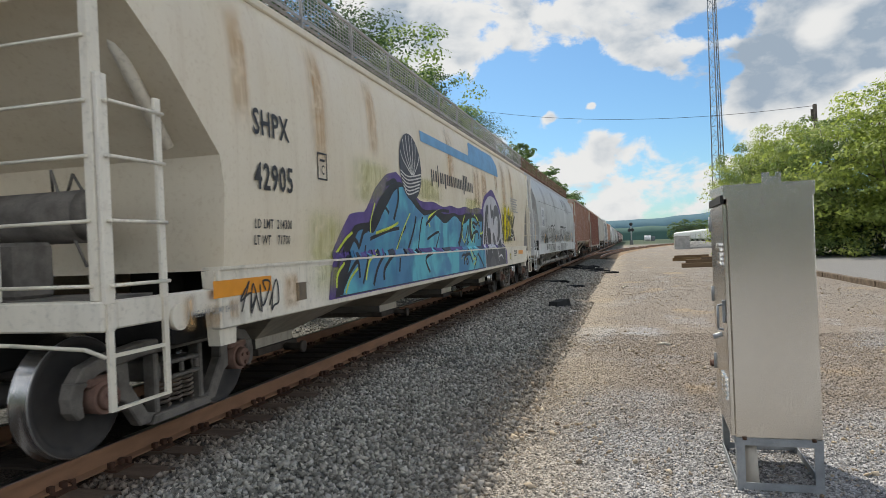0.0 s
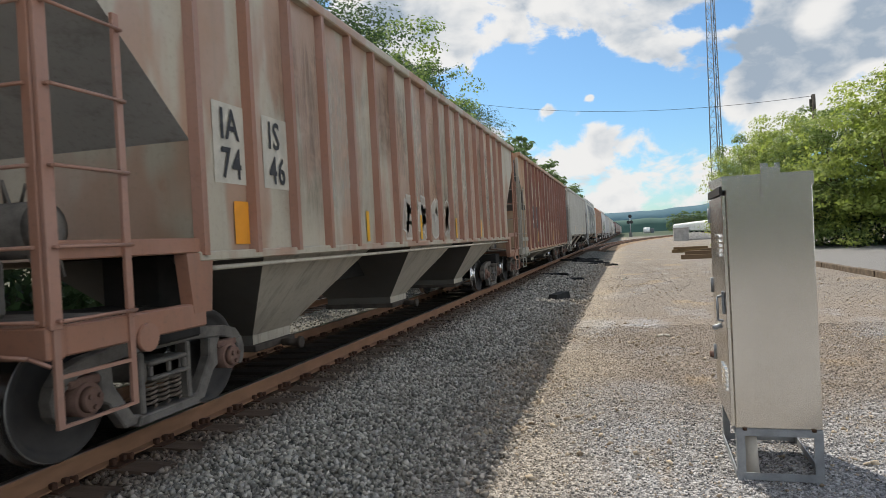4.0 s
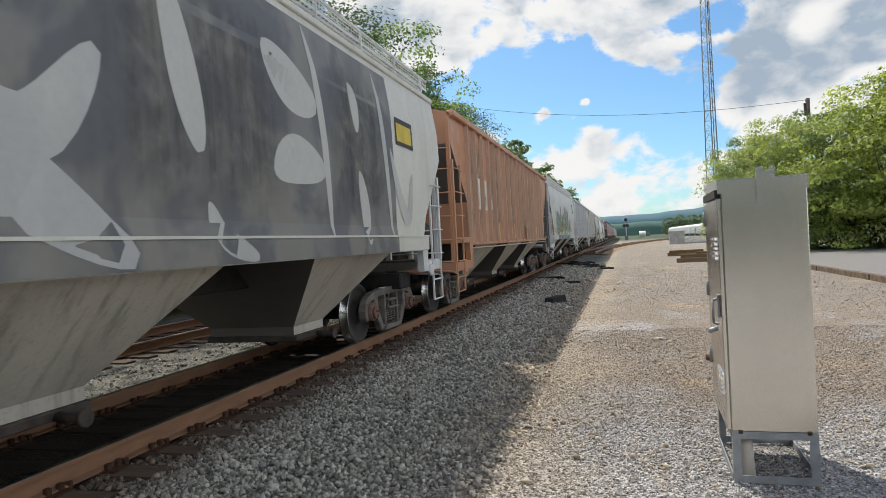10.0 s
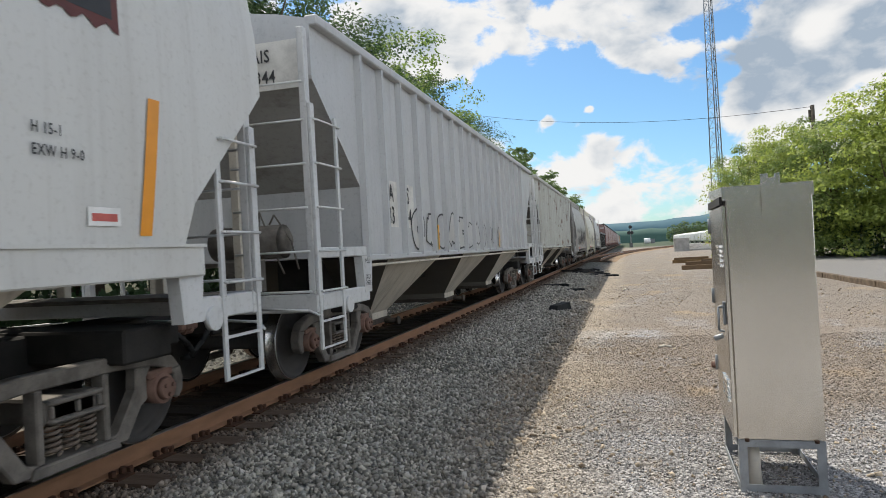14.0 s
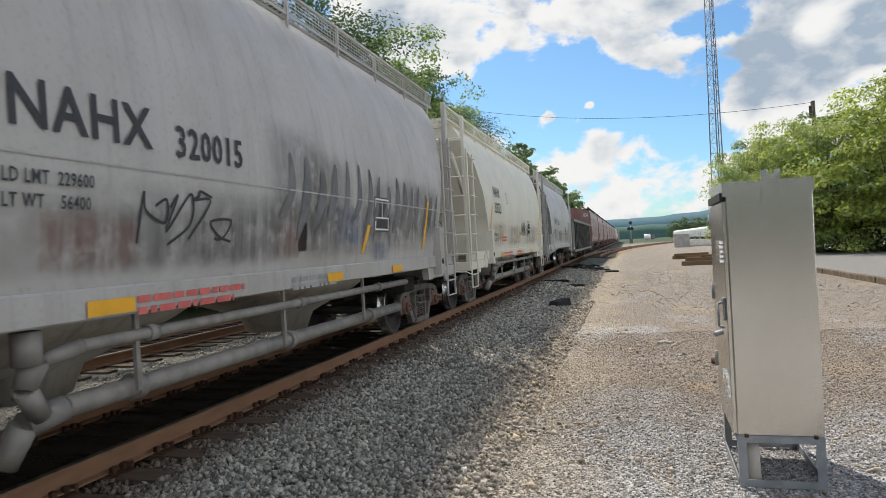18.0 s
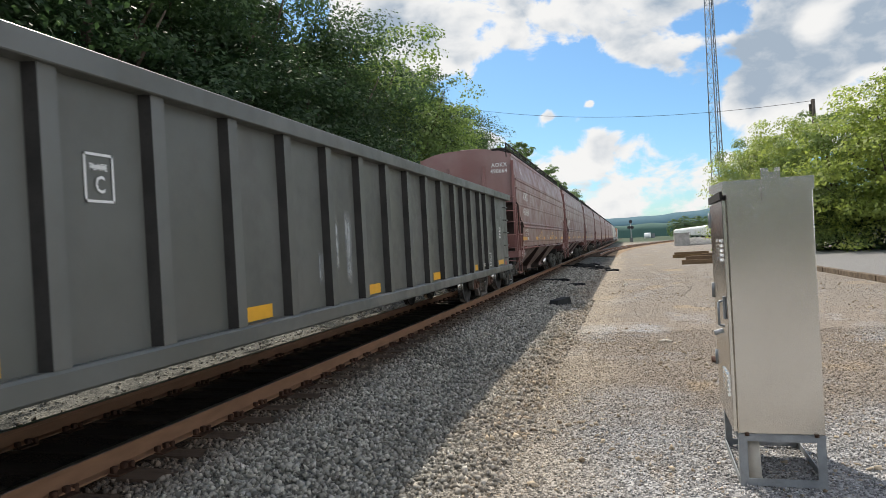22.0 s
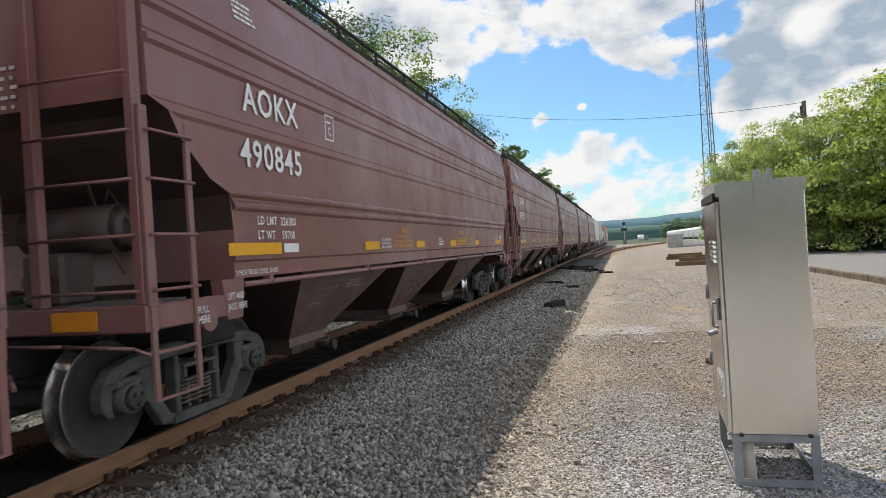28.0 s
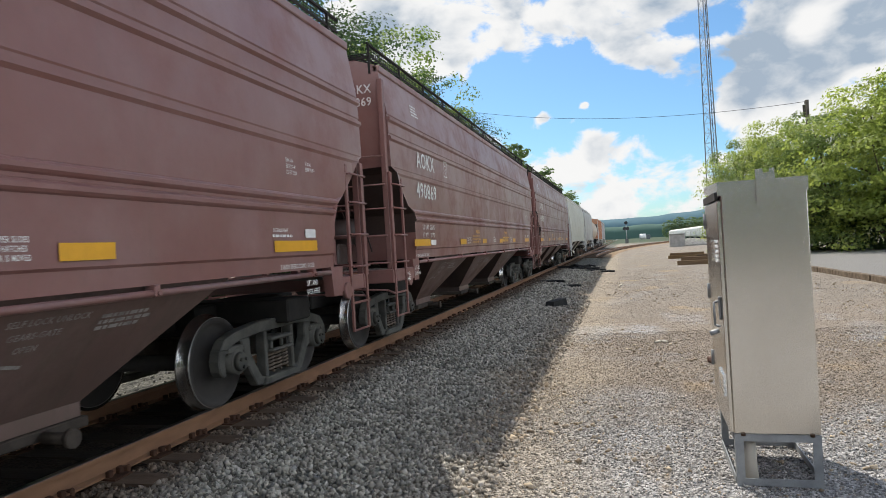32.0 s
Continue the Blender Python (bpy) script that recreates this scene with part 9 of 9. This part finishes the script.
    throw_up(car, 8.1, 12.3, 1.48, 2.12, sp, (7, 2, 4, 3, 1, 0), spray("pale_ash_spray_two", [(.47, .47, .46), (.40, .40, .40)]), BLACK_INK, 92, .22, .03)
    tape(car, 2.26, 2.37, 1.50, 2.58, side, YELLOW, "reflector_strip", .02)
    for y in (5.8, 8.8, 11.8):
        tape(car, y, y + .09, 1.5, 1.95, side, YELLOW, "reflector_strip", .02)
    letters(car, "PULL", 2.10, 1.36, .06, lambda z: 1.56, BLACK_INK)
    letters(car, "JACK", 2.10, 1.16, .06, lambda z: 1.56, BLACK_INK)
    letters(car, "HERE", 2.10, 1.08, .06, lambda z: 1.56, BLACK_INK)
    bm = bmesh.new()
    box(bm, .62, 1.40, .605, .618, 3.40, 3.95)
    part("number_panel", bm, white, car)
    letters(car, "IAIS", .72, 3.72, .14, None, BLACK_INK, .8, end=.605)
    letters(car, "8344", .72, 3.48, .14, None, BLACK_INK, .8, end=.605)

    # 10: pale car eaten by rust
    shabby = car_paint("shabby_pale_paint", (.45, .455, .415), .46, .15, .40, dirt=(.24, .19, .14), rusty=(.11, .042, .026))
    L = long(10)
    car, side, p = ribbed_hopper("pale ribbed covered hopper streaked with rust and outlined graffiti", L, 14.2, shabby, shabby, under_tan, greys, 1.44, .78, 3, under_grey, rear_trim=SOOTY_TRIM)
    L += SHIFT[0]
    enlist(car, 10)
    sp = lambda z: 1.503
    stains(car, side, stain_film("flaking_rust", (.13, .05, .03), 1.3, .9), [(12.8, 13.35, 2.25, 4.05), (13.5, 13.9, 2.3, 4.05), (13.9, 14.35, 2.2, 4.0), (11.85, 12.1, 2.4, 4.0), (10.8, 11.15, 1.9, 3.0), (9.2, 9.8, 2.4, 4.0), (7.4, 7.9, 2.2, 4.0), (5.2, 5.6, 2.4, 4.0), (3.6, 4.1, 2.4, 4.0), (16.0, 16.5, 1.5, 2.2), (15.4, 15.7, 1.45, 2.6)], .004)
    stains(car, side, BROWN_RUN, [(3.0, 5.0, 1.5, 4.0), (8.0, 10.0, 1.5, 4.0), (12.4, 14.6, 1.5, 4.0)], .003)
    throw_up(car, 3.0, 5.50, 1.47, 2.38, sp, (0, 7, 3, 4), spray("cream_spray", [(.42, .40, .32), (.36, .32, .24)]), BLACK_INK, 101, .36, .05)
    soft_black = plain("worn_black_line", (.040, .040, .036), .6, 0, .5, 6)
    cream_ground = spray("cream_spray_two", [(.47, .455, .39), (.43, .41, .335), (.48, .475, .42)])
    for q, (y0, y1) in enumerate(((5.60, 9.85), (11.15, 13.70))):
        bm = bmesh.new()
        sheet(bm, y0, y1, 1.465, (lambda y: 2.28 + .04 * math.sin(y * 7)) if q == 0 else (lambda y: 2.40 - .115 * (y - 11.15)), sp, .0055, 30, 12)
        part("sprayed_ground", bm, cream_ground, car)
    outlined(car, [[(11.15, 2.12), (11.20, 2.24), (11.30, 2.32), (11.45, 2.32), (11.55, 2.24), (11.65, 2.12), (11.65, 2.04), (11.50, 2.00), (11.35, 1.96), (11.30, 1.88), (11.25, 1.76), (11.30, 1.60), (11.35, 1.56)], [(11.15, 2.12), (11.15, 1.92), (11.15, 1.72), (11.20, 1.56), (11.25, 1.44)], [(11.30, 1.92), (11.40, 1.96), (11.50, 1.92), (11.60, 1.80), (11.65, 1.64), (11.60, 1.48), (11.55, 1.44)], [(11.65, 2.20), (11.75, 2.28), (11.90, 2.32), (12.05, 2.24), (12.10, 2.12), (12.10, 1.92), (12.00, 1.80), (11.85, 1.72), (11.80, 1.56)], [(11.85, 1.68), (12.00, 1.72), (12.10, 1.68), (12.10, 1.52), (12.00, 1.44)], [(12.15, 2.28), (12.30, 2.28), (12.45, 2.24), (12.50, 2.16), (12.45, 2.04), (12.15, 2.04)]], sp, soft_black, 0.065)
    outlined(car, [[(12.15, 2.00), (12.35, 2.00), (12.55, 1.92), (12.75, 1.76), (12.80, 1.64), (12.75, 1.52), (12.65, 1.44)], [(12.50, 2.20), (12.65, 2.24), (12.85, 2.28), (13.05, 2.20), (13.15, 2.04), (13.20, 1.84), (13.10, 1.60), (12.95, 1.44)], [(13.05, 2.24), (13.30, 2.28), (13.50, 2.24), (13.55, 2.12), (13.45, 2.04), (13.20, 2.00)], [(13.20, 1.92), (13.40, 2.00), (13.60, 2.00), (13.70, 1.92)], [(11.60, 1.52), (11.65, 1.44), (11.70, 1.44)], [(13.10, 1.48), (13.20, 1.44)], [(12.35, 1.92), (12.30, 1.64)], [(12.65, 2.04), (13.00, 2.00)]], sp, soft_black, 0.065)
    outlined(car, [[(5.60, 2.20), (5.80, 2.28), (5.95, 2.24), (6.00, 2.12)], [(5.90, 1.88), (6.00, 2.08), (6.10, 2.16), (6.35, 2.20), (6.50, 2.08), (6.50, 1.92), (6.45, 1.80)], [(6.45, 1.76), (6.55, 1.60), (6.50, 1.44), (6.40, 1.44)], [(6.50, 2.16), (6.65, 2.20), (6.75, 2.04), (6.65, 1.88), (6.50, 1.68)], [(6.75, 2.16), (7.00, 2.24), (7.05, 2.08)], [(6.65, 1.84), (6.80, 1.64)], [(7.10, 1.72), (7.15, 2.04), (7.25, 2.16), (7.50, 2.04), (7.55, 1.88)], [(7.50, 2.12), (7.65, 2.16), (7.65, 1.96)], [(7.70, 2.12), (7.90, 2.20), (8.10, 2.12), (8.00, 1.84)], [(7.10, 1.72), (7.20, 1.52), (7.20, 1.44)], [(7.50, 1.72), (7.80, 1.76)], [(7.55, 1.68), (7.40, 1.44)]], sp, soft_black, 0.045)
    outlined(car, [[(8.20, 2.16), (8.35, 2.00), (8.70, 2.24), (9.00, 2.24), (8.85, 1.96), (8.50, 1.72)], [(8.20, 1.76), (8.35, 1.44), (8.80, 1.44)], [(9.30, 2.20), (9.60, 2.28), (9.85, 2.12), (9.75, 1.84), (9.35, 1.68)]], sp, soft_black, 0.045)
    for y, z0, z1 in ((6.4, 1.5, 2.1), (10.98, 1.45, 2.0), (14.36, 1.42, 1.90), (16.68, 1.42, 2.33)):
        tape(car, y, y + .11, z0, z1, sp, YELLOW, "reflector_strip", .02)
    tape(car, 13.68, 14.22, 1.54, 2.04, side, plain("brown_plate", (.06, .052, .045), .6), "data_plate")
    tape(car, 14.5, 15.05, 1.5, 2.0, sp, plain("dark_panel_ground", (.05, .052, .05), .6), "data_plate", .008)
    data_panel(car, 14.56, 1.56, side, .42)

    # 11, 12, 13: short pressure hoppers
    steel = car_paint("slate_grey_paint", (.36, .340, .315), .04, .22, .35, dirt=(.17, .155, .135))
    ivory = car_paint("ivory_paint", (.57, .545, .455), .02, .12, .12, dirt=(.34, .30, .23))
    dove = car_paint("dove_grey_paint", (.40, .395, .385), .03, .2, .25, dirt=(.22, .21, .19))
    for i, paint, label, tc, words in ((11, steel, "short slate grey rounded hopper car with faded tags", 10.1, ("NAHX", "320015", "229600", "56400")), (12, ivory, "short ivory rounded hopper car with yellow slashes", 9.9, ("NAHX", "320321", "229200 LB", "56800 LB")), (13, dove, "short dove grey rounded hopper car with a scrawled tag", 9.6, ("NAHX", "320025", "229800", "56200"))):
        L = long(i)
        car, side = tank_hopper(label, L, tc, paint, under_grey if i != 12 else ivory, paint, paint, .2 if i == 13 else .6, {11: SLATE_END, 12: None, 13: SLATE_END}[i], i != 13, None if i == 12 else SLATE_END, None if i == 12 else SLATE_TRIM)
        L += SHIFT[0]
        enlist(car, i)
        if i == 12:
            letters(car, words[0], 3.2, 2.70, .25, side, BLACK_INK)
            letters(car, words[1], 3.18, 2.28, .26, side, BLACK_INK)
            plate_c(car, 4.98, 2.6, side, BLACK_INK)
            weight_lines(car, 2.80, 1.68, .075, side, BLACK_INK, words[2], words[3])
            scrawl(car, 7.3, 1.68, .52, side, BLACK_INK, 33, 7, .032)
            bars(car, 4.2, 1.62, 2, .9, side, RED_INK, .05, 35)
        else:
            letters(car, words[0], 3.42, 2.27, .28, side, BLACK_INK, .95)
            letters(car, words[1], 4.85, 2.25, .23, side, BLACK_INK, .85)
            weight_lines(car, 3.38, 1.95, .08, side, BLACK_INK, words[2], words[3])
            scrawl(car, 4.4 if i == 11 else 5.3, 1.55, .5, side, BLACK_INK, 40 + i, 4 if i == 11 else 6, .022)
        bm = bmesh.new()
        sheet(bm, 2.45, L - 2.0, 2.11, 2.125, side, .012, 12, 1)
        part("weld_seam", bm, paint, car)
        sl = lambda z: 1.562
        if i != 13:
            bars(car, 4.4, 1.19, 2, 1.6, sl, RED_INK, .05, i)
            bars(car, 6.6, 1.19, 2, 1.1, sl, GREY_INK if i != 12 else RED_INK, .05, i + 9)
        if i != 12:
            # reporting marks and small print on the front end sheet
            letters(car, words[0], .42, 3.98, .17, None, BLACK_INK, .95, end=1.45)
            letters(car, words[1], .40, 3.73, .17, None, BLACK_INK, .95, end=1.45)
        for y, z0, z1 in ((2.52, 1.85, 2.42), (4.02, 1.55, 1.95), (6.75, 1.5, 1.90), (11.60, 1.53, 2.40)) if i == 12 else ((2.5, 1.80, 2.05), (8.5, 1.44, 1.80), (11.1, 1.45, 2.24)):
            tape(car, y, y + .10, z0, z1, side, YELLOW, "reflector_strip", .009, slant=.30 if z1 > 2.2 else .20)
        for y in (3.95, 7.42, 9.57) if i != 13 else (9.57,):
            tape(car, y, y + .42, 1.14, 1.24, sl, YELLOW, "reflector_strip")
        if i == 11:
            stains(car, side, stain_film("soot_smear", (.10, .097, .093), .6, 2.6), [(6.0, 7.6, 1.5, 2.9), (6.8, 8.4, 1.5, 2.7), (8.2, 10.0, 1.5, 2.5), (9.4, 11.2, 1.5, 2.6), (10.6, 12.3, 1.5, 2.6), (2.6, 12.2, 1.35, 2.1), (2.6, 7.0, 1.35, 1.9)], .004)
            stains(car, side, stain_film("red_smear", (.34, .17, .13), .6, 2.0), [(3.5, 4.2, 1.4, 1.85), (4.0, 4.5, 1.4, 1.8), (6.2, 7.0, 1.4, 1.8)], .0055)
            stains(car, side, stain_film("blue_smear", (.18, .23, .36), .7, 2.0), [(7.6, 8.7, 1.5, 2.05), (8.8, 9.6, 1.3, 1.6)], .0055)
            smudge = plain("smudged_black_spray", (.17, .168, .168), .7, 0, .4, 4)
            rr = random.Random(6)
            for k in range(16):
                y = 6.4 + .36 * k
                bm = bmesh.new()
                petal(bm, [(y, 1.6 + .3 * rr.random()), (y + .1 + .2 * rr.random(), 2.1), (y + .25, 2.3 + .4 * rr.random() * (1 - k / 22))], .10 + .10 * rr.random(), side, .0075)
                part("sprayed_stroke", bm, smudge, car, "smudged dark stroke of a buffed graffiti piece")
        else:
            stains(car, side, BROWN_RUN, [(2.6, 5.0, 1.35, 2.1), (4.6, 8.0, 1.35, 2.05), (7.6, 12.0, 1.35, 2.1)], .004)
        if i == 13:
            tape(car, 10.55, 11.8, 2.0, 2.5, side, plain("buffed_square", (.30, .295, .275), .6, 0, .2), "repainted_patch", .006)
        letters(car, "H 3-8", 11.36, 1.93, .06, side, BLACK_INK)
        letters(car, "H 15-1", 11.34, 1.82, .06, side, BLACK_INK)
        data_panel(car, 8.95, 1.72, side, .55)

    # 14: open gondola
    bottle = car_paint("dark_bottle_green_paint", (.088, .090, .079), .03, .10, .35, dirt=(.11, .10, .085), rough=.38)
    L = long(14)
    car, side = gondola("long dark green steel gondola with ribbed sides", L, 17.22, bottle, bottle)
    L += SHIFT[0]
    enlist(car, 14)
    letters(car, "I C", 2.82, 2.14, .25, side, WHITE_INK, .8)
    letters(car, "3795", 2.78, 1.66, .25, side, WHITE_INK, .75)
    letters(car, "LD LMT 213500", 2.85, 1.14, .09, side, WHITE_INK, .75)
    letters(car, "LT WT    72500", 2.85, .98, .09, side, WHITE_INK, .75)
    letters(car, "3795", -.35, 2.15, .20, None, WHITE_INK, .9, end=.63)
    tape(car, .94, 1.90, .90, 1.02, side, YELLOW)
    tape(car, 19.35, 20.3, .90, 1.02, side, YELLOW)
    tape(car, 20.55, 20.72, .86, .97, side, RED_INK)
    letters(car, "2 INCH TREAD COND. SHOES", .95, .76, .06, lambda z: 1.605, WHITE_INK)
    letters(car, "PULL HERE", 2.05, .76, .06, lambda z: 1.605, WHITE_INK)
    for y in (4.5, 7.40, 10.32, 13.38, 16.55):
        tape(car, y, y + .45, .88, 1.01, side, YELLOW)
    chalk_ink = plain("pale_tag_paint", (.30, .33, .30), .6, 0, .3)
    scrawl(car, .95, 1.75, .55, side, chalk_ink, 51, 5, .022)
    scrawl(car, 1.5, 1.45, .3, side, chalk_ink, 52, 3, .018)
    scrawl(car, 19.4, 1.75, .5, side, chalk_ink, 53, 4, .022)
    scrawl(car, 18.55, 1.65, .4, side, chalk_ink, 54, 3, .014)
    bars(car, 19.85, 1.84, 4, .28, side, WHITE_INK, .05, 5)
    bars(car, 17.45, .98, 2, .6, side, WHITE_INK, .03, 6)
    for a, b, c, d in ((18.18, 18.62, .92, .94), (18.18, 18.62, 1.22, 1.24), (18.18, 18.20, .92, 1.24), (18.60, 18.62, .92, 1.24), (18.46, 18.48, .98, 1.22), (18.18, 18.62, .98, 1.0)):
        tape(car, a, b, c, d, side, WHITE_INK, "panel_frame")
    plate_c(car, 5.62, 1.87, side, WHITE_INK, .26)
    letters(car, "PLATE", 5.66, 2.08, .045, side, WHITE_INK, .8)
    stains(car, side, stain_film("white_scrape", (.55, .56, .55), 1.0, .6), [(9.6, 9.9, 1.0, 2.0), (9.3, 9.5, 1.2, 1.9), (8.9, 9.05, 1.1, 1.5)], .006)

    # 15 to 22: maroon grain hoppers, one like the other
    maroon = car_paint("faded_maroon_paint", (.205, .088, .076), .02, .20, .25, dirt=(.165, .095, .078), rusty=(.12, .05, .042), rough=.32)
    maroon_trim = car_paint("maroon_trim_paint", (.20, .08, .07), .08, .1, .3)
    first, side = grain_hopper("maroon grain hopper with rolled ridges along its side", 17.1, 13.35, maroon, under_red, maroon_trim)
    finish_letters()
    cars = [first] + [copy_thing(first, pose(0, 0, 0)) for _ in range(7)]
    numbers = (("490664", "226300", "59700"), ("490747", "226200", "59800"), ("490812", "226300", "59700"), ("490845", "226300", "59700"), ("490781", "226400", "59600"), ("490855", "226200", "59800"), ("490869", "226300", "59700"), ("490703", "226300", "59700"))
    for k, (car, (num, a, b)) in enumerate(zip(cars, numbers)):
        enlist(car, 15 + k)
        letters(car, "AOKX", 2.42, 2.84, .26, side, WHITE_INK, .94)
        letters(car, num, 2.32, 2.33, .25, side, WHITE_INK, 1.02)
        weight_lines(car, 2.54, 1.80, .080, side, WHITE_INK, a, b, .86, 1.7)
        plate_c(car, 4.18, 2.82, side, WHITE_INK, .24)
        letters(car, "AOKX", .84, 3.84, .125, None, WHITE_INK, .9, end=.60)
        letters(car, num, .80, 3.65, .125, None, WHITE_INK, .9, end=.60)
        bars_end = bmesh.new()
        for q in range(5):
            for w in range(5):
                box(bars_end, -.05 + .10 * w, .02 + .10 * w - .02 * ((q + w) % 3), .588, .592, 3.05 - q * .075, 3.078 - q * .075)
        tagged(part("small_writing", bars_end, WHITE_INK, car), kind="stuff")

    # far cars that close the view
    bone_far = car_paint("pale_bone_paint", (.55, .53, .45), .05, .2, .3)
    for i, paint, label in ((23, bone_far, "pale bone-coloured covered hopper"), (24, steel, "grey covered hopper near the end of the view"), (26, clay, "brown covered hopper far down the train"), (27, pewter, "grey ribbed hopper far down the train")):
        L = long(i)
        if i in (23, 24):
            car, side = smooth_hopper(label, L, L - 4.2, paint, under_grey, greys, paint, sill=(1.37, 1.61), side=smooth6, bays=3, zt=4.08, walk_high=0)
        else:
            car, side, p = ribbed_hopper(label, L, L - 4.2, paint, paint, under_grey, greys, 1.46, .78, 3)
        enlist(car, i)
    car = tank_car("tan tank car far down the train", long(25), long(25) - 4.2, car_paint("tan_tank_paint", (.45, .36, .26), .1, .2, .3), BLACK)
    enlist(car, 25)
    finish_letters()
    for ob in TP.values():
        bpy.data.objects.remove(ob)


build_train()


def gone(t):
    """How far the train has rolled; it gains speed slowly."""
    return 10.2 * t + .0225 * t * t


def motions():
    steps = [k * .5 for k in range(int(SECONDS * 2) + 1)]
    for car in TRAIN:
        walk(car, [(t, pose(TRACK_X, car["y0"] - gone(t), 0)) for t in steps])
        # wheels turn while the car is near enough to see them turn
        near = [k / 30 for k in range(0, int(SECONDS * 30) + 1) if -6 < car["y0"] + car["long"] - gone(k / 30) and car["y0"] - gone(k / 30) < 16]
        if not near:
            continue
        times = sorted({0.0, SECONDS, *near})
        for w in car.children_recursive:
            if w.name.startswith("wheelset"):
                base = w.matrix_basis.copy()
                spin = lambda t: math.degrees(gone(min(max(t, near[0]), near[-1])) / .457)
                walk(w, [(t, base @ pose(0, 0, 0, -spin(t))) for t in times])


motions()
